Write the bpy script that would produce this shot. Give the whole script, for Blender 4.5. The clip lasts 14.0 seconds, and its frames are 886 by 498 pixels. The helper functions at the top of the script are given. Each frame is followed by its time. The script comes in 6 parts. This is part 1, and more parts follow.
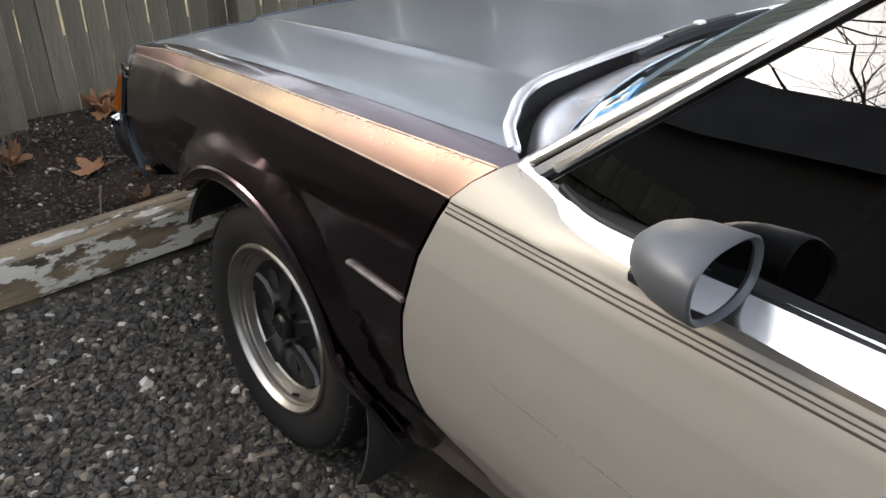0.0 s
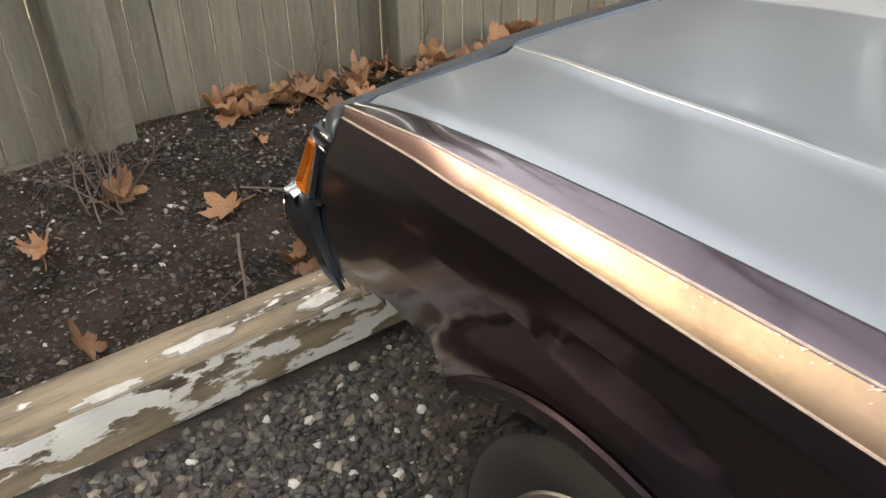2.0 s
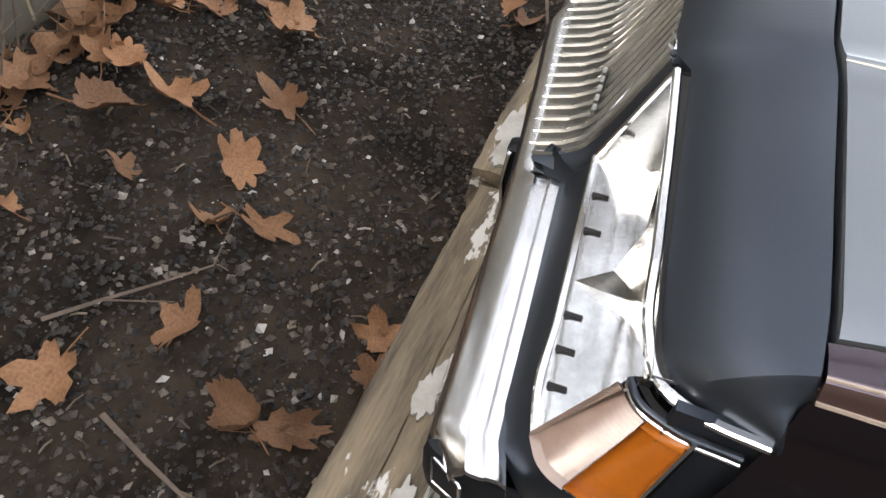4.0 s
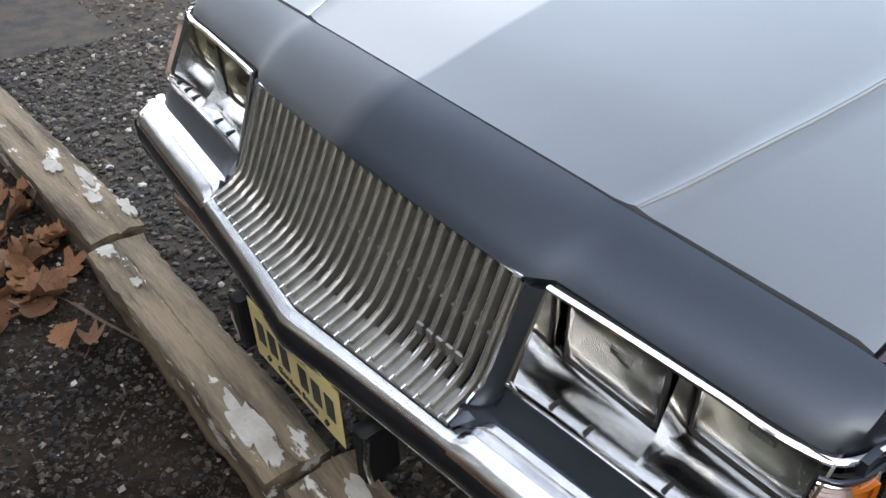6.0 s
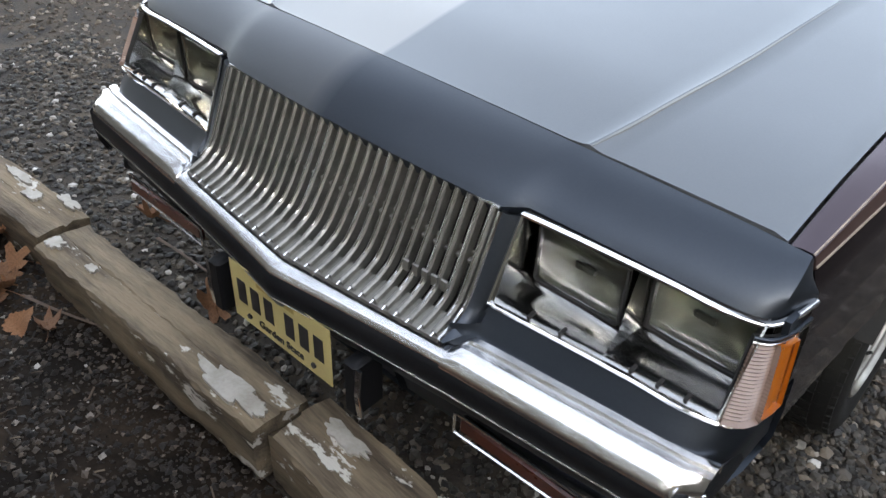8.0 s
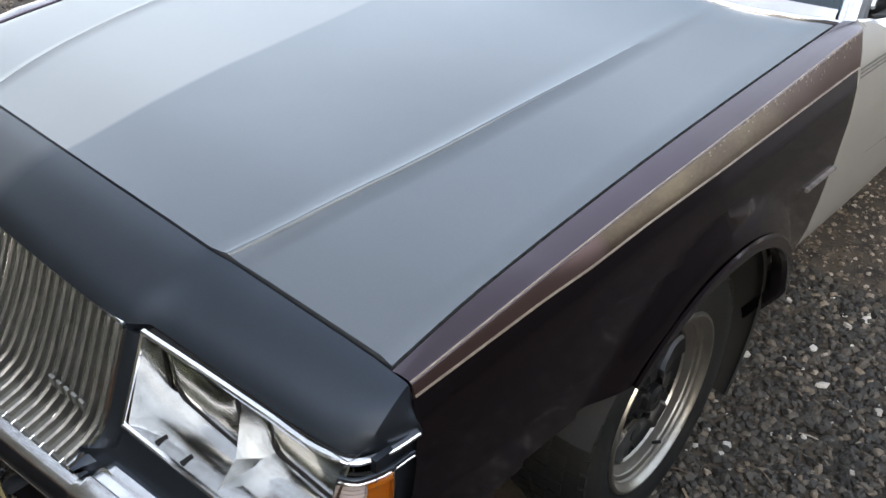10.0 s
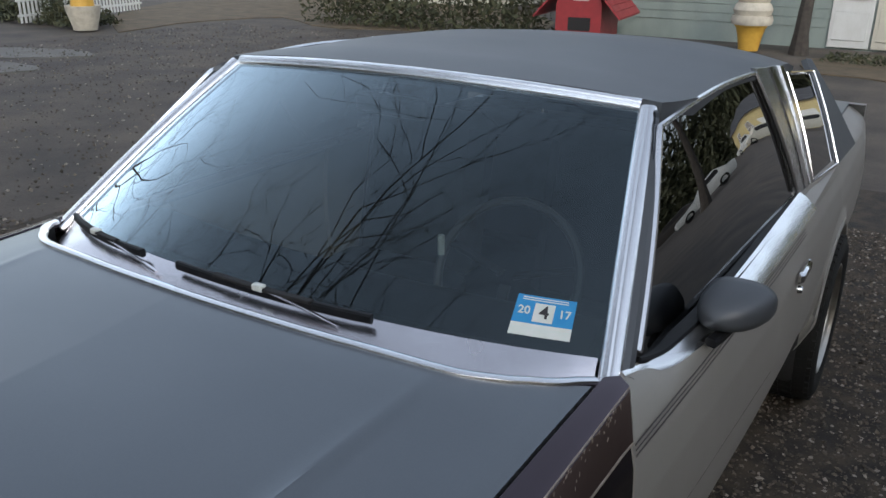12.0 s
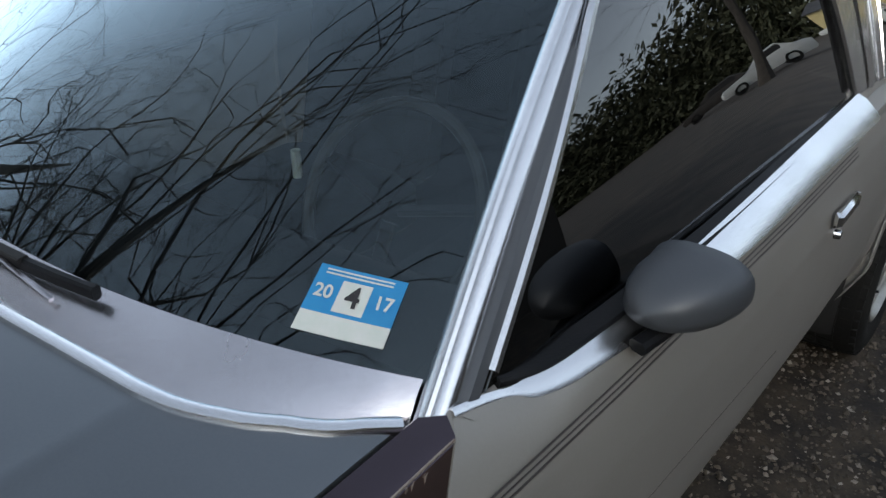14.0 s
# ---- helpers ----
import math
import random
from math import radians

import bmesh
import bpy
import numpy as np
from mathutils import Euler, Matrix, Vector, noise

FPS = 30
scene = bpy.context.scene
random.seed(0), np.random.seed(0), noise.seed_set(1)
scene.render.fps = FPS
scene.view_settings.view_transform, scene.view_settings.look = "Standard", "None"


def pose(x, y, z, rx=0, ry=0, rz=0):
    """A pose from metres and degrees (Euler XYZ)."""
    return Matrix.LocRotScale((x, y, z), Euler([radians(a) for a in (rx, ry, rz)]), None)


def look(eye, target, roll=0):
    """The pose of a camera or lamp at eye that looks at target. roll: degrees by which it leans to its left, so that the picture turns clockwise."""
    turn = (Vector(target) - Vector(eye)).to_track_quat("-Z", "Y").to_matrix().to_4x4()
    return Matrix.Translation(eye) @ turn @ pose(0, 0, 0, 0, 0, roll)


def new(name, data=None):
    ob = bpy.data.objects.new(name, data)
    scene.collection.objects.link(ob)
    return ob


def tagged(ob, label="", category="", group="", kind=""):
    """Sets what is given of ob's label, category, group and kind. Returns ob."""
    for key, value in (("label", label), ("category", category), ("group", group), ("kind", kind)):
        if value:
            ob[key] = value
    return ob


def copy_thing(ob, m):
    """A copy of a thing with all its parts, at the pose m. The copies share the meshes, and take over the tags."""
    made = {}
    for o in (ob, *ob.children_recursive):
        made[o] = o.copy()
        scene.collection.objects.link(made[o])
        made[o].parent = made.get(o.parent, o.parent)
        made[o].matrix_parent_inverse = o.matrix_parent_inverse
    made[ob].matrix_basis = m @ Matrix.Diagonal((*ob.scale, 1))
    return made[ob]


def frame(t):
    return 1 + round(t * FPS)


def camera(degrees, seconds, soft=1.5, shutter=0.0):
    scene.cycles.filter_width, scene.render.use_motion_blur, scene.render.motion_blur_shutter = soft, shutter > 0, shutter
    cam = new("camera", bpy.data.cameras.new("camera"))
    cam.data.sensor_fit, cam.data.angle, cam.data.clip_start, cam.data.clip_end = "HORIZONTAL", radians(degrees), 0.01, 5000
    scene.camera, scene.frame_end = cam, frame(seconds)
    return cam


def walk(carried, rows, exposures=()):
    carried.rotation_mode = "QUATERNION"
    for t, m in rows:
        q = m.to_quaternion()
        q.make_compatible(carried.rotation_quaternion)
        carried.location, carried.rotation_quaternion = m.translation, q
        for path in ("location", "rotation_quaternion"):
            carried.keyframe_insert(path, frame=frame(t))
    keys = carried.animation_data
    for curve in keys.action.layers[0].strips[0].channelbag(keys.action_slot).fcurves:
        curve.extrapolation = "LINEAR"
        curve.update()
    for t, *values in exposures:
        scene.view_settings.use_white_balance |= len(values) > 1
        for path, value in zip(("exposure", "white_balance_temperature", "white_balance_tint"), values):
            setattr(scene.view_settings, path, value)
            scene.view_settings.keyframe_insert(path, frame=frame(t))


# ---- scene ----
cam = camera(57.05, 14.0)
PATH = [
    (0, (1.632, 2.514, 1.439), (0.482, 1.181, 0.491), -0.2),
    (0.5, (1.643, 2.304, 1.454), (0.536, 0.961, 0.469), -2.5),
    (1, (1.737, 2.04, 1.49), (0.519, 0.833, 0.46), -1.8),
    (1.5, (1.616, 1.752, 1.428), (0.453, 0.528, 0.356), -0.4),
    (2, (1.43, 1.392, 1.438), (0.453, 0.05, 0.323), -0.9),
    (2.2, (1.404, 1.222, 1.428), (0.419, -0.117, 0.316), -1.2),
    (4.3, (1.069, -0.106, 1.334), (-0.096, -0.129, -0.291), 4.6),
    (4.5, (0.994, -0.234, 1.4), (-0.08, -0.012, -0.272), 2.0),
    (5, (1.069, -0.383, 1.489), (-0.029, 0.246, -0.059), -0.0),
    (5.5, (0.988, -0.394, 1.512), (-0.247, 0.374, 0.139), -2.6),
    (6, (0.945, -0.52, 1.557), (-0.256, 0.441, 0.279), -1.1),
    (6.5, (0.948, -0.733, 1.575), (-0.162, 0.393, 0.35), 0.0),
    (7, (0.971, -0.801, 1.587), (-0.124, 0.393, 0.414), 0.7),
    (7.2, (0.979, -0.806, 1.586), (-0.101, 0.394, 0.406), 1.2),
    (9.3, (1.169, -0.636, 1.518), (0.17, 0.536, 0.242), 3.6),
    (9.5, (1.225, -0.523, 1.552), (0.213, 0.649, 0.286), 2.3),
    (10, (1.328, -0.300, 1.615), (0.252, 0.933, 0.465), 1.6),
    (10.5, (1.329, -0.199, 1.669), (0.288, 1.193, 0.680), 1.2),
    (11, (1.234, -0.034, 1.675), (0.277, 1.450, 0.736), 0.8),
    (11.5, (1.201, 0.114, 1.689), (0.228, 1.675, 0.905), 0.3),
    (12, (1.216, 0.480, 1.708), (0.228, 2.065, 0.993), 0.5),
    (12.5, (1.203, 0.617, 1.678), (0.181, 2.152, 0.904), -0.2),
    (13, (1.069, 0.740, 1.673), (0.046, 2.275, 0.903), -1.1),
    (13.5, (1.056, 0.887, 1.634), (0.030, 2.383, 0.792), -1.0),
    (14, (1.231, 1.201, 1.580), (0.149, 2.556, 0.582), -0.2),
]
EXPOSURES = [(0, 2.3, 6900, 10), (0.6, 2.5, 7100, 10), (1.5, 2.95, 7600, 10), (2.2, 3.2, 7700, 10), (5, 2.8, 6800, 12), (7, 2.52, 6550, 9), (9.5, 2.45, 6550, 9), (10, 2.2, 6500, 8), (10.5, 1.64, 6500, 8), (11, 1.86, 6450, 8), (11.5, 1.66, 6350, 8), (12, 0.74, 6050, 8), (13, 0.75, 6250, 6), (14, 0.78, 6050, 6)]
walk(cam, [(t, look(eye, target, roll)) for t, eye, target, roll in PATH], EXPOSURES)

# ---- sky, sun ----
SUN_WAY = Vector((0.60, -0.72, 0.50)).normalized()
world = bpy.data.worlds.new("sky")
scene.world = world
world.use_nodes = True
wn = world.node_tree.nodes
sky = wn.new("ShaderNodeTexSky")
sky.sky_type = "NISHITA"
sky.sun_disc = False
sky.sun_elevation = math.asin(SUN_WAY.z)
sky.sun_rotation = math.atan2(SUN_WAY.x, SUN_WAY.y)
sky.air_density = 1.0
sky.dust_density = 1.6
sky.ozone_density = 1.0
wn["Background"].inputs["Strength"].default_value = 0.14
haze = wn.new("ShaderNodeHueSaturation")
haze.inputs["Saturation"].default_value = 0.40
haze.inputs["Value"].default_value = 1.25
world.node_tree.links.new(sky.outputs["Color"], haze.inputs["Color"])
world.node_tree.links.new(haze.outputs["Color"], wn["Background"].inputs["Color"])
sun = new("sun", bpy.data.lights.new("sun", "SUN"))
sun.data.energy = 0.38
sun.data.angle = radians(6)
sun.data.color = (1.0, 0.82, 0.58)
sun.matrix_world = look(SUN_WAY * 30, (0, 0, 0))


# ---- materials ----
def rgb(c):
    return (*c, 1.0) if len(c) == 3 else c


DULL = 0.80


def material(name, base, rough=0.5, metal=0.0, second=None, scale=8.0, fine=120.0, amount=0.5, bump=0.1, bump_scale=None,
             coat=0.0, spread=0.1, spec=0.5, stretch=None, random_tint=0.0):
    """Two scales of noise between two colours, uneven gloss and fine relief."""
    second = second or [c * 0.7 for c in base]
    if metal < 1.0:
        base, second = [c * DULL for c in base], [c * DULL for c in second]
    m = bpy.data.materials.new(name)
    m.use_nodes = True
    t = m.node_tree
    n, l = t.nodes, t.links
    b = n["Principled BSDF"]
    co = n.new("ShaderNodeTexCoord")
    where = co.outputs["Object"]
    if stretch:
        mp = n.new("ShaderNodeMapping")
        mp.inputs["Scale"].default_value = stretch
        l.new(where, mp.inputs["Vector"])
        where = mp.outputs["Vector"]
    big, small = n.new("ShaderNodeTexNoise"), n.new("ShaderNodeTexNoise")
    big.inputs["Scale"].default_value, small.inputs["Scale"].default_value = scale, fine
    big.inputs["Detail"].default_value = 6
    small.inputs["Detail"].default_value = 3
    for k in (big, small):
        l.new(where, k.inputs["Vector"])
    mix = n.new("ShaderNodeMix")
    mix.data_type = "RGBA"
    mix.inputs["A"].default_value = rgb(base)
    mix.inputs["B"].default_value = rgb(second)
    ramp = n.new("ShaderNodeMapRange")
    ramp.inputs["From Min"].default_value, ramp.inputs["From Max"].default_value = 0.35, 0.68
    ramp.inputs["To Max"].default_value = amount
    add = n.new("ShaderNodeMath")
    add.operation = "MULTIPLY_ADD"
    add.inputs[1].default_value = 0.3
    l.new(small.outputs["Fac"], add.inputs[0])
    l.new(big.outputs["Fac"], add.inputs[2])
    sub = n.new("ShaderNodeMath")
    sub.operation = "SUBTRACT"
    sub.inputs[1].default_value = 0.15
    l.new(add.outputs[0], sub.inputs[0])
    l.new(sub.outputs[0], ramp.inputs["Value"])
    l.new(ramp.outputs["Result"], mix.inputs["Factor"])
    colour = mix.outputs["Result"]
    if random_tint:
        info = n.new("ShaderNodeObjectInfo")
        hsv = n.new("ShaderNodeHueSaturation")
        rr = n.new("ShaderNodeMapRange")
        rr.inputs["To Min"].default_value, rr.inputs["To Max"].default_value = 1 - random_tint, 1 + random_tint
        l.new(info.outputs["Random"], rr.inputs["Value"])
        l.new(rr.outputs["Result"], hsv.inputs["Value"])
        l.new(colour, hsv.inputs["Color"])
        colour = hsv.outputs["Color"]
    l.new(colour, b.inputs["Base Color"])
    rg = n.new("ShaderNodeMapRange")
    rg.inputs["To Min"].default_value, rg.inputs["To Max"].default_value = max(0.02, rough - spread), min(1, rough + spread)
    l.new(big.outputs["Fac"], rg.inputs["Value"])
    l.new(rg.outputs["Result"], b.inputs["Roughness"])
    b.inputs["Metallic"].default_value = metal
    b.inputs["Specular IOR Level"].default_value = spec
    b.inputs["Coat Weight"].default_value = coat
    b.inputs["Coat Roughness"].default_value = 0.08
    if bump:
        bp = n.new("ShaderNodeBump")
        bp.inputs["Strength"].default_value = bump
        bp.inputs["Distance"].default_value = 0.004
        src = small
        if bump_scale:
            src = n.new("ShaderNodeTexNoise")
            src.inputs["Scale"].default_value = bump_scale
            src.inputs["Detail"].default_value = 5
            l.new(where, src.inputs["Vector"])
        l.new(src.outputs["Fac"], bp.inputs["Height"])
        l.new(bp.outputs["Normal"], b.inputs["Normal"])
    return m


def glass(name, tint, rough=0.0, dark=0.0, shine_gain=1.6, shine_tint=(1, 1, 1), index=1.6):
    """A thin tinted pane: a clear sheet that mirrors by its angle, with no bending of the light."""
    m = bpy.data.materials.new(name)
    m.use_nodes = True
    t = m.node_tree
    n, l = t.nodes, t.links
    n.remove(n["Principled BSDF"])
    clear, shine, mixer, fres = n.new("ShaderNodeBsdfTransparent"), n.new("ShaderNodeBsdfGlossy"), n.new("ShaderNodeMixShader"), n.new("ShaderNodeFresnel")
    clear.inputs["Color"].default_value = rgb(tint)
    shine.inputs["Roughness"].default_value = rough
    shine.inputs["Color"].default_value = rgb(shine_tint)
    fres.inputs["IOR"].default_value = index
    gain = n.new("ShaderNodeMath")
    gain.operation = "MULTIPLY_ADD"
    gain.inputs[1].default_value, gain.inputs[2].default_value = shine_gain, dark
    gain.use_clamp = True
    l.new(fres.outputs[0], gain.inputs[0])
    l.new(gain.outputs[0], mixer.inputs["Fac"])
    l.new(clear.outputs[0], mixer.inputs[1])
    l.new(shine.outputs[0], mixer.inputs[2])
    l.new(mixer.outputs[0], n["Material Output"].inputs["Surface"])
    return m


def painted_sheen(m, gain, rough, at, soft, share=1.0):
    """The passenger half's brighter sheen is put into the colour: paler and flatter past the car's middle, feathering
    out backwards.
    """
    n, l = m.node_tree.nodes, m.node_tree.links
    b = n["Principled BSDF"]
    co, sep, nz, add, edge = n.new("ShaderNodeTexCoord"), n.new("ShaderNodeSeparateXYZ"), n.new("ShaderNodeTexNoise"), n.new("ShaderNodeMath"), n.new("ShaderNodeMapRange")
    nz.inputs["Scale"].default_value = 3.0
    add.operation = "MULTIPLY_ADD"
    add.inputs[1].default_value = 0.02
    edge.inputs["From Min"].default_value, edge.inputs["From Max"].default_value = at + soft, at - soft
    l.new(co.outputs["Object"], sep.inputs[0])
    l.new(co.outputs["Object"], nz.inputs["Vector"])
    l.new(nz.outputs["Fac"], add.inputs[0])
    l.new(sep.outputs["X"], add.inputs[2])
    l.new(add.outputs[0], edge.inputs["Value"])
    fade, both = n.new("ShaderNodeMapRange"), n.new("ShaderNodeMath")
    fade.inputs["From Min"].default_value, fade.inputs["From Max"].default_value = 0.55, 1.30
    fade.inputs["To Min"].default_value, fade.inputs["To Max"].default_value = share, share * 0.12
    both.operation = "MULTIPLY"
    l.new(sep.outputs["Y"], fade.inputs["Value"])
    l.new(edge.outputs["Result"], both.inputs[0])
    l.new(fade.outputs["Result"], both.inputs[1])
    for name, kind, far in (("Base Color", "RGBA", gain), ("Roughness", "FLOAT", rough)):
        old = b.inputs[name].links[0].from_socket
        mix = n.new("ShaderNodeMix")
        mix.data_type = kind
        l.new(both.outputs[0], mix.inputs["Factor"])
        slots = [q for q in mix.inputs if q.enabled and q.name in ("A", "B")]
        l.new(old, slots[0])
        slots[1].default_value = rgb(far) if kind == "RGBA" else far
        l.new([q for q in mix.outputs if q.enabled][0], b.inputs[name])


HOOD = material("gunmetal_satin_paint", (0.190, 0.212, 0.235), 0.33, 0.65, (0.150, 0.172, 0.195), 1.6, 300, 0.6, 0.02, coat=0.12, spread=0.04)
BLACK = material("black_satin_paint", (0.060, 0.071, 0.088), 0.40, 0.9, (0.074, 0.085, 0.102), 3.0, 200, 0.6, 0.03, spread=0.06)
FENDER = material("brown_pearl_paint", (0.098, 0.074, 0.092), 0.20, 0.99, (0.074, 0.053, 0.060), 2.2, 160, 0.7, 0.012, coat=0.55, spread=0.04)
BRONZE = material("worn_bronze_pearl", (0.200, 0.150, 0.096), 0.36, 0.9, (0.112, 0.082, 0.060), 6, 90, 1.0, 0.03, spread=0.1, stretch=(2.0, 0.9, 2.0))


def sound_front(m, colour):
    """The coat is still sound before a ragged line across the band; behind it the paint has bleached. The browner back
    is where the sun's glint ends, put into the colour.
    """
    n, l = m.node_tree.nodes, m.node_tree.links
    b = n["Principled BSDF"]
    old = b.inputs["Base Color"].links[0].from_socket
    co, sep, nz, add, edge, mix = n.new("ShaderNodeTexCoord"), n.new("ShaderNodeSeparateXYZ"), n.new("ShaderNodeTexNoise"), n.new("ShaderNodeMath"), n.new("ShaderNodeMapRange"), n.new("ShaderNodeMix")
    nz.inputs["Scale"].default_value = 14
    add.operation = "MULTIPLY_ADD"
    add.inputs[1].default_value = 0.12
    edge.inputs["From Min"].default_value, edge.inputs["From Max"].default_value = 0.70, 0.735
    mix.data_type = "RGBA"
    mix.inputs["A"].default_value = rgb(colour)
    l.new(co.outputs["Object"], sep.inputs[0])
    l.new(co.outputs["Object"], nz.inputs["Vector"])
    l.new(nz.outputs["Fac"], add.inputs[0])
    l.new(sep.outputs["Y"], add.inputs[2])
    l.new(add.outputs[0], edge.inputs["Value"])
    l.new(edge.outputs["Result"], mix.inputs["Factor"])
    # Browner tail: the end of the sun's glint, put into the colour.
    tail, dull = n.new("ShaderNodeMapRange"), n.new("ShaderNodeMix")
    tail.inputs["From Min"].default_value, tail.inputs["From Max"].default_value, tail.inputs["To Max"].default_value = 1.18, 1.42, 0.8
    dull.data_type = "RGBA"
    dull.inputs["B"].default_value = rgb([c * 0.75 for c in colour])
    l.new(add.outputs[0], tail.inputs["Value"])
    l.new(tail.outputs["Result"], dull.inputs["Factor"])
    l.new(old, dull.inputs["A"])
    l.new(dull.outputs["Result"], mix.inputs["B"])
    l.new(mix.outputs["Result"], b.inputs["Base Color"])


sound_front(BRONZE, (0.15, 0.098, 0.090))
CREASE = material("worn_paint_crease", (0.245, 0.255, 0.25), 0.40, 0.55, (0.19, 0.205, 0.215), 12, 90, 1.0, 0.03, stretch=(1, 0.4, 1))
# Brighter reflection on the passenger half, put into both paints.
painted_sheen(HOOD, (0.275, 0.285, 0.29), 0.40, -0.055, 0.006)
painted_sheen(BLACK, (0.112, 0.120, 0.132), 0.46, -0.075, 0.025)
# Pale colour for the creases' painted sky glint and for the worn flakes.
EDGE = material("pale_glint_and_flakes", (0.42, 0.35, 0.29), 0.4, 0.5, (0.28, 0.22, 0.18), 30, 120, 0.8, 0.05)
SILVER = material("silver_beige_primer", (0.36, 0.345, 0.318), 0.50, 0.30, (0.31, 0.295, 0.272), 2.0, 240, 0.6, 0.03, spread=0.05)
ROOF = material("dark_grey_satin_paint", (0.110, 0.119, 0.133), 0.46, 0.35, (0.088, 0.097, 0.11), 1.5, 300, 0.6, 0.03, spread=0.05)
CHROME = material("chrome", (0.86, 0.86, 0.87), 0.09, 1.0, (0.70, 0.69, 0.68), 9, 260, 0.45, 0.015, spread=0.05)
WORN_CHROME = material("weathered_chrome", (0.92, 0.92, 0.93), 0.20, 1.0, (0.66, 0.66, 0.66), 16, 300, 0.6, 0.04, spread=0.10, stretch=(1, 4, 4))
BRIGHT = material("bright_trim_metal", (0.94, 0.94, 0.95), 0.24, 1.0, (0.86, 0.86, 0.87), 8, 260, 0.5, 0, spread=0.08)
COWL = material("silver_lilac_metal", (0.80, 0.77, 0.79), 0.25, 1.0, (0.66, 0.63, 0.65), 7, 200, 0.6, 0.03)
RUBBER = material("black_rubber", (0.008, 0.009, 0.011), 0.55, 0.0, (0.016, 0.016, 0.018), 14, 220, 0.8, 0.12, spread=0.12, spec=0.2)
TYRE = material("tyre_rubber", (0.011, 0.011, 0.011), 0.80, 0.0, (0.024, 0.023, 0.020), 9, 150, 0.7, 0.2, spread=0.1, spec=0.25)
GRILLE = material("pewter_grille_plastic", (0.36, 0.35, 0.32), 0.36, 0.7, (0.20, 0.195, 0.18), 30, 260, 0.7, 0.05, spread=0.1)
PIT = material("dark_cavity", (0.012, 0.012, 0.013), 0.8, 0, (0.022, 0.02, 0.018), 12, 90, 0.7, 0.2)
UNDER = material("dirty_underbody", (0.035, 0.030, 0.026), 0.8, 0, (0.07, 0.055, 0.042), 8, 90, 0.8, 0.3)
RIM = material("brushed_alloy_rim", (0.46, 0.44, 0.40), 0.36, 1.0, (0.30, 0.28, 0.24), 14, 200, 0.7, 0.03, spread=0.1)
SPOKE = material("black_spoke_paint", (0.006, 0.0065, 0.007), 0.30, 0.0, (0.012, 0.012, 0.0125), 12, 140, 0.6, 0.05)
AMBER = material("amber_lens", (0.46, 0.13, 0.010), 0.18, 0.0, (0.36, 0.09, 0.006), 20, 200, 0.5, 0.05, coat=0.6)
PEACH = material("clear_peach_lens", (0.27, 0.18, 0.14), 0.2, 0.0, (0.36, 0.26, 0.21), 24, 200, 0.6, 0.05, coat=0.6)
BEZEL = material("dulled_bezel_metal", (0.62, 0.62, 0.61), 0.12, 1.0, (0.40, 0.40, 0.385), 22, 200, 0.7, 0.03, spread=0.08)
REFLECTOR = material("lamp_reflector", (0.68, 0.68, 0.63), 0.22, 1.0, (0.34, 0.34, 0.30), 30, 160, 0.6, 0.15)
LENS = glass("headlamp_glass", (0.66, 0.68, 0.63), 0.12, 0.06)
WINDSHIELD = glass("windshield_glass", (0.36, 0.42, 0.44), 0.0, 0.0, 9.0, (0.78, 0.93, 1.0), 1.2)
TINTED = glass("dark_tinted_glass", (0.035, 0.04, 0.045), 0.0, 0.02)
PLATE = material("cream_yellow_plate", (0.78, 0.66, 0.28), 0.4, 0, (0.70, 0.56, 0.24), 9, 120, 0.7, 0.05)
INK = material("black_plate_paint", (0.03, 0.028, 0.03), 0.5, 0, None, 20, 100, 0.3, 0.02)
BLUE = material("sticker_blue", (0.03, 0.28, 0.62), 0.4, 0, (0.05, 0.34, 0.66), 60, 300, 0.4, 0)
WHITE = material("sticker_white", (0.78, 0.80, 0.76), 0.4, 0, (0.66, 0.74, 0.66), 40, 200, 0.6, 0)
STRIPE = material("dark_pinstripe", (0.10, 0.09, 0.085), 0.4, 0.3, None, 20, 100, 0.4, 0.02)
SCRAPE = material("scraped_grey_filler", (0.20, 0.18, 0.172), 0.6, 0.1, (0.05, 0.04, 0.04), 22, 120, 1.0, 0.1)
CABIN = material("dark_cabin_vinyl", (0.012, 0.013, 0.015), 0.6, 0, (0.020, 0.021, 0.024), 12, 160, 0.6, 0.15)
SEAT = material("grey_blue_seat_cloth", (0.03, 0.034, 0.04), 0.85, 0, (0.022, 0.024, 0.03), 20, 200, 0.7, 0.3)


# ---- mesh helpers ----
def finish(name, verts, faces, mat, parent=None, label="", smooth=40.0):
    me = bpy.data.meshes.new(name)
    me.from_pydata([tuple(map(float, v)) for v in verts], [], [tuple(map(int, f)) for f in faces])
    me.validate()
    bm = bmesh.new()
    bm.from_mesh(me)
    bmesh.ops.recalc_face_normals(bm, faces=bm.faces)
    bm.to_mesh(me)
    bm.free()
    if smooth:
        me.shade_smooth()
        me.set_sharp_from_angle(angle=radians(smooth))
    me.materials.append(mat)
    ob = new(name, me)
    if parent:
        ob.parent = parent
    if label:
        tagged(ob, label)
    return ob


class Pile:
    """Gathers pieces of one mesh."""

    def __init__(self):
        self.v, self.f = [], []

    def add(self, verts, faces):
        k = len(self.v)
        self.v += [tuple(v) for v in verts]
        self.f += [tuple(i + k for i in f) for f in faces]
        return self

    def make(self, name, mat, parent=None, label="", smooth=40.0):
        return finish(name, self.v, self.f, mat, parent, label, smooth)


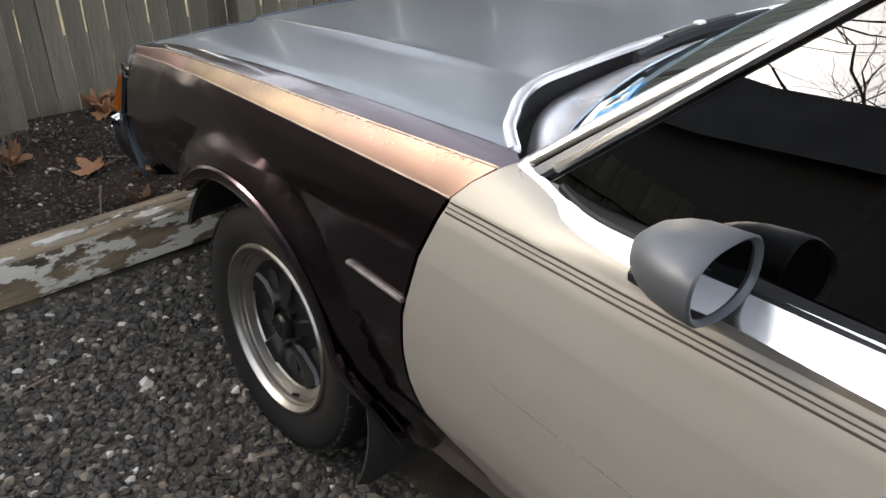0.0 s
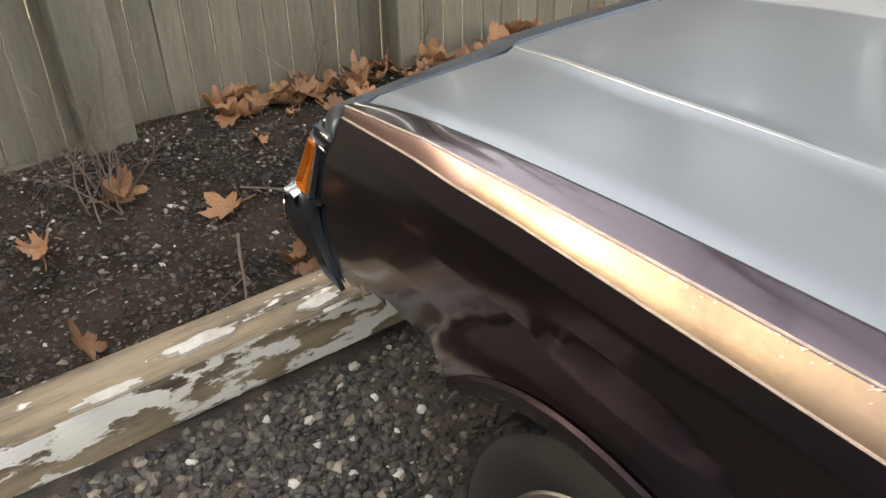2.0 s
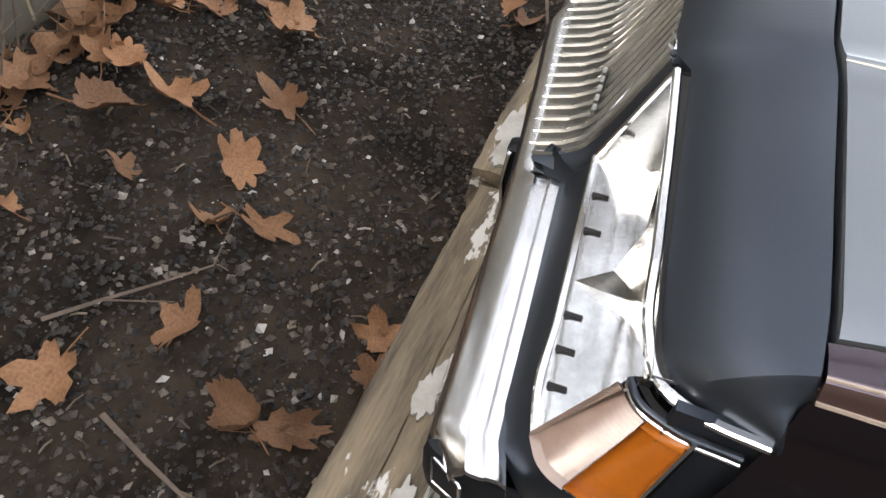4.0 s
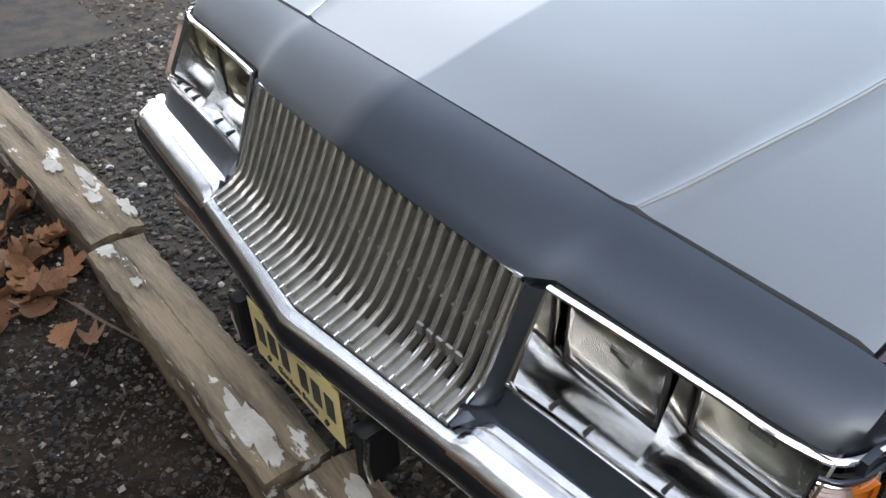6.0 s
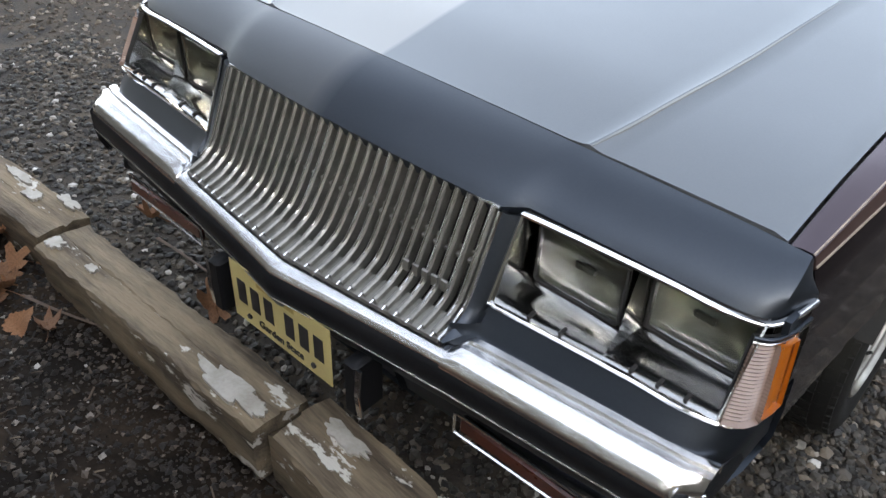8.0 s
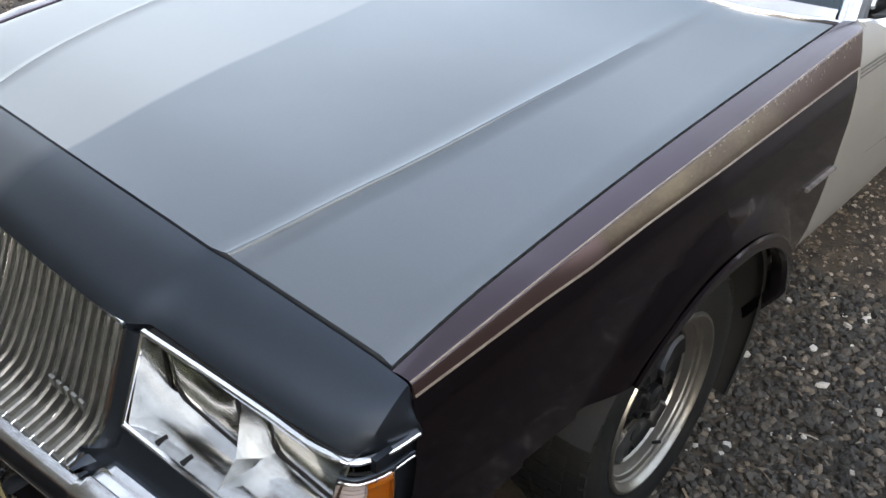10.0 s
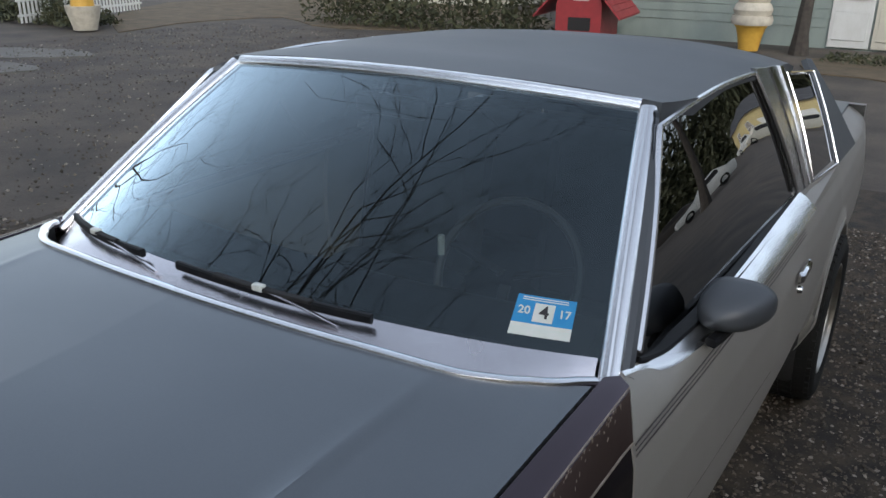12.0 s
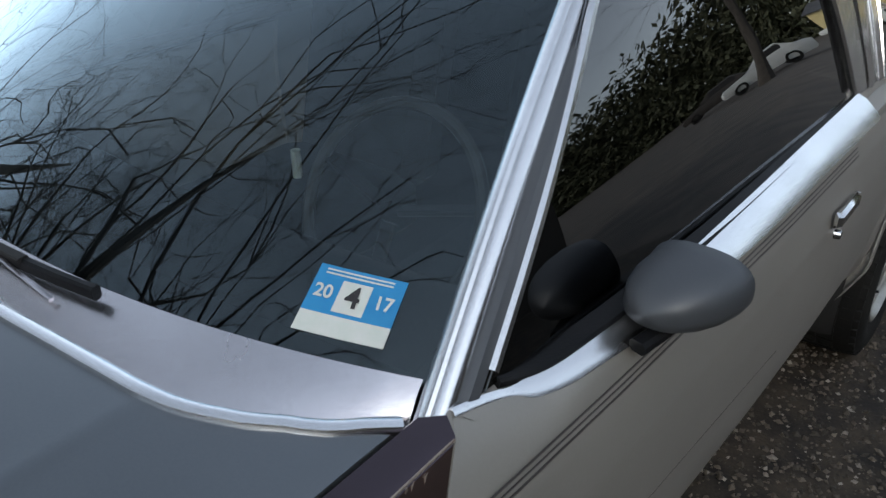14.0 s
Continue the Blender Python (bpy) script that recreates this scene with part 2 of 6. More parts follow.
def grid_faces(m, n, close_u=False, close_v=False):
    out = []
    for i in range(m if close_u else m - 1):
        for j in range(n if close_v else n - 1):
            a, b = i, (i + 1) % m
            c, d = j, (j + 1) % n
            out.append((a * n + c, b * n + c, b * n + d, a * n + d))
    return out


def sheet(grid, depth=0.012, inward=None):
    """A pressed sheet: the grid of points, and its rim turned in by depth along inward (or the normal)."""
    g = np.asarray(grid, float)
    m, n, _ = g.shape
    verts, faces = [tuple(p) for p in g.reshape(-1, 3)], grid_faces(m, n)
    loop = [(0, j) for j in range(n)] + [(i, n - 1) for i in range(1, m)] + [(m - 1, j) for j in range(n - 2, -1, -1)] + [(i, 0) for i in range(m - 2, 0, -1)]
    du, dv = np.gradient(g, axis=0), np.gradient(g, axis=1)
    nor = np.cross(du, dv)
    nor /= np.linalg.norm(nor, axis=2, keepdims=True) + 1e-9
    k = len(verts)
    for i, j in loop:
        way = np.array(inward) if inward is not None else -nor[i, j]
        verts.append(tuple(g[i, j] + way * depth))
    c = len(loop)
    faces += [(loop[a][0] * n + loop[a][1], loop[(a + 1) % c][0] * n + loop[(a + 1) % c][1], k + (a + 1) % c, k + a) for a in range(c)]
    return verts, faces


def sweep(path, prof, up=(0, 0, 1), closed=False):
    """A profile of (across, up) carried along a path; across is to the right of the way."""
    p = np.asarray(path, float)
    if closed:
        t = np.roll(p, -1, 0) - np.roll(p, 1, 0)
    else:
        t = np.gradient(p, axis=0)
    t /= np.linalg.norm(t, axis=1, keepdims=True) + 1e-9
    right = np.cross(t, np.asarray(up, float))
    right /= np.linalg.norm(right, axis=1, keepdims=True) + 1e-9
    upv = np.cross(right, t)
    pr = np.asarray(prof, float)
    v = p[:, None] + right[:, None] * pr[None, :, 0:1] + upv[:, None] * pr[None, :, 1:2]
    m, n = v.shape[:2]
    f = grid_faces(m, n, closed, True)
    if not closed:
        f += [tuple(range(n)), tuple((m - 1) * n + j for j in range(n))]
    return v.reshape(-1, 3), f


def ring(r, n=8, rx=None):
    return [(r * math.cos(2 * math.pi * k / n), (rx or r) * math.sin(2 * math.pi * k / n)) for k in range(n)]


def bar(w, h, c=0.25):
    """A rounded box profile."""
    a, b, c = w / 2, h / 2, c * min(w, h)
    return [(a - c, -b), (a, -b + c), (a, b - c), (a - c, b), (-a + c, b), (-a, b - c), (-a, -b + c), (-a + c, -b)]


def block(x0, x1, y0, y1, z0, z1, c=0.004):
    """A box with eased edges."""
    pts, fs = [], []
    for z, k in ((z0, c), (z0 + c, 0), (z1 - c, 0), (z1, c)):
        d = c if k else 0
        pts += [(x0 + d + c, y0 + d, z), (x1 - d - c, y0 + d, z), (x1 - d, y0 + d + c, z), (x1 - d, y1 - d - c, z), (x1 - d - c, y1 - d, z), (x0 + d + c, y1 - d, z), (x0 + d, y1 - d - c, z), (x0 + d, y0 + d + c, z)]
    fs = [tuple(range(8)), tuple(range(24, 32))]
    for a in range(3):
        fs += [(a * 8 + k, a * 8 + (k + 1) % 8, a * 8 + 8 + (k + 1) % 8, a * 8 + 8 + k) for k in range(8)]
    return pts, fs


def lathe(prof, n=48, axis="x"):
    """Turns (along, radius) round the x axis."""
    v = []
    for k in range(n):
        a = 2 * math.pi * k / n
        v += [(x, r * math.cos(a), r * math.sin(a)) for x, r in prof]
    return v, grid_faces(n, len(prof), True, False)


def spline(pts, n):
    """n points along a smooth line through pts."""
    p = np.asarray(pts, float)
    d = np.r_[0, np.cumsum(np.linalg.norm(np.diff(p, axis=0), axis=1))]
    m = np.gradient(p, d, axis=0)
    out = []
    for s in np.linspace(0, d[-1], n):
        k = min(max(np.searchsorted(d, s) - 1, 0), len(p) - 2)
        h = d[k + 1] - d[k]
        u = (s - d[k]) / h
        out.append((2 * u**3 - 3 * u**2 + 1) * p[k] + (u**3 - 2 * u**2 + u) * h * m[k] + (-2 * u**3 + 3 * u**2) * p[k + 1] + (u**3 - u**2) * h * m[k + 1])
    return np.array(out)


def flip(part):
    """The same piece on the other side of the car."""
    verts, faces = part
    return [(-x, y, z) for x, y, z in verts], [tuple(reversed(f)) for f in faces]


def letters(name, text, size, m, mat, parent, depth=0.0006):
    cu = bpy.data.curves.new(name, "FONT")
    cu.offset = size * 0.018
    cu.body, cu.size, cu.extrude, cu.align_x, cu.align_y = text, size, depth, "CENTER", "CENTER"
    tmp = bpy.data.objects.new(name, cu)
    scene.collection.objects.link(tmp)
    bpy.context.view_layer.update()
    me = bpy.data.meshes.new_from_object(tmp.evaluated_get(bpy.context.evaluated_depsgraph_get()))
    bpy.data.objects.remove(tmp)
    me.transform(m)
    me.materials.clear()
    me.materials.append(mat)
    ob = new(name, me)
    ob.parent = parent
    return ob


# ---- the car: y runs from the nose to the tail, x to its driver's side ----
def side_x(y):
    return np.interp(y, (0.10, 0.25, 0.6, 1.0, 1.6, 2.0, 2.6, 3.0, 3.7, 4.6, 5.0), (0.828, 0.842, 0.876, 0.895, 0.903, 0.922, 0.943, 0.950, 0.950, 0.93, 0.89))


def crease_z(y):
    return np.interp(y, (0.22, 0.5, 0.75, 1.0, 1.7, 3.6, 5.0), (0.842, 0.878, 0.896, 0.905, 0.908, 0.905, 0.89))


LEVELS = (0.905, 0.897, 0.87, 0.83, 0.79, 0.75, 0.71, 0.67, 0.63, 0.59, 0.55, 0.51, 0.47, 0.43, 0.39, 0.35, 0.31, 0.27, 0.25)


def skin(y, z):
    """The car's side at y and at the level z of a straight body."""
    off = np.interp(z, (0.25, 0.32, 0.39, 0.45, 0.52, 0.60, 0.70, 0.80, 0.87, 0.905), (-0.125, -0.095, -0.055, -0.025, -0.009, -0.002, 0.0, -0.006, -0.020, -0.034))
    return np.array((side_x(y) + off, y, z + (crease_z(y) - 0.905) * max(0.0, (z - 0.45) / 0.455)))


def body_side(y0, y1, arch=None, low=0.25, front=None, step=0.018, top=0.905):
    """A side panel between y0 and y1, with a flared wheel arch (y, z, lip radius, flare radius, flare depth) cut through it."""
    ys = np.linspace(y0, y1, max(3, int((y1 - y0) / step)))
    zs = np.unique(np.r_[np.arange(low, top, step), [z for z in LEVELS if low <= z <= top], top])
    g = np.zeros((len(ys), len(zs), 3))
    for i, y in enumerate(ys):
        for j, z in enumerate(zs):
            yy = y
            if front:
                s = (y - y0) / (y1 - y0)
                yy = front(z) * (1 - s) + y1 * s
            g[i, j] = skin(yy, z)
    if not arch:
        return sheet(g, 0.02, (-1, 0, 0))
    cy, cz, lip, fl, deep = arch
    r = np.hypot(g[..., 1] - cy, g[..., 2] - cz)
    k = np.clip((fl - r) / (fl - lip), 0, 1)
    g[..., 0] += deep * k * (1.7 - 0.7 * k)
    m, n = r.shape
    inside = r < lip
    faces = [f for f in grid_faces(m, n) if not all(inside[i // n, i % n] for i in f)]
    used = sorted({i for f in faces for i in f})
    flat, rr = g.reshape(-1, 3).copy(), r.reshape(-1)
    for i in used:
        if rr[i] < lip:
            flat[i, 1:] = (cy, cz) + (flat[i, 1:] - (cy, cz)) / rr[i] * lip
            flat[i, 0] = np.interp(flat[i, 1], ys, side_x(ys)) + deep + min(0, (flat[i, 2] - 0.45)) * 0.5
    at = {i: k for k, i in enumerate(used)}
    verts, faces = [tuple(flat[i]) for i in used], [tuple(at[i] for i in f) for f in faces]
    edge, k = [], len(verts)
    for a in np.linspace(-0.15, math.pi + 0.15, 49):
        y, z = cy + lip * math.cos(a), cz + lip * math.sin(a)
        if z > (0.60 if y < cy and cy < 2 else low - 0.02) and y0 - 0.01 < y < y1 + 0.01:
            edge.append((side_x(y) + deep + min(0, z - 0.45) * 0.5, y, z))
    rim = [(p[0] + dx, cy + (p[1] - cy) * s, cz + (p[2] - cz) * s) for dx, s in ((-0.004, 1.060), (0.0008, 1.046), (0.0015, 1.010), (0.0012, 0.988), (-0.010, 0.978), (-0.035, 0.985)) for p in edge]
    m2 = len(edge)
    verts += rim
    faces += [tuple(k + i for i in f) for f in grid_faces(6, m2)]
    # turned-in rim round the sheet
    return verts, faces


car = tagged(new("coupe_car"), "dark grey two-door coupe with brown front fender parked on gravel", "car")


def mirrored(name, piece, mat, label="", smooth=40.0, parent=None):
    """The piece on the driver's side and its like on the other."""
    one = finish(name, *piece, mat, parent or car, label, smooth)
    two = finish(name, *flip(piece), mat, parent or car, label, smooth)
    return one, two


def door_front(z):
    return float(np.interp(z, (0.25, 0.36, 0.43, 0.48, 0.57, 0.66, 0.79, 0.905), (1.72, 1.66, 1.602, 1.572, 1.556, 1.560, 1.600, 1.650)))


def nose_edge(z):
    return float(np.interp(z, (0.5, 0.62, 0.76, 0.905), (0.20, 0.185, 0.215, 0.247)))


def edge_z(y):
    return float(np.interp(y, (0.25, 0.30, 0.36, 0.43, 0.5, 0.6, 0.75, 0.87, 1.0, 1.15, 1.3, 1.5, 1.70), (0.868, 0.8795, 0.892, 0.904, 0.9125, 0.9235, 0.937, 0.9465, 0.9545, 0.9625, 0.9695, 0.978, 0.985)))


# hood
def crease_x(y):
    return float(np.interp(y, (0.24, 0.33, 0.43, 0.55, 0.65, 0.78, 0.91, 1.10, 1.60), (0.418, 0.444, 0.464, 0.484, 0.496, 0.506, 0.516, 0.529, 0.545)))


def hood_grid():
    xs = np.r_[0, 0.12, 0.24, 0.32, 0.38, 0.402, 0.412, 0.424, 0.436, 0.46, 0.50, 0.54, 0.59, 0.64, 0.68, 0.71, 0.735, 0.748, 0.757]
    xs = np.r_[-xs[:0:-1], xs]
    vs = np.linspace(0, 1, 27)
    g = np.zeros((len(xs), len(vs), 3))
    for i, x in enumerate(xs):
        a = abs(x)
        yf = np.interp(a, (0, 0.38, 0.44, 0.757), (0.236, 0.238, 0.250, 0.258))
        yr = np.interp(a, (0, 0.20, 0.30, 0.40, 0.49, 0.585, 0.68, 0.728, 0.757), (1.497, 1.501, 1.514, 1.528, 1.546, 1.575, 1.618, 1.648, 1.688))
        for j, v in enumerate(vs):
            y = yf + (yr - yf) * v
            d = crease_x(y) - 0.418
            xx = math.copysign(np.interp(a, (0, 0.24, 0.402, 0.436, 0.64, 0.735, 0.757), (0, 0.24 + 0.3 * d, 0.402 + d, 0.436 + d, 0.64 + 0.25 * d, 0.735, 0.757)), x) * (1 + 0.030 * v)
            crown = (0.012 + 0.025 * v * v) * (1 - (a / 0.757) ** 2.5)
            z = edge_z(y) + crown
            fade = min(1.0, (1.05 - v) / 0.35)
            rise = np.interp(a, (0, 0.402, 0.412, 0.424, 0.436, 1), (1, 1, 1.35, 0.60, 0, 0)) * 0.0065 * fade
            z += rise - 0.006 * max(0.0, (a - 0.735) / 0.022)
            if v > 0.985:
                z -= 0.002
            g[i, j] = (xx, y, z)
    return g


HG = hood_grid()
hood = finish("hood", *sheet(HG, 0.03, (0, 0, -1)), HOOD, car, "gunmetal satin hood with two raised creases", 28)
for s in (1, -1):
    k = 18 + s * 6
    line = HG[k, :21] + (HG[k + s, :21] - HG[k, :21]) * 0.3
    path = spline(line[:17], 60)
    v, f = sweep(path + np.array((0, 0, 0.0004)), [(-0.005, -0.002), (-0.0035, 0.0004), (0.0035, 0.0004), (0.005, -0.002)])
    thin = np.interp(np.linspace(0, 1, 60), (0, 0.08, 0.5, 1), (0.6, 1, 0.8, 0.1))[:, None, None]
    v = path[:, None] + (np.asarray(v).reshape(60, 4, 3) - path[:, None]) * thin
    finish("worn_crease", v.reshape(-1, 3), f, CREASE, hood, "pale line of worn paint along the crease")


# fenders
def fender_top(n=60):
    """The top of the fender: a strip beside the hood, a broad chamfer, and its crease; each line ends on the slanted door edge."""
    rows = []
    ends = np.array((1.708, 1.708, 1.71, 1.737, 1.722, 1.712, 1.678, 1.652, 1.647))
    for u in np.linspace(0, 1, n):
        row = []
        for k, ye in enumerate(ends):
            y = 0.25 + (ye - 0.25) * u
            seam = np.array((np.interp(y, (0.25, 1.70), (0.762, 0.786)), y, edge_z(y) - 0.003))
            cre = skin(y, 0.905)
            inner = np.array((np.interp(y, (0.25, 0.5, 1.0, 1.7), (0.799, 0.817, 0.829, 0.834)), y, np.interp(y, (0.25, 0.5, 0.75, 1.0, 1.3, 1.7), (0.867, 0.908, 0.927, 0.941, 0.953, 0.971))))
            row.append((seam + (0, 0, -0.02), seam + (0, 0, -0.003), seam + (0.003, 0, 0), seam + (inner - seam) * 0.5 + (0, 0, 0.002), inner + (-0.003, 0, 0.0005), inner + (0.002, 0, -0.0030), inner + (cre - inner) * 0.5 + (0.001, 0, 0.0015), cre + (-0.0025, 0, 0.0045), cre)[k])
        rows.append(row)
    return np.array(rows)


ft = fender_top()
fender_piece = Pile().add(*sheet(ft[:, :6], 0.015, (0, 0, -1))).add(*body_side(0.25, 1.60, (0.992, 0.318, 0.410, 0.500, 0.036), 0.25, None, top=0.905))


def trim_side(piece, y0, edge, low_front=0.50):
    """Pulls the panel's fore end to the line of the nose, its back end to the door's edge, and lifts its hem before the wheel."""
    out = []
    for x, y, z in piece[0]:
        base = z - (crease_z(y) - 0.905) * max(0.0, (z - 0.45) / 0.455)
        if y > 1.30:
            s = (y - 1.30) / 0.30
            y += (door_front(base) - 0.008 - 1.60) * s if base < 0.906 else 0
        elif y < 0.62 and base <= 0.906:
            s = (0.62 - y) / 0.37
            y += (nose_edge(base) - 0.25) * s
        out.append((x, y, z))
    # the hem stops short before the wheel
    faces = []
    for f in piece[1]:
        yc, zc = sum(out[i][1] for i in f) / len(f), sum(out[i][2] for i in f) / len(f)
        if not (yc < 0.72 and zc < np.interp(yc, (0.20, 0.45, 0.64), (0.50, 0.595, 0.62))):
            faces.append(f)
    used = sorted({i for f in faces for i in f})
    at = {i: k for k, i in enumerate(used)}
    return [out[i] for i in used], [tuple(at[i] for i in f) for f in faces]


fender, fender_far = mirrored("front_fender", trim_side((fender_piece.v, fender_piece.f), 0.25, None), FENDER, "brown pearl front fender with flared wheel arch", 17)
for side, way in ((fender, 1), (fender_far, -1)):
    def lay(name, piece, mat, label):
        return finish(name, *(piece if way > 0 else flip(piece)), mat, side, label, 30)
    band = lay("shoulder_band", sheet(ft[:, 5:], 0.010, (-0.5, 0, -0.8)), BRONZE, "golden bronze chamfer with worn flaking paint")
    # Pale beads stand for the sky caught by the two rounded creases.
    lay("worn_edge", sweep(ft[:, 8] + np.array((-0.0005, 0, 0.0008)), ring(0.0021, 6)), EDGE, "pale worn crease")
    lay("worn_edge", sweep((ft[:, 4] + ft[:, 5]) / 2 + np.array((0, 0, 0.0002)), ring(0.0019, 6)), EDGE, "pale worn crease")
    r = random.Random(17)
    flakes = Pile()
    for k in range(75):
        i = min(58, int(26 + 32 * r.random() ** 0.6))
        c = ft[i, 5] + (ft[i + 1, 5] - ft[i, 5]) * r.random() + (ft[i, 7] - ft[i, 5]) * (0.01 + 0.5 * r.random() ** 3.0)
        s1, s2 = ft[i + 1, 5] - ft[i, 5], (ft[i, 7] - ft[i, 5]) * 0.05 * r.uniform(0.3, 1.2)
        ln = r.uniform(0.03, 0.14)
        top = [c + s1 * ln * math.cos(a) * q + s2 * math.sin(a) * q + np.array((0.0010, 0, 0.0010)) for a, q in ((6.283 * j / 7, r.uniform(0.4, 1.3)) for j in range(7))]
        flakes.add(top + [q - np.array((0.003, 0, 0.003)) for q in top], [tuple(range(7))] + [(j, (j + 1) % 7, 7 + (j + 1) % 7, 7 + j) for j in range(7)])
    fl = finish("paint_flakes", *((flakes.v, flakes.f) if way > 0 else flip((flakes.v, flakes.f))), EDGE, band, "", 0)
    tagged(fl, kind="stuff")
# trim mark and scuffed patches of the fender
finish("side_trim_stub", *sweep([skin(y, z) + np.array((0.003, 0, 0)) for y, z in ((1.40, 0.702), (1.45, 0.700), (1.51, 0.697), (1.565, 0.695))], bar(0.012, 0.009)), SCRAPE, fender, "short grey remnant of side moulding")
liner = []
for u in np.linspace(0, 1, 26):
    y = 0.24 + 0.36 * u
    liner.append([(side_x(y) - 0.055 - 0.02 * v + 0.022 * noise.noise((y * 16, v * 2.4, 0.7)) + 0.010 * noise.noise((y * 45, v * 6, 2.0)), y + 0.02 * v, np.interp(y, (0.20, 0.45, 0.64), (0.525, 0.615, 0.64)) - (0.05 + 0.05 * u) * v + 0.008 * noise.noise((y * 30, v * 4, 5.0))) for v in np.linspace(0, 1, 12)])
mirrored("torn_liner", sheet(liner, 0.006, (-1, 0, 0)), material("scraped_dark_plastic", (0.008, 0.0075, 0.0075), 0.75, 0.0, (0.07, 0.064, 0.060), 13, 90, 0.6, 0.3, stretch=(1, 0.5, 3)), "crumpled scraped plastic below the fender", 60)

# inner wheel housings
for s in (1, -1):
    for cy, cz, r, x0, x1, a0, a1 in ((0.995, 0.31, 0.425, 0.50, 0.885, -0.55, 2.7), (3.71, 0.33, 0.405, 0.55, 0.92, -0.3, 3.4)):
        an = np.linspace(a0, a1, 34)
        g = np.array([[(s * x, cy + rr * math.cos(a), cz + rr * math.sin(a)) for x, rr in ((x0, 0.05), (x0, r * 0.6), (x0 + 0.01, r * 0.95), (x0 + 0.05, r), ((x0 + x1) / 2, r), (x1 - 0.03, r), (x1, r - 0.012))] for a in an])
        finish("wheel_housing", *sheet(g, 0.01), PIT, car)
finish("engine_bay_floor", *block(-0.60, 0.60, 0.16, 1.60, 0.36, 0.62, 0.02), UNDER, car)
finish("underbody", *block(-0.80, 0.80, 1.45, 4.9, 0.24, 0.36, 0.02), UNDER, car)


# header panel above the lamps
def header_grid():
    cols = ((0.00, .236, .8905, .00, .074, .814), (0.12, .236, .890, .12, .075, .814), (0.24, .237, .889, .24, .078, .814), (0.33, .238, .8875, .33, .082, .814), (0.372, .238, .8865, .366, .087, .814), (0.392, .239, .8855, .384, .096, .818), (0.408, .242, .8835, .402, .108, .820),
            (0.44, .248, .8790, .44, .112, .818), (0.52, .250, .8770, .52, .119, .814), (0.60, .252, .8745, .60, .126, .810), (0.68, .255, .8715, .68, .133, .806), (0.735, .257, .8680, .735, .139, .803), (0.775, .2555, .8668, .766, .145, .801), (0.793, .2545, .8668, .785, .153, .800), (0.7985, .254, .8660, .798, .164, .8005), (0.8015, .2535, .8600, .804, .174, .801), (0.8065, .252, .8440, .812, .192, .802), (0.8085, .250, .8400, .819, .212, .804), (0.816, .2475, .826, .826, .236, .806))
    full = [(-a, b, c, -d, e, f) for a, b, c, d, e, f in cols[:0:-1]] + list(cols)
    g = []
    for x0, y0, z0, x1, y1, z1 in full:
        row = []
        for v in np.linspace(0, 1, 13):
            s, c = math.sin(v * math.pi / 2), math.cos(v * math.pi / 2)
            row.append((x0 + (x1 - x0) * v + 0.005 * math.sin(v * math.pi) * (abs(x0) > 0.796) * (1 if x0 > 0 else -1), y0 - 0.008 + (y1 - y0 + 0.008) * (0.55 * v + 0.45 * s), z0 + (z1 - z0) * (0.25 * v + 0.75 * (1 - c))))
        g.append(row)
    return np.array(g)


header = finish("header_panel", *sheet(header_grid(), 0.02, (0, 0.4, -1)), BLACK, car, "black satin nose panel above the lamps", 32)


def grille_y(x, v):
    """The grille's face: v runs from its top to its foot; the foot comes to a shallow point in the middle."""
    prow = -0.038 * max(0.0, 1 - abs(x) / 0.37)
    y = np.interp(v, (0, 0.25, 0.5, 0.70, 0.82, 0.92, 1.0), (0.090, 0.069, 0.048, 0.031, 0.016, -0.013, -0.047))
    return y + prow * v * v


def grille_z(v):
    return np.interp(v, (0, 0.25, 0.5, 0.70, 0.82, 0.92, 1.0), (0.806, 0.757, 0.708, 0.669, 0.644, 0.624, 0.612))


grille = finish("grille", *sheet([[(x, grille_y(x, v) + 0.040, grille_z(v)) for v in np.linspace(0, 1, 10)] for x in np.linspace(-0.365, 0.365, 25)], 0.01), PIT, car, "pewter grille of upright bars with a curved foot")
VS = np.r_[np.linspace(0, 0.7, 6), np.linspace(0.75, 1, 7)]
for k in range(28):
    x = -0.352 + 0.704 * k / 27
    path = [(x, grille_y(x, v), grille_z(v)) for v in VS]
    b = finish("grille_bar", *sweep(path, bar(0.0108, 0.026, 0.3), (0, -1, 0.4)), GRILLE, grille)
    e = finish("bar_edge", *sweep([(p[0], p[1] - 0.012, p[2] + 0.006) for p in path], bar(0.0035, 0.003, 0.3), (0, -1, 0.4)), CHROME, b)
ledge = [[(x, grille_y(x, 1) + d, 0.612 + d * 0.28 + 0.001) for d in (-0.006, 0.02, 0.045)] for x in np.linspace(-0.362, 0.362, 33)]
finish("grille_foot", *sheet(ledge, 0.008, (0, 0, -1)), GRILLE, grille)
for rows in ([(x, grille_y(x, 0) - 0.004, 0.811) for x in np.linspace(-0.362, 0.362, 21)], *[[(s * 0.3645, grille_y(0.3645, v) - 0.006, grille_z(v)) for v in VS] for s in (1, -1)]):
    finish("grille_frame", *sweep(rows, ring(0.0042, 6)), CHROME, grille)
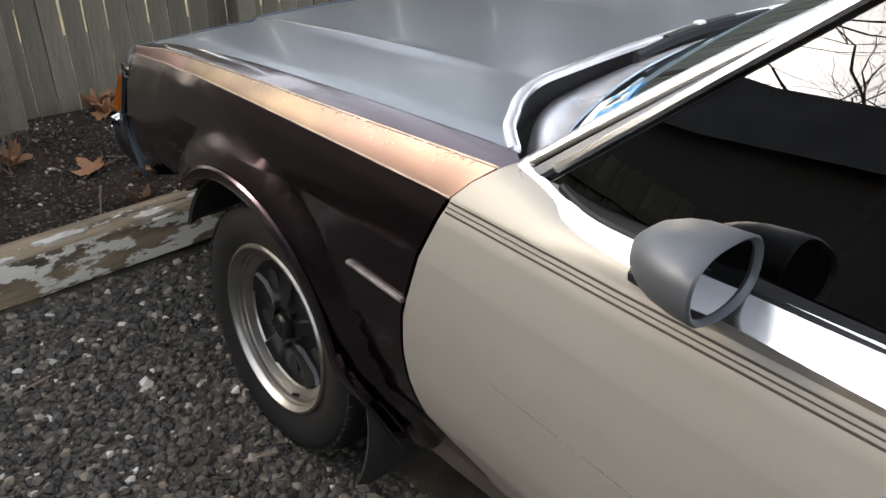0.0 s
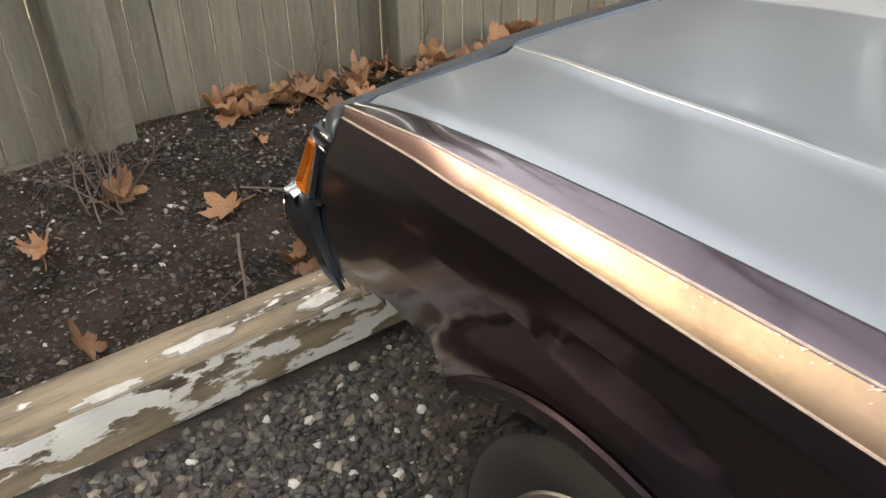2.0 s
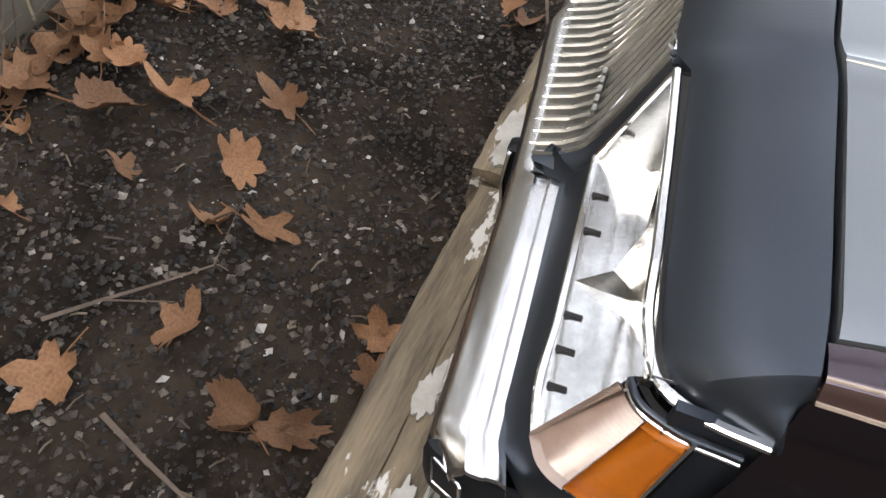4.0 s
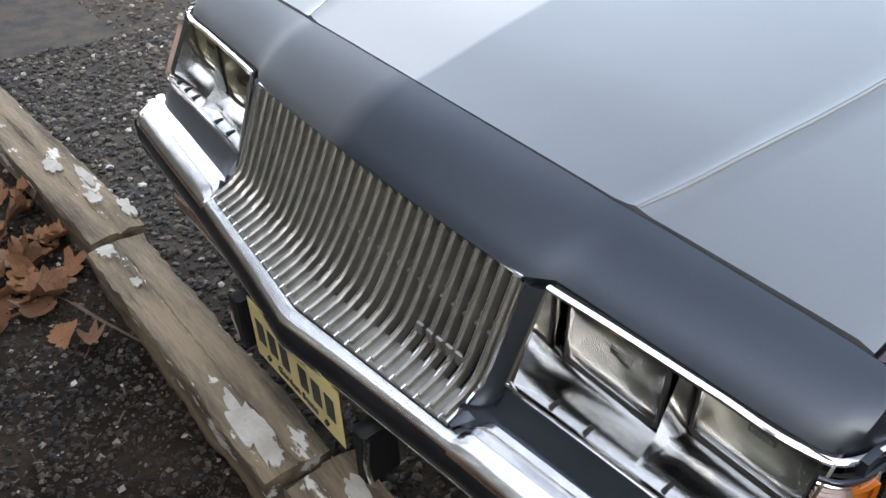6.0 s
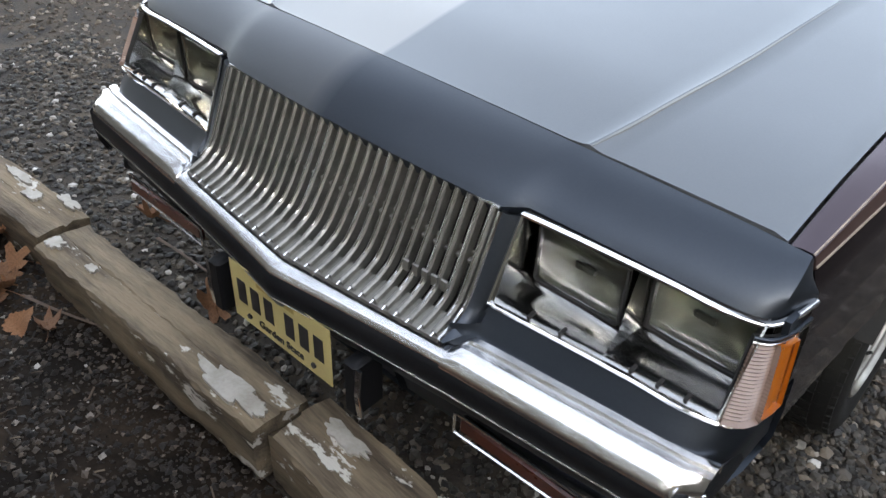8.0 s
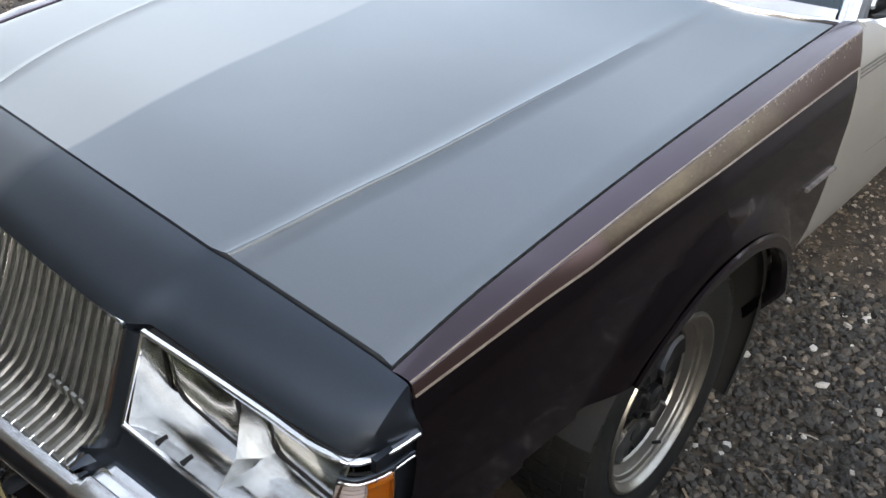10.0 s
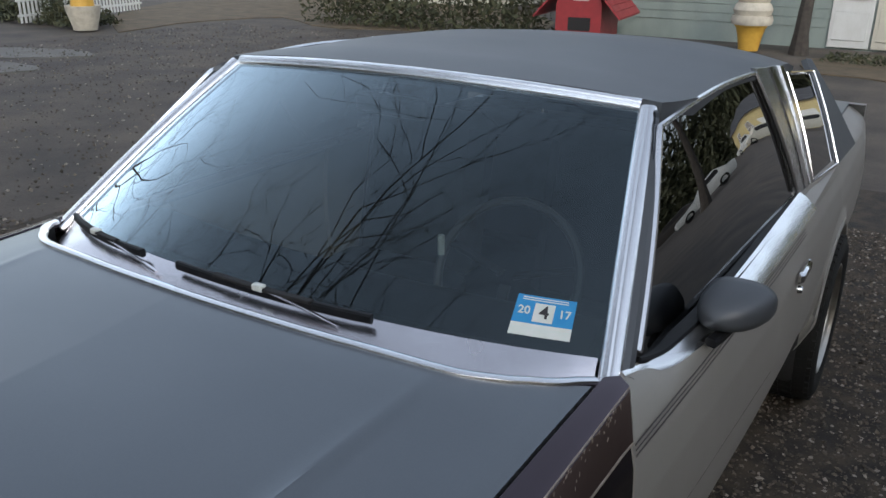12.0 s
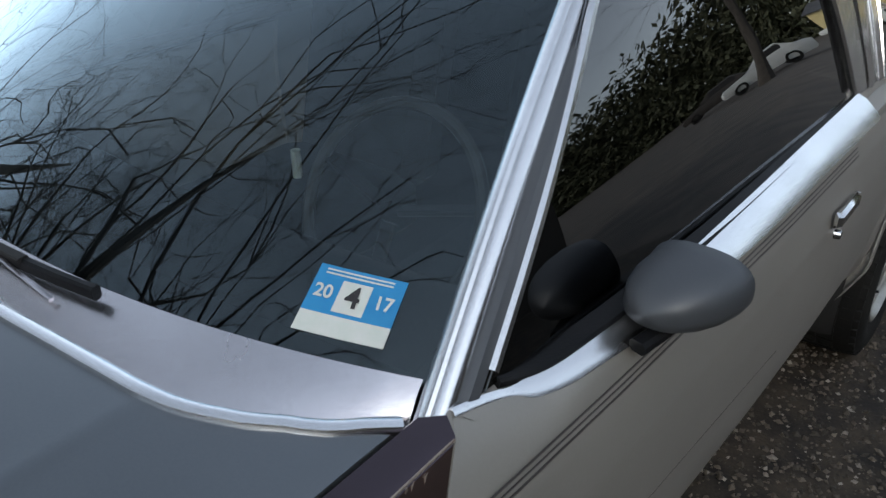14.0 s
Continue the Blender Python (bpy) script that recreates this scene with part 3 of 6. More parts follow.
for z0 in (0.47, ):
    rod = [(x, grille_y(x, 0.47) + 0.012, grille_z(0.47)) for x in np.linspace(-0.36, 0.36, 25)]
    finish("cross_rail", *sweep(rod, bar(0.006, 0.012)), GRILLE, grille)
    for k in range(0, 27):
        x = -0.339 + 0.704 * k / 27
        finish("clip", *block(x - 0.005, x + 0.005, grille_y(x, 0.5) - 0.002, grille_y(x, 0.5) + 0.012, grille_z(0.5) - 0.004, grille_z(0.5) + 0.004, 0.001), GRILLE, grille)
for k in range(5):
    x = 0.225 + 0.0215 * k
    v = 0.72
    finish("badge_stroke", *block(x, x + 0.014, grille_y(x, v) - 0.020, grille_y(x, v) - 0.014, grille_z(v) - 0.012, grille_z(v) + 0.012, 0.001), GRILLE, grille, "small grey metal badge mark")

# posts between grille and lamps, and the black apron under the lamps
post = []
for v in np.linspace(0, 1, 12):
    y, z = grille_y(0.37, v), grille_z(v)
    yl = np.interp(z, (0.60, 0.66, 0.82), (0.010, 0.034, 0.098))
    post.append([(0.362, y + 0.03, z), (0.366, y - 0.006, z), (0.374, y - 0.006, z - 0.001), (0.386, y * 0.5 + yl * 0.5 - 0.002, z), (0.396, yl + 0.002, z), (0.402, yl + 0.03, z)])
mirrored("grille_surround", sheet(post, 0.01), BLACK)
apron = []
for x, y0, y1 in ((0.362, -0.010, -0.045), (0.385, 0.012, -0.030), (0.40, 0.030, -0.012), (0.44, 0.036, -0.005), (0.55, 0.044, 0.002), (0.66, 0.051, 0.008), (0.75, 0.057, 0.016), (0.79, 0.068, 0.03), (0.825, 0.105, 0.06), (0.838, 0.16, 0.12), (0.842, 0.192, 0.192)):
    zt = 0.657 if x > 0.39 else 0.625
    apron.append([(x, y0 + 0.03, zt + 0.001), (x, y0, zt), (x, y0 - 0.004, zt - 0.008), (x + 0.001, (y0 * 0.55 + y1 * 0.45), 0.632), (x, y1 + 0.004, 0.60), (x - 0.003, y1 + 0.03, 0.54), (x - 0.012, y1 + 0.05, 0.485)])
mirrored("front_apron", sheet(apron, 0.01), BLACK, "black panel between lamps and bumper")


# lamps
def lamp_unit(s):
    bez = tagged(new("headlamp_bezel"), "chrome headlamp bezel with two rectangular lamps")
    bez.parent = car

    def put(name, piece, mat, par=bez, label="", smooth=40):
        return finish(name, *(piece if s > 0 else flip(piece)), mat, par, label, smooth)

    # recess: a stepped chrome box open to the front
    xi, xo, yb = 0.404, 0.795, 0.172
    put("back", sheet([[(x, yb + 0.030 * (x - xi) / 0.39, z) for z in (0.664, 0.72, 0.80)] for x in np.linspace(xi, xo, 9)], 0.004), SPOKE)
    floor_rows = []
    for x in np.linspace(xi, xo, 21):
        yf = 0.036 + 0.028 * (x - xi) / 0.39
        floor_rows.append([(x, yf, 0.664), (x, yf + 0.010, 0.667), (x, yf + 0.036, 0.668), (x, yf + 0.066, 0.6705), (x, yf + 0.072, 0.6745), (x, yb + 0.03, 0.676)])
    put("ledge", sheet(floor_rows, 0.005, (0, 0, -1)), BEZEL)
    put("inner_cheek", sheet([[(xi + 0.006 * t, 0.036 + 0.058 * v + (yb - 0.036 - 0.058 * v) * t, 0.664 + 0.148 * v) for t in (0, 0.35, 0.7, 1)] for v in (0, 0.33, 0.66, 1)], 0.004, (-1, 0, 0)), BEZEL)
    put("outer_cheek", sheet([[(xo - 0.010 * t, 0.066 + 0.075 * v + (yb + 0.03 - 0.066 - 0.075 * v) * t, 0.664 + 0.136 * v) for t in (0, 0.5, 1)] for v in (0, 0.5, 1)], 0.004, (1, 0, 0)), BEZEL)
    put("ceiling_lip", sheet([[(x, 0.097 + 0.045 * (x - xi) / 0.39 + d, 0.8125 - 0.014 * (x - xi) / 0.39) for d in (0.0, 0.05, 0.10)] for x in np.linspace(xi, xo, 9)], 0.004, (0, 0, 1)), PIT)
    # dividing fin between the lamps
    xm = 0.607
    put("divider", ([(xm - 0.013, 0.150, 0.665), (xm + 0.013, 0.150, 0.665), (xm, 0.056, 0.667), (xm - 0.007, 0.150, 0.800), (xm + 0.007, 0.150, 0.800), (xm, 0.118, 0.803), (xm, 0.092, 0.700)],
                    [(0, 2, 6), (0, 6, 5), (0, 5, 3), (1, 6, 2), (1, 5, 6), (1, 4, 5), (0, 1, 2), (3, 5, 4), (0, 3, 4, 1)]), BEZEL, smooth=0)
    # Near-black blocks stand for dark reflections in the bezel's ledge.
    for k, x in enumerate((0.47, 0.53, 0.655, 0.70, 0.745)):
        yf = 0.042 + 0.028 * (x - xi) / 0.39
        put("ledge_slot", block(x - 0.003, x + 0.003, yf - 0.004, yf + 0.016, 0.664, 0.6705, 0.001), PIT)
    for k, (x0, x1) in enumerate(((0.424, 0.590), (0.622, 0.788))):
        yl = 0.121 + 0.031 * k
        lamp = put("headlamp", sheet([[(x, yl + 0.002 + 0.034 * (1 - ((x - (x0 + x1) / 2) / 0.088) ** 2) * (1 - ((z - 0.737) / 0.064) ** 2), z) for z in np.linspace(0.679, 0.796, 11)] for x in np.linspace(x0, x1, 17)], 0.004), REFLECTOR, label="rectangular sealed-beam lamp")
        put("bulb_shield", block((x0 + x1) / 2 - 0.02, (x0 + x1) / 2 + 0.02, yl + 0.012, yl + 0.02, 0.731, 0.747, 0.003), PIT, lamp)
        lens = []
        for i, x in enumerate(np.linspace(x0, x1, 67)):
            a = abs((x - (x0 + x1) / 2) / 0.083)
            lens.append([(x, yl - 0.007 * (1 - a ** 4) * (1 - abs((z - 0.7375) / 0.0597) ** 4) - (0.0030 if i % 2 else 0) * (0.22 < (z - 0.678) / 0.119 < 0.95), z) for z in np.linspace(0.678, 0.797, 15)])
        put("lens", sheet(lens, 0.005, (0, 1, 0)), LENS, lamp, "ribbed glass lens", 20).visible_shadow = False
        frame_line = [(x0, yl, 0.678), (x1, yl, 0.678), (x1, yl, 0.797), (x0, yl, 0.797)]
        dense = []
        for a, b in zip(frame_line, frame_line[1:] + frame_line[:1]):
            dense += [tuple(np.array(a) + (np.array(b) - np.array(a)) * u) for u in (0.04, 0.3, 0.6, 0.96)]
        put("retaining_ring", sweep(dense, ring(0.0042, 6), (0, 1, 0), True), PIT, lamp)
    # chrome mouldings
    top = spline([(0.402, 0.094, 0.815), (0.52, 0.107, 0.811), (0.66, 0.121, 0.805), (0.755, 0.132, 0.799), (0.795, 0.147, 0.797), (0.817, 0.185, 0.800), (0.828, 0.236, 0.806)], 40)
    put("top_moulding", sweep(top, bar(0.010, 0.008)), CHROME)
    low = spline([(0.396, 0.032, 0.661), (0.52, 0.042, 0.661), (0.66, 0.052, 0.661), (0.77, 0.060, 0.660), (0.812, 0.075, 0.659), (0.836, 0.112, 0.659), (0.844, 0.166, 0.660)], 40)
    put("lower_moulding", sweep(low, bar(0.010, 0.008)), CHROME)
    put("side_moulding", sweep([(0.403 - 0.007 * v, 0.094 - 0.062 * v, 0.815 - 0.154 * v) for v in np.linspace(0, 1, 6)], ring(0.004, 6), (1, 0, 0)), CHROME)
    for z0 in (0.781, 0.774):
        band = spline([(0.790, 0.128, z0), (0.808, 0.138, z0), (0.822, 0.165, z0), (0.832, 0.222, z0 + 0.004)], 20)
        put("corner_strip", sweep(band, bar(0.006, 0.005 if z0 < 0.78 else 0.008)), CHROME if z0 < 0.78 else BLACK)
    # wrap-round marker lamp
    def plan(u, z):
        low_p, top_p = spline([(0.798, 0.070, 0.667), (0.822, 0.084, 0.667), (0.836, 0.112, 0.667), (0.843, 0.160, 0.667)], 41), spline([(0.790, 0.124, 0.77), (0.809, 0.138, 0.77), (0.821, 0.158, 0.77), (0.829, 0.184, 0.774)], 41)
        return low_p[u] + (top_p[u] - low_p[u]) * z
    for name, a, b, mat, lab in (("clear_lens", 0, 20, PEACH, "pale ribbed marker lens"), ("amber_lens", 20, 39, AMBER, "amber side marker lens")):
        rows = []
        for j in range(41):
            z = j / 40
            rows.append([plan(u, z) + np.array((0.0016 * (j % 2), -0.0016 * (j % 2), 0)) * (name == "clear_lens") for u in range(a, b + 1)])
        put(name, sheet(rows, 0.01), mat, label=lab, smooth=25)
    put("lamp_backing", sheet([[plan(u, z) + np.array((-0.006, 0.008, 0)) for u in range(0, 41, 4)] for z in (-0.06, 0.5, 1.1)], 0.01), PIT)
    put("rear_edge", sweep([plan(40, z) + np.array((0.0015, 0, 0)) for z in np.linspace(-0.04, 1.08, 8)], bar(0.006, 0.006), (1, 0, 0)), CHROME)
    return bez


lamp_unit(1)
lamp_unit(-1)
filler = [[(0.8335 - 0.012 * v, 0.150 + 0.014 * v, 0.655 + 0.150 * v), (0.8330 - 0.010 * v, 0.180 + 0.020 * v, 0.655 + 0.150 * v), (0.8300 - 0.010 * v, 0.245 + 0.01 * v, 0.655 + 0.150 * v)] for v in np.linspace(-0.35, 1, 9)]
mirrored("corner_filler", sheet(filler, 0.01, (-1, 0, 0)), BLACK, "black filler between marker lamp and fender")

# bumper: chrome crown with raised end caps, black face below
bumper = tagged(new("front_bumper"), "chrome front bumper with black rubber face strip")
bumper.parent = car


def bumper_y(x):
    a = abs(x)
    return float(np.interp(a, (0, 0.02, 0.15, 0.40, 0.66, 0.80), (-0.122, -0.119, -0.100, -0.070, -0.047, -0.034)))


XS = np.r_[np.linspace(0, 0.8, 45)]
XS = np.r_[-XS[:0:-1], XS]
crown, face, hem = [], [], []
for x in XS:
    y = bumper_y(x)
    crown.append([(x, y + 0.095, 0.575), (x, y + 0.085, 0.592), (x, y + 0.07, 0.598), (x, y + 0.035, 0.599), (x, y + 0.012, 0.596), (x, y + 0.003, 0.590), (x, y, 0.580)])
    face.append([(x, y + 0.002, 0.583), (x, y - 0.004, 0.576), (x, y - 0.006, 0.550), (x, y - 0.002, 0.530), (x, y + 0.006, 0.526)])
    hem.append([(x, y + 0.004, 0.527), (x, y + 0.006, 0.505), (x, y + 0.018, 0.482), (x, y + 0.05, 0.475)])
finish("crown", *sheet(crown, 0.01, (0, 0, -1)), WORN_CHROME, bumper, "weathered chrome bumper crown")
finish("rubber_face", *sheet(face, 0.01, (0, 1, 0)), RUBBER, bumper, "black rubber face strip")
finish("lower_bead", *sweep([(x, bumper_y(x) - 0.003, 0.527) for x in XS], ring(0.0025, 6)), WORN_CHROME, bumper)
finish("lower_face", *sheet(hem, 0.01, (0, 1, 0)), BLACK, bumper)


def end_cap(s):
    rows = []
    for x in np.r_[0.385, 0.393, 0.405, np.linspace(0.42, 0.79, 18), 0.805, 0.818, 0.826, 0.829]:
        y = bumper_y(x) + (0.0 if x < 0.79 else (x - 0.79) * 0.9)
        rise = np.interp(x, (0.385, 0.405, 0.80, 0.829), (0.0, 1, 1, 0.75))
        back = np.interp(x, (0.385, 0.40, 0.79, 0.829), (0.062, 0.075, 0.078, 0.055))
        rows.append([(x, y + back, 0.585), (x, y + back - 0.002, 0.598 + 0.010 * rise), (x, y + back - 0.010, 0.600 + 0.013 * rise), (x, y + back - 0.022, 0.600 + 0.012 * rise), (x, y + back - 0.026, 0.600 + 0.006 * rise), (x, y + back - 0.040, 0.600 + 0.006 * rise), (x, y + back - 0.044, 0.600 + 0.011 * rise), (x, y + 0.010, 0.598 + 0.005 * rise), (x, y + 0.001, 0.592), (x, y - 0.003, 0.580)])
    p = sheet(rows, 0.008, (0, 0, -1))
    finish("end_cap", *(p if s > 0 else flip(p)), WORN_CHROME, bumper, "raised chrome cap with a pressed groove", 35)
    g = []
    for t in np.linspace(0, 1, 10):
        x, y = 0.80 + 0.030 * math.sin(t * math.pi / 2), -0.036 + 0.19 * t * t * 0.9 + 0.02 * t
        g.append([(x, y, 0.585), (x + 0.004, y - 0.003, 0.575), (x + 0.004, y - 0.003, 0.535), (x, y, 0.50), (x - 0.015, y + 0.01, 0.47)])
    p = sheet(g, 0.01, (-0.7, 0.7, 0))
    finish("corner_wrap", *(p if s > 0 else flip(p)), RUBBER, bumper)
    line = [(0.812, -0.026, 0.578), (0.832, 0.010, 0.576), (0.834, 0.012, 0.540), (0.816, -0.024, 0.534)]
    p = sweep([tuple(np.array(line[a]) + (np.array(line[(a + 1) % 4]) - np.array(line[a])) * u) for a in range(4) for u in (0.05, 0.5, 0.95)], ring(0.002, 5), (1, -1, 0), True)
    finish("corner_bead", *(p if s > 0 else flip(p)), WORN_CHROME, bumper)
    # bumper guard beside the plate
    x = 0.207
    g = block(x - 0.016, x + 0.02, -0.118, -0.045, 0.355, 0.49, 0.006)
    guard = finish("guard", *(g if s > 0 else flip(g)), RUBBER, bumper, "black bumper guard with a chrome edge")
    g = sweep([(x + 0.022, -0.112, 0.360), (x + 0.022, -0.118, 0.42), (x + 0.022, -0.112, 0.483)], bar(0.006, 0.014), (1, 0, 0))
    finish("guard_edge", *(g if s > 0 else flip(g)), CHROME, guard)
    # lower valance with the sunken parking lamp
    v = [[(xx, -0.03 + 0.03 * (xx / 0.8), 0.475), (xx, -0.035 + 0.03 * (xx / 0.8), 0.44), (xx, -0.015 + 0.03 * (xx / 0.8), 0.37 + 0.05 * (xx / 0.735) ** 4), (xx, 0.06, 0.35 + 0.06 * (xx / 0.735) ** 4)] for xx in np.linspace(0.24, 0.735, 12)]
    p = sheet(v, 0.01)
    val = finish("valance", *(p if s > 0 else flip(p)), BLACK, bumper, "black valance under the bumper")
    p = block(0.40, 0.70, -0.028, -0.012, 0.388, 0.428, 0.006)
    finish("parking_lamp", *(p if s > 0 else flip(p)), material("dark_amber_lens", (0.09, 0.018, 0.010), 0.3, 0, (0.04, 0.01, 0.008), 20, 100, 0.7, 0.1), val, "dull dark amber parking lamp")
    box = [(0.392, -0.03, 0.382), (0.708, -0.02, 0.382), (0.708, -0.02, 0.434), (0.392, -0.03, 0.434)]
    p = sweep([tuple(np.array(box[a]) + (np.array(box[(a + 1) % 4]) - np.array(box[a])) * u) for a in range(4) for u in (0.03, 0.5, 0.97)], ring(0.003, 5), (0, 1, 0), True)
    finish("lamp_rim", *(p if s > 0 else flip(p)), WORN_CHROME, val)


end_cap(1)
end_cap(-1)
finish("valance_middle", *sheet([[(x, -0.02, 0.475), (x, -0.03, 0.43), (x, 0.02, 0.34)] for x in np.linspace(-0.25, 0.25, 6)], 0.01), BLACK, bumper)

# number plate: the characters are plain bars
plate = finish("license_plate", *block(-0.1525, 0.1525, -0.112, -0.1095, 0.380, 0.530, 0.001), PLATE, car, "cream yellow plate with dark bars and two words")
for x in (-0.118, -0.075, -0.032, 0.032, 0.075, 0.118):
    finish("character_bar", *block(x - 0.014, x + 0.014, -0.1132, -0.1118, 0.430, 0.490, 0.0005), INK, plate)
for k in range(2):
    finish("caption_bar", *block(-0.065 + 0.06 * k, -0.01 + 0.06 * k, -0.1130, -0.1118, 0.503, 0.514, 0.0004), material("faded_gold_print", (0.55, 0.40, 0.12), 0.5), plate)
letters("plate_words", "Garden State", 0.026, pose(0, -0.1128, 0.404, 90, 0, 0), INK, plate)
for x in (-0.10, 0.10):
    finish("plate_bolt", *[[(a, b - 0.112, c + 0.404) for b, a, c in [(q[0], q[1] + x, q[2]) for q in lathe([(-0.004, 0), (-0.004, 0.006), (0.001, 0.007)], 10)[0]]], lathe([(-0.004, 0), (-0.004, 0.006), (0.001, 0.007)], 10)[1]], INK, plate)


# ---- glass house ----
def shield(u, v):
    """Windshield face: u from -1 to 1 across, v from its foot to its head."""
    a = abs(u)
    foot = np.array((0.765 * u, 1.592 + 0.165 * a ** 2.4, 1.018 - 0.034 * a ** 2))
    head = np.array((0.622 * u, 2.222 + 0.045 * a ** 2.2, 1.375 - 0.026 * a ** 2))
    p = foot + (head - foot) * v
    p[2] += 0.012 * math.sin(v * math.pi)
    return p


US = np.linspace(-1, 1, 33)
glass_g = np.array([[shield(u, v) for v in np.linspace(0, 1, 14)] for u in US])
windshield = finish("windshield", *sheet(glass_g, 0.004), WINDSHIELD, car, "tinted windshield reflecting bare branches", 60)
windshield.visible_shadow = False
for name, line, w in (("head_trim", [shield(u, 1.0) + np.array((0, 0.006, 0.008)) for u in US], 0.036), *[("pillar_trim", [shield(s, v) + np.array((s * 0.018, 0.001, 0.004)) for v in np.linspace(-0.085, 1.0, 18)], 0.043) for s in (1, -1)]):
    finish(name, *sweep(line, [(-w / 2, -0.008), (-w / 2, 0.0), (-w * 0.42, 0.006), (-w * 0.22, 0.0105), (-w * 0.04, 0.012), (w * 0.06, 0.0095), (w * 0.12, 0.0105), (w * 0.32, 0.008), (w * 0.45, 0.003), (w / 2, -0.003), (w / 2, -0.008)], (0, -0.62, 0.78)), BRIGHT, windshield, "wide chrome windshield trim")
# cowl strip between hood and glass
cowl, trough = [], []
back_x, back_y, back_z = HG[:, -1, 0], HG[:, -1, 1], HG[:, -1, 2]
for u in np.linspace(-0.99, 0.99, 61):
    a = abs(u)
    f = shield(u, 0)
    hx = 0.782 * u
    e = np.array((hx, np.interp(hx, back_x, back_y) + 0.008, np.interp(hx, back_x, back_z)))
    k = 0.20 + 0.22 * a ** 6
    c = e + (f - e) * k - np.array((0, 0, 0.026 + 0.012 * a ** 4))
    cowl.append([c - np.array((0, 0, 0.05)), c, c + (f - c) * 0.35 + np.array((0, 0, 0.003)), c + (f - c) * 0.75 + np.array((0, 0, 0.003)), f + np.array((0, 0.004, 0.004))])
    trough.append([e - np.array((0, 0.004, 0.008)), e - np.array((0, 0.002, 0.065)), c + np.array((0, 0.004, -0.045))])
finish("cowl_panel", *sheet(cowl, 0.004), COWL, car, "silver lilac cowl strip below the windshield")
finish("cowl_trough", *sheet(trough, 0.004), PIT, car, "dark gap behind the hood")
rear_edge = [(p[0], p[1] + 0.006, p[2] + 0.002) for p in HG[:, -1]]
finish("hood_moulding", *sweep(spline(rear_edge, 81), [(-0.011, -0.006), (-0.011, 0.002), (-0.006, 0.006), (0.002, 0.0065), (0.009, 0.004), (0.011, -0.001), (0.011, -0.006)]), BRIGHT, hood, "bright chrome moulding on the hood's back edge")


def wiper(x0, x1, w0):
    arm = tagged(new("wiper"), "black wiper resting on the cowl")
    arm.parent = car
    pts = []
    for k, x in enumerate(np.linspace(x0, x1, 9)):
        f = shield(x / 0.762, 0.0)
        pts.append((x, f[1] - 0.020 - 0.006 * math.sin(k / 8 * math.pi), f[2] + 0.016))
    finish("blade", *sweep(pts, bar(0.014, 0.020)), RUBBER, arm)
    finish("bridge", *sweep([(p[0], p[1] - 0.003, p[2] + 0.009) for p in pts[2:7]], bar(0.016, 0.008)), PIT, arm)
    mid = np.array(pts[4]) + (0, -0.004, 0.010)
    end = shield(w0 / 0.762, 0) + np.array((0, -0.042, -0.004))
    finish("arm", *sweep(spline([end, (end + mid) / 2 + np.array((0, -0.004, 0.006)), mid], 9), bar(0.008, 0.005)), COWL, arm, "dull silver wiper arm")
    finish("clip", *block(mid[0] - 0.016, mid[0] + 0.012, mid[1] - 0.008, mid[1] + 0.008, mid[2] - 0.006, mid[2] + 0.008, 0.002), WHITE, arm, "pale wiper clip")


wiper(-0.15, 0.36, 0.30)
wiper(-0.70, -0.28, -0.20)

# inspection sticker inside the glass
sticker = tagged(new("inspection_sticker"), "blue and white inspection sticker with month and year")
sticker.parent = car


def on_glass(u0, u1, v0, v1, lift, name, mat, par, label=""):
    g = [[shield(u, v) + np.array((0, -0.62, 0.78)) * lift for v in np.linspace(v0, v1, 3)] for u in np.linspace(u0, u1, 5)]
    return finish(name, *sheet(g, 0.0006), mat, par, label)


ST = (0.783, 0.925, 0.045, 0.172)
on_glass(ST[0], ST[1], 0.083, ST[3], 0.002, "blue_field", BLUE, sticker)
on_glass(ST[0], ST[1], ST[2], 0.083, 0.002, "white_foot", WHITE, sticker)
on_glass(0.830, 0.878, 0.090, 0.149, 0.003, "month_square", WHITE, sticker)
on_glass(0.797, 0.907, 0.156, 0.159, 0.003, "print_bar", WHITE, sticker)
on_glass(0.797, 0.907, 0.163, 0.166, 0.003, "print_bar", WHITE, sticker)

def glass_frame(u, v):
    a, b, c = shield(u + 0.02, v) - shield(u - 0.02, v), shield(u, v + 0.02) - shield(u, v - 0.02), shield(u, v)
    x = Vector(a).normalized()
    z = x.cross(Vector(b)).normalized()
    y = z.cross(x)
    m = Matrix((x, y, z)).transposed().to_4x4()
    return Matrix.Translation(Vector(c) + z * 0.0045) @ m


letters("month", "4", 0.038, glass_frame(0.854, 0.119), INK, sticker, 0.0003)
letters("year", "20", 0.024, glass_frame(0.806, 0.121), WHITE, sticker, 0.0003)
letters("year", "17", 0.024, glass_frame(0.902, 0.121), WHITE, sticker, 0.0003)


# side glass and pillars
def side_pt(y, z):
    """A point of the leaning side of the cabin."""
    low = np.interp(y, (1.75, 1.81, 2.36, 3.15, 3.7, 4.1), (0.812, 0.817, 0.840, 0.862, 0.890, 0.90))
    high = np.interp(y, (1.8, 2.28, 2.7, 3.3, 4.1), (0.655, 0.680, 0.697, 0.705, 0.700))
    t = (z - 0.970) / 0.370
    return np.array((low + (high - low) * t + 0.010 * math.sin(max(0, min(1, t)) * math.pi), y, z))


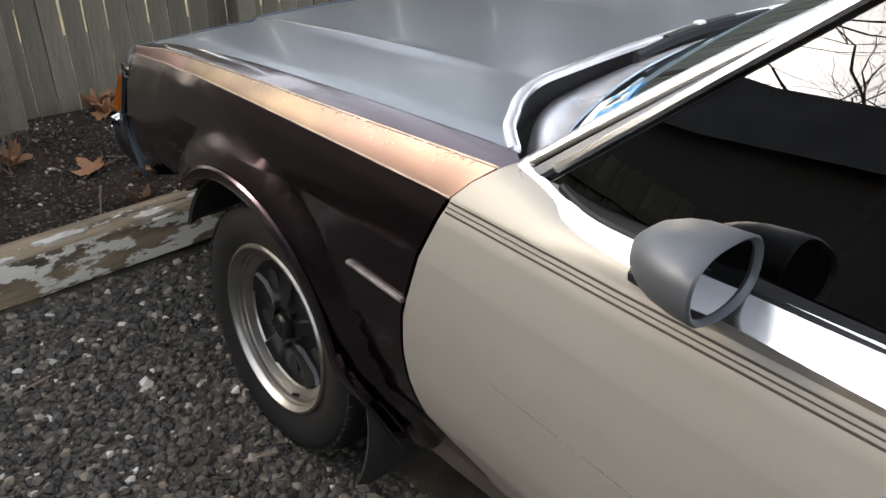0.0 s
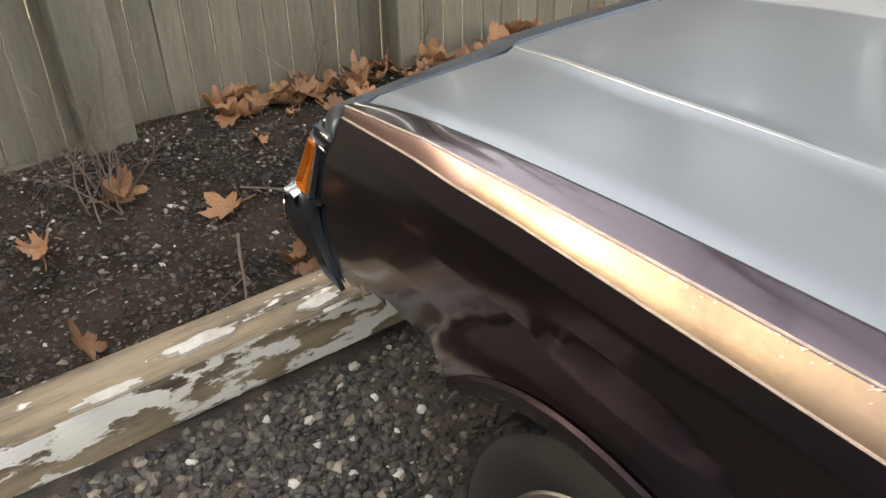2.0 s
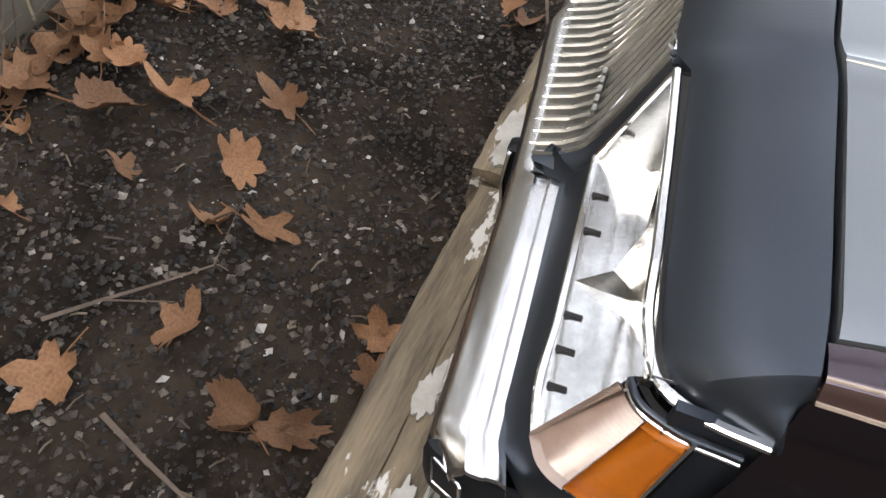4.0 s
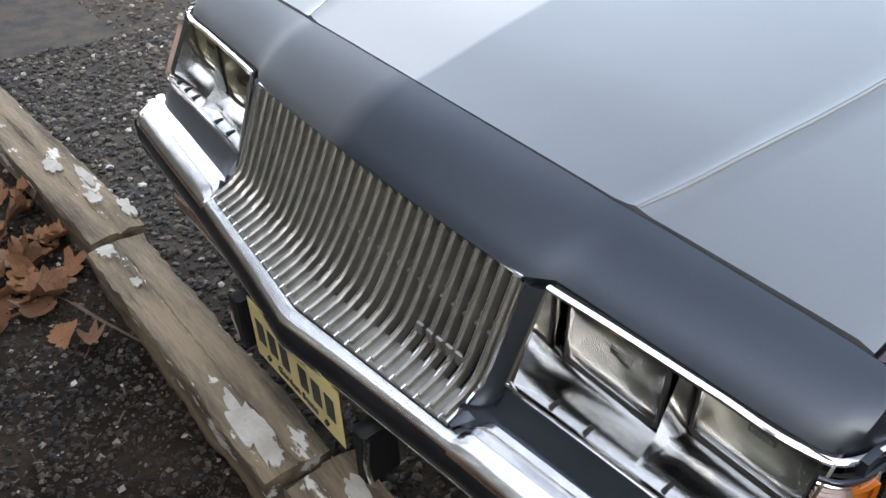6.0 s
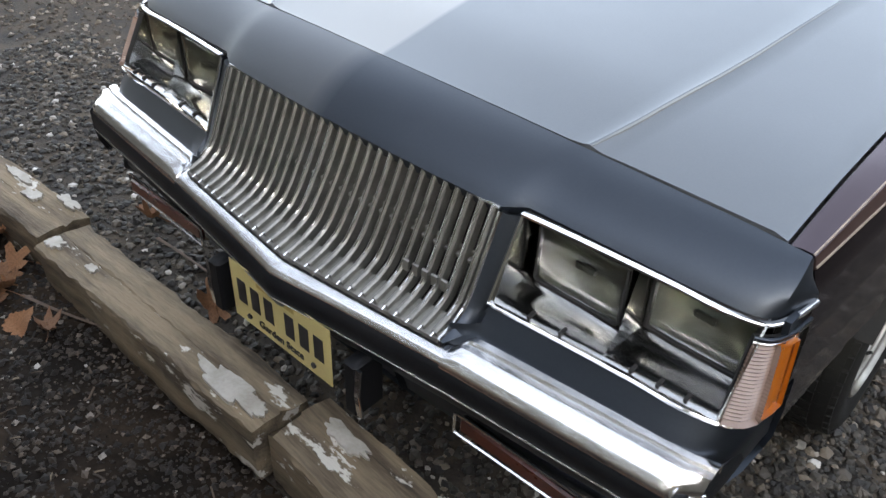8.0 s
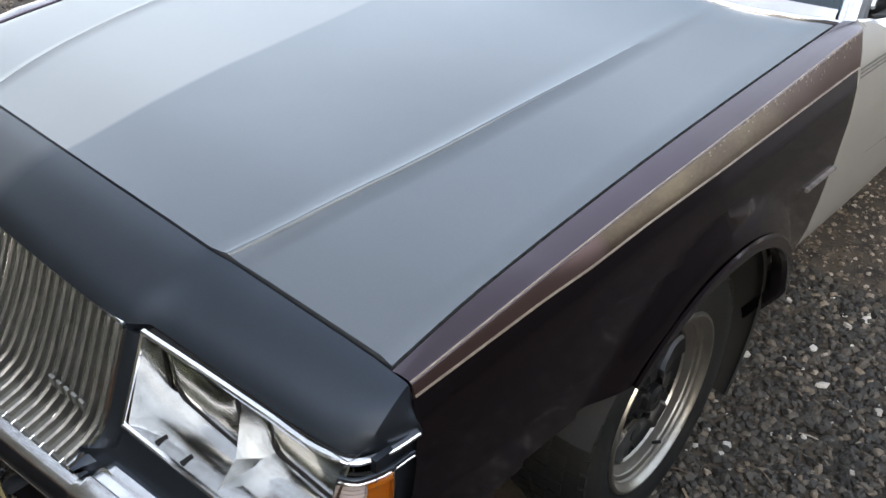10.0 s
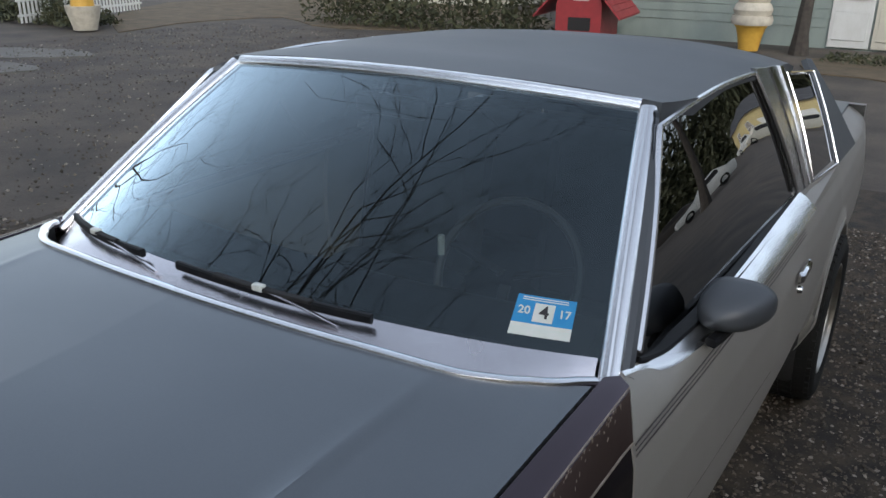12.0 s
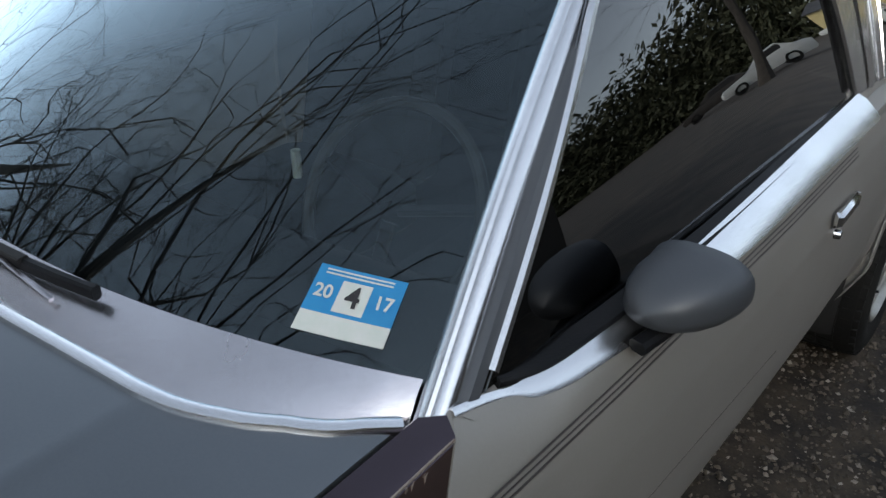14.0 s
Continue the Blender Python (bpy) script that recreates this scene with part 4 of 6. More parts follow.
def quad(a, b, c, d, m=10, n=10, out=0.0):
    """A patch of the cabin side from four corners (y, z): foot front, foot back, head back, head front."""
    a, b, c, d = map(np.array, (a, b, c, d))
    return np.array([[side_pt(*((a + (b - a) * s) * (1 - t) + (d + (c - d) * s) * t)) + np.array((out, 0, 0)) for t in np.linspace(0, 1, n)] for s in np.linspace(0, 1, m)])


def arc_top(g, rise):
    for i in range(g.shape[0]):
        s = i / (g.shape[0] - 1)
        for j in range(g.shape[1]):
            g[i, j, 2] += rise * math.sin(s * math.pi) * j / (g.shape[1] - 1)
    return g


DW = ((1.784, 0.970), (3.12, 0.960), (3.03, 1.339), (2.212, 1.327))
QW = ((3.315, 0.968), (3.68, 0.952), (3.79, 1.258), (3.385, 1.300))


def outline(q, out, m=14, rise=0.0):
    g = arc_top(quad(*q, m, m, out), rise)
    return [*g[:, 0], *g[-1, 1:], *g[-2::-1, -1], *g[0, -2:0:-1]]


def cabin_side(s):
    def put(name, piece, mat, par, label="", smooth=40):
        return finish(name, *(piece if s > 0 else flip(piece)), mat, par, label, smooth)

    door = put("door", trim_door(), SILVER, car, "silver beige long coupe door", 30)
    win = put("door_window", sheet(arc_top(quad(*DW, 16, 10, -0.004), 0.022), 0.004), TINTED, door, "dark tinted door glass")
    edge = outline(DW, 0.006, 16, 0.022)
    put("upper_trim", sweep(edge[16:], ring(0.0075, 6), (1, 0, 0.4)), BRIGHT, win, "thin chrome window trim")
    # belt: chrome sill that rises at the front
    belt = spline([(0.812, 1.742, 0.980), (0.822, 1.80, 0.969), (0.833, 1.845, 0.956), (0.844, 1.88, 0.951), (0.864, 2.0, 0.951), (0.876, 2.16, 0.952), (0.884, 2.36, 0.952), (0.889, 2.8, 0.952), (0.892, 3.14, 0.952)], 80)
    width = np.interp(belt[:, 1], (1.74, 1.835, 1.86, 1.95, 2.12, 2.4, 3.1), (0.18, 0.20, 0.46, 0.58, 0.82, 1.08, 1.25))
    prof = np.array([(-0.024, 0.010), (-0.020, 0.017), (-0.004, 0.010), (0.018, -0.009), (0.026, -0.020), (0.023, -0.024), (0.0, -0.006), (-0.022, 0.004)])
    v, f = sweep(belt, prof)
    v = v.reshape(len(belt), 8, 3)
    v = belt[:, None] + (v - belt[:, None]) * width[:, None, None]
    put("belt_moulding", (v.reshape(-1, 3), f), BRIGHT, door, "broad chrome belt moulding")
    put("sweep_seal", sweep([(p[0] - 0.027, p[1], p[2] + 0.008) for p in belt[5:]], bar(0.036, 0.014)), RUBBER, door)
    for k in range(3):
        z = 0.9005 - 0.008 * k
        put("pinstripe", sweep([skin(y, z) + np.array((0.0006, 0, 0)) for y in np.linspace(door_front(z) + 0.006, 3.0, 40)], bar(0.0016, 0.0042 if k != 1 else 0.003), (0, 0, 1)), STRIPE, door)
    put("scratch", sweep([skin(y, z) + np.array((0.0004, 0, 0)) for y, z in zip(np.linspace(1.66, 2.6, 24), np.linspace(0.655, 0.615, 24))], bar(0.0008, 0.0014), (0, 0, 1)), SCRAPE, door, "fine long scratch in the door")
    handle = put("door_handle", block(0.945, 0.962, 2.80, 2.94, 0.800, 0.836, 0.008), CHROME, door, "chrome pull handle")
    put("lock", [(p[0] + 0.952, p[1] + 2.86, p[2] + 0.765) for p in lathe([(0, 0), (0.006, 0.010), (-0.01, 0.014)], 14)[0]] and ([(p[0] + 0.950, p[1] + 2.86, p[2] + 0.765) for p in lathe([(0.006, 0), (0.006, 0.010), (-0.01, 0.014)], 14)[0]], lathe([(0.006, 0), (0.006, 0.010), (-0.01, 0.014)], 14)[1]), CHROME, handle)
    # windshield pillar, painted dark
    rows = []
    for v in np.linspace(-0.03, 1.02, 16):
        a = shield(1.0, v) + np.array((0.032, 0.008, -0.002))
        t = np.array(DW[0]) + (np.array(DW[3]) - np.array(DW[0])) * (v * 1.02)
        b = side_pt(*t) + np.array((0.004, -0.006, 0))
        rows.append([a + np.array((-0.01, 0.02, -0.012)), a, (a + b) / 2 + np.array((0.006, -0.004, 0.002)), b, b + np.array((-0.012, 0.015, 0))])
    put("pillar", sheet(rows, 0.01), ROOF, car, "dark grey windshield pillar")
    # chrome centre pillar with ridges
    for k, (a, b, mat, o) in enumerate(((0.0, 0.45, WORN_CHROME, 0.006), (0.47, 0.62, CHROME, 0.010), (0.64, 0.80, WORN_CHROME, 0.006), (0.82, 0.97, CHROME, 0.010))):
        lo, hi = (3.12, 3.31), (3.03, 3.38)
        q = ((lo[0] + (lo[1] - lo[0]) * a, 0.968), (lo[0] + (lo[1] - lo[0]) * b, 0.968), (hi[0] + (hi[1] - hi[0]) * b, 1.352 - 0.030 * b), (hi[0] + (hi[1] - hi[0]) * a, 1.354 - 0.030 * a))
        put("centre_pillar_strip", sheet(quad(*q, 4, 8, o), 0.012, (-1, 0, 0)), mat, car, "chrome centre pillar strip")
    qp = put("quarter_panel", body_side(3.0, 4.98, (3.71, 0.335, 0.375, 0.43, 0.012), 0.25), SILVER, car, "silver beige quarter panel", 30)
    put("quarter_window", sheet(quad(*QW, 8, 8, 0.0), 0.004), TINTED, car, "narrow dark quarter window")
    put("quarter_trim", sweep(outline(QW, 0.008, 8), ring(0.005, 6), (1, 0, 0.4), True), CHROME, qp)
    # shoulder from the crease up to the belt
    sh = []
    for y in np.r_[np.linspace(1.765, 2.0, 12), np.linspace(2.05, 4.98, 56)]:
        c = skin(y, 0.905)
        t = np.array((np.interp(y, (1.7, 1.80, 1.85, 1.9, 2.15, 2.36, 3.2, 3.7, 5.0), (0.812, 0.827, 0.840, 0.860, 0.890, 0.899, 0.914, 0.905, 0.80)), y, np.interp(y, (1.7, 1.8, 1.85, 1.9, 2.15, 2.36, 3.2, 4.0, 5.0), (0.982, 0.965, 0.950, 0.942, 0.939, 0.938, 0.940, 0.945, 0.935))))
        sh.append([c, c + np.array((-0.003, 0, 0.006)), c + (t - c) * 0.5 + np.array((0.003, 0, 0.002)), t, t + np.array((-0.035, 0, 0.010))])
    # the front of the shoulder meets the fender on a slant
    first = [[skin(1.651, 0.905), skin(1.654, 0.905) + np.array((-0.0025, 0, 0.0045)), np.array((0.855, 1.681, 0.941)), np.array((0.834, 1.720, 0.9705)), np.array((0.813, 1.738, 0.980))]]
    sh = np.array(first + sh)
    put("door_shoulder", sheet(sh[:33], 0.012), SILVER, door, "upper shoulder of the door")
    put("quarter_shoulder", sheet(sh[32:], 0.012), SILVER, qp)
    # broad rear pillar
    put("rear_pillar", sheet(quad((3.66, 0.945), (4.10, 0.945), (3.86, 1.292), (3.775, 1.302), 10, 10, 0.004), 0.02), ROOF, car, "dark grey rear pillar")
    put("window_base", sheet(quad((3.12, 0.94), (3.68, 0.94), (3.685, 0.966), (3.13, 0.972), 6, 3, 0.002), 0.02), SILVER, qp)
    return door


def trim_door():
    v, f = body_side(1.60, 3.0, None, 0.25)
    out = []
    for x, y, z in v:
        base = min(0.905, z)
        if y < 1.95:
            y += (door_front(base) - 1.60) * (1.95 - y) / 0.35
        out.append((x, y, z))
    return out, f


near_door = cabin_side(1)
cabin_side(-1)


# roof
def roof_grid():
    xs = np.linspace(-1, 1, 31)
    ys = np.r_[2.246, 2.275, 2.32, np.linspace(2.4, 3.5, 16), 3.6, 3.68, 3.74]
    g = np.zeros((31, len(ys), 3))
    for i, u in enumerate(xs):
        a = abs(u)
        for j, y in enumerate(ys):
            w = np.interp(y, (2.22, 2.35, 3.3, 3.74), (0.648, 0.690, 0.700, 0.685))
            yy = y + 0.040 * a ** 2.2 * np.interp(y, (2.228, 2.6), (1, 0))
            top = np.interp(y, (2.246, 2.4, 2.8, 3.2, 3.6, 3.74), (1.393, 1.405, 1.408, 1.394, 1.360, 1.332))
            drop = 0.058 * a ** 3.2 * np.interp(y, (2.22, 2.5), (0.42, 1.0))
            g[i, j] = (w * u * 1.015, yy, top - drop)
    return g


finish("roof", *sheet(roof_grid(), 0.045, (0, 0, -1)), ROOF, car, "dark grey satin roof", 50)
back = [[(0.66 * u * (1 - 0.0 * v) + 0.14 * u * v, 3.72 + 0.36 * v, 1.322 - 0.350 * v - 0.03 * abs(u) ** 2 * (1 - v)) for v in np.linspace(0, 1, 6)] for u in np.linspace(-1, 1, 13)]
finish("rear_window", *sheet(back, 0.006), TINTED, car, "dark rear window")
deck = [[(0.815 * u * np.interp(y, (4.0, 5.0), (1, 0.96)), y, 0.965 + 0.012 * (1 - u * u) - 0.03 * max(0, y - 4.7)) for y in np.linspace(4.02, 5.0, 12)] for u in np.linspace(-1, 1, 15)]
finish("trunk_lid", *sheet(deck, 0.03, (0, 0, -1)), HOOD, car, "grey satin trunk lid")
finish("tail_panel", *sheet([[(0.86 * u, 5.0, z) for z in np.linspace(0.45, 0.955, 8)] for u in np.linspace(-1, 1, 9)], 0.05, (0, -1, 0)), SILVER, car)
finish("rear_bumper", *sweep([(x, 5.06 - 0.05 * abs(x / 0.86) ** 4, 0.52) for x in np.linspace(-0.86, 0.86, 21)], bar(0.09, 0.12)), CHROME, car)


# mirrors: a bullet with an open glass at its back
def mirror(s):
    prof = [(-0.001, 0.0002), (0.006, 0.026), (0.02, 0.045), (0.045, 0.060), (0.07, 0.068), (0.10, 0.0715), (0.125, 0.0735), (0.128, 0.070), (0.125, 0.064), (0.11, 0.060)]
    n = 40
    cx, cy, cz = 0.921, 2.022, 0.998
    verts = []
    for k in range(n):
        a = 2 * math.pi * k / n
        ca, sa = math.cos(a), math.sin(a)
        q = (abs(ca) ** 2.6 + abs(sa) ** 2.6) ** (-1 / 2.6)
        for d, r in prof:
            tall = 0.66 if sa > 0 else 0.72 - 0.10 * max(0.0, ca)
            verts.append((cx + r * q * ca * 0.98 - 0.022 * (1 - min(1, d / 0.1)), cy + d, cz + r * q * sa * tall * 0.95 + 0.002 - 0.008 * (1 - min(1, d / 0.1))))
    shell = (verts, grid_faces(n, len(prof), True, False))
    mir = finish("door_mirror", *(shell if s > 0 else flip(shell)), ROOF if s > 0 else BLACK, car, "grey bullet-shaped door mirror", 50)
    p = sheet([[(cx + 0.063 * math.cos(a) * r * (abs(math.cos(a)) ** 2.6 + abs(math.sin(a)) ** 2.6) ** (-1 / 2.6), cy + 0.121, cz + 0.002 + 0.040 * math.sin(a) * r * (abs(math.cos(a)) ** 2.6 + abs(math.sin(a)) ** 2.6) ** (-1 / 2.6)) for r in (0.02, 0.5, 1)] for a in np.linspace(0, 2 * math.pi, 33)], 0.002)
    finish("mirror_glass", *(p if s > 0 else flip(p)), material("mirror_silver", (0.10, 0.105, 0.11), 0.05, 1, None, 4, 50, 0.1, 0, spread=0.01), mir)
    p = sweep(spline([(0.897, 2.02, 0.944), (0.905, 2.05, 0.948), (0.914, 2.09, 0.957), (0.920, 2.12, 0.974)], 9), bar(0.026, 0.020), (0, 0, 1))
    finish("mirror_foot", *(p if s > 0 else flip(p)), RUBBER, mir)


mirror(1)
mirror(-1)


# wheels
def wheel(width, radius, rim_r, deep, name_label, m):
    w = tagged(new("wheel"), name_label)
    w.parent = car
    w.matrix_basis = m
    h = width / 2
    tp = [(-h * 0.8, rim_r), (-h * 0.95, rim_r + 0.03), (-h, (rim_r + radius) / 2), (-h * 0.93, radius - 0.022), (-h * 0.8, radius - 0.004), (-h * 0.5, radius), (0, radius + 0.001), (h * 0.5, radius), (h * 0.8, radius - 0.004), (h * 0.93, radius - 0.020), (h, (rim_r + radius) / 2 + 0.02), (h * 1.0, (rim_r + radius) / 2 - 0.015), (h * 0.96, rim_r + 0.025), (h * 0.92, rim_r + 0.012), (h * 0.88, rim_r + 0.002)]
    ty = finish("tyre", *lathe(tp, 72), TYRE, w, "worn black tyre with blocky tread", 35)
    # tread blocks
    blocks = Pile()
    for k in range(54):
        a = 2 * math.pi * k / 54
        for row, (x0, x1) in enumerate(((-0.92, -0.56), (-0.50, -0.20), (-0.15, 0.15), (0.20, 0.50), (0.56, 0.92))):
            sh = 0.4 * (row % 2) + 0.25 * row
            aa, bb = a + sh * 2 * math.pi / 54, a + (sh + 0.74) * 2 * math.pi / 54
            drop = 0.004 if row in (0, 4) else 0
            vs = [(x * h, (radius + o - drop * (1 + 2 * (abs(x) > 0.9))) * math.cos(t), (radius + o - drop * (1 + 2 * (abs(x) > 0.9))) * math.sin(t)) for o in (-0.004, 0.0045) for x, t in ((x0, aa), (x1, aa), (x1, bb), (x0, bb))]
            blocks.add(vs, [(4, 5, 6, 7), (0, 1, 5, 4), (1, 2, 6, 5), (2, 3, 7, 6), (3, 0, 4, 7)])
    tr = blocks.make("tread", TYRE, ty, smooth=0)
    tagged(tr, kind="stuff")
    lip = [(h * 0.90, rim_r + 0.004), (h * 0.95, rim_r + 0.001), (h * 0.955, rim_r - 0.005), (h * 0.90, rim_r - 0.010), (h * 0.84, rim_r - 0.013), (h * 0.80, rim_r - 0.019)]
    f0 = h * 0.95 - deep
    rim = finish("rim", *lathe(lip, 72), RIM, w, "brushed alloy rim with a deep lip", 40)
    step = [lip[-1], (h * 0.74, rim_r - 0.020), (h * 0.70, rim_r - 0.028), (h * 0.66, rim_r - 0.029), (f0 + 0.016, rim_r - 0.040), (f0 + 0.012, rim_r - 0.047), (f0 + 0.004, rim_r - 0.050)]
    finish("inner_step", *lathe(step, 72), RIM, rim, "stepped alloy ring inside the lip", 30)
    finish("barrel", *lathe([(f0 - 0.02, rim_r - 0.050), (f0 - 0.05, rim_r - 0.046), (-h * 0.9, rim_r - 0.03)], 48), PIT, rim)
    r1 = rim_r - 0.049
    dish = [(f0 + 0.006, r1), (f0 + 0.001, r1 - 0.010), (f0 - 0.004, r1 - 0.035), (f0 + 0.002, 0.078), (f0 + 0.010, 0.062), (f0 + 0.012, 0.036)]
    finish("centre", *lathe(dish, 60), SPOKE, rim, "black dished wheel centre with five slots", 30)
    for k in range(5):
        a = 2 * math.pi * k / 5 + 0.3
        v = []
        for rr in np.linspace(0.050, r1 - 0.004, 8):
            ww = np.interp(rr, (0.05, 0.09, r1), (0.020, 0.022, 0.040))
            rise = np.interp(rr, [q[1] for q in dish][::-1], [q[0] for q in dish][::-1])
            for side, xx in ((-1, -0.002), (-0.75, 0.009), (0.75, 0.009), (1, -0.002)):
                z = side * ww
                v.append((rise + xx, rr * math.cos(a) - z * math.sin(a), rr * math.sin(a) + z * math.cos(a)))
        finish("spoke", v, grid_faces(8, 4), SPOKE, rim)
        hole = a + math.pi / 5
        vs = [(f0 - 0.002, 0.118 * math.cos(hole) + 0.028 * math.cos(t) * math.cos(hole) - (0.019 + 0.007 * math.cos(t)) * math.sin(t) * math.sin(hole), 0.118 * math.sin(hole) + 0.028 * math.cos(t) * math.sin(hole) + (0.019 + 0.007 * math.cos(t)) * math.sin(t) * math.cos(hole)) for t in np.linspace(0, 2 * math.pi, 20, endpoint=False)]
        finish("vent", vs + [(p[0] + 0.003, p[1], p[2]) for p in vs], [tuple(range(20, 40))] + [(i, (i + 1) % 20, 20 + (i + 1) % 20, 20 + i) for i in range(20)], PIT, rim)
        n = lathe([(f0 + 0.008, 0.010), (f0 + 0.024, 0.009), (f0 + 0.027, 0)], 6)
        finish("lug_nut", [(x, y + 0.056 * math.cos(hole), z + 0.056 * math.sin(hole)) for x, y, z in n[0]], n[1], SPOKE, rim, smooth=20)
    finish("hub_cap", *lathe([(f0 + 0.008, 0.036), (f0 + 0.028, 0.033), (f0 + 0.034, 0.026), (f0 + 0.032, 0.016), (f0 + 0.036, 0.0)], 30), SPOKE, rim)
    st = sweep([(h * 0.60, 0.05, -rim_r + 0.034), (h * 0.80, 0.052, -rim_r + 0.050)], ring(0.0045, 7), (0, 1, 0))
    finish("valve_stem", *st, RUBBER, rim)
    return w


TURN = Matrix.Rotation(math.pi, 4, "Z")
wheel(0.215, 0.326, 0.217, 0.056, "front wheel with black spokes and alloy lip", pose(0.764, 0.984, 0.316, 0, -2.4, 0.5))
wheel(0.215, 0.326, 0.217, 0.056, "front wheel with black spokes and alloy lip", pose(-0.764, 0.984, 0.316, 0, 2.4, 0) @ TURN)
wheel(0.275, 0.335, 0.217, 0.10, "wide rear wheel standing proud of the body", pose(0.845, 3.71, 0.335))
wheel(0.275, 0.335, 0.217, 0.10, "wide rear wheel standing proud of the body", pose(-0.845, 3.71, 0.335) @ TURN)

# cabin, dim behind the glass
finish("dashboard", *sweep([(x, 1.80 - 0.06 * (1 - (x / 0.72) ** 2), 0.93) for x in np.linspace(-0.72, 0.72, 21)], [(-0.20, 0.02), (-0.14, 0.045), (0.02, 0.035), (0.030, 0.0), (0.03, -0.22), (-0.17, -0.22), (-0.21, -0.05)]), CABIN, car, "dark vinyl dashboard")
wheel_ring = tagged(new("steering_wheel"), "thin-rimmed steering wheel")
wheel_ring.parent = car
mw = pose(0.37, 2.13, 0.93, 62, 0, 0)
circ = [tuple(mw @ Vector((0.19 * math.cos(a), 0.19 * math.sin(a), 0))) for a in np.linspace(0, 2 * math.pi, 41)[:-1]]
finish("steering_rim", *sweep(circ, ring(0.012, 8), tuple(mw.to_3x3() @ Vector((0, 0, 1))), True), material("grey_wheel_rim", (0.08, 0.08, 0.08), 0.35, 0, None, 10, 90, 0.3, 0.02), wheel_ring)
for a in (0.3, math.pi - 0.3, -math.pi / 2):
    finish("wheel_spoke", *sweep([tuple(mw @ Vector((r * math.cos(a), r * math.sin(a), -0.01))) for r in (0.02, 0.1, 0.19)], bar(0.03, 0.012), (0, 0, 1)), CABIN, wheel_ring)
for x in (0.37, -0.37):
    st = tagged(new("front_seat"), "dark cloth bucket seat")
    st.parent = car
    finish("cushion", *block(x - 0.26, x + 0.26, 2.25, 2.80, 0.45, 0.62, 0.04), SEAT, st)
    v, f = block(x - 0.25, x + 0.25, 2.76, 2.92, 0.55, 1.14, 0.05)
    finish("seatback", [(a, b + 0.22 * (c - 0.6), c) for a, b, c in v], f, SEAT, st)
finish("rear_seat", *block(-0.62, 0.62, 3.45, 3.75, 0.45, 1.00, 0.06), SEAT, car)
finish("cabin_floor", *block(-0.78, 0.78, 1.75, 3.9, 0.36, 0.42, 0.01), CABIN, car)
finish("inside_mirror", *block(-0.11, 0.11, 2.16, 2.18, 1.278, 1.332, 0.008), CABIN, car, "inside rear-view mirror")
air = sweep([(0.232, 2.05, 0.985), (0.232, 2.05, 1.002), (0.232, 2.05, 1.035)], ring(0.0085, 8), (0, 1, 0))
finish("white_tube", *air, WHITE, car, "small white tube on the dashboard")


# ---- ground ----
def fence_y(x):
    return -1.385 - 0.085 * (x - 0.70) if x < 0.70 else -1.385 + 0.10 * (x - 0.70)


SOIL = material("dark_damp_soil", (0.010, 0.0068, 0.0046), 0.9, 0, (0.058, 0.040, 0.027), 5, 60, 0.9, 1.0, bump_scale=55)
SOIL.node_tree.nodes["Principled BSDF"].inputs["Specular IOR Level"].default_value = 0.15
GRAVEL = material("dark_gravel_bed", (0.022, 0.0175, 0.0135), 0.85, 0, (0.095, 0.072, 0.048), 9, 140, 0.9, 1.0, bump_scale=110)
ASPHALT = material("worn_asphalt", (0.062, 0.052, 0.043), 0.85, 0, (0.150, 0.122, 0.096), 1.3, 45, 0.9, 0.9, bump_scale=60)


def ground_z(x, y):
    if y < -0.18:
        s = min(1.0, (-0.18 - y) / 0.9)
        return 0.06 + 0.14 * s + 0.02 * noise.noise((x * 2.2, y * 2.2, 0.3))
    return 0.012 * noise.noise((x * 1.3, y * 1.3, 0)) + (0.03 if y < 0 else 0.03 * max(0, 1 - y / 0.5))


def land(name, xs, ys, mat, label, drop=0.0):
    g = np.array([[(x, y, ground_z(x, y) + drop) for y in ys] for x in xs])
    ob = finish(name, *sheet(g, 0.05, (0, 0, -1)), mat, None, label, 60)
    return tagged(ob, label, "ground", kind="structure")


far = [(r * math.cos(a), r * math.sin(a), -0.03) for r in (0.0, 12, 60, 400, 3000) for a in np.linspace(0, 2 * math.pi, 25)[:-1]]
tagged(finish("ground", far, grid_faces(5, 24, False, True), ASPHALT, None, ""), "worn brownish asphalt lot", "ground", kind="structure")
land("gravel", np.r_[np.linspace(-3.6, -1.5, 10), np.linspace(-1.4, 2.4, 48), np.linspace(2.6, 6, 10)], np.r_[np.linspace(-0.2, 2.5, 40), np.linspace(2.7, 7, 14)], GRAVEL, "dark gravel parking ground")
land("soil_bed", np.linspace(-7, 6, 90), np.r_[-2.9, -2.4, np.linspace(-2.1, -0.17, 36)], SOIL, "dark damp soil bed with debris")
# Pale ground added behind the fence so that its gaps look sunlit.
GAP_GROUND = material("pale_straw_ground", (0.26, 0.21, 0.10), 0.9, 0, (0.15, 0.13, 0.06), 3, 60, 0.9, 0.8, bump_scale=90)
land("dry_lawn", np.linspace(-14, 12, 30), np.linspace(-14, -2.9, 12), GAP_GROUND, "dry straw-coloured lawn behind the fence")
rng = np.random.default_rng(7)
ICO = [(-1, 1.618, 0), (1, 1.618, 0), (-1, -1.618, 0), (1, -1.618, 0), (0, -1, 1.618), (0, 1, 1.618), (0, -1, -1.618), (0, 1, -1.618), (1.618, 0, -1), (1.618, 0, 1), (-1.618, 0, -1), (-1.618, 0, 1)]
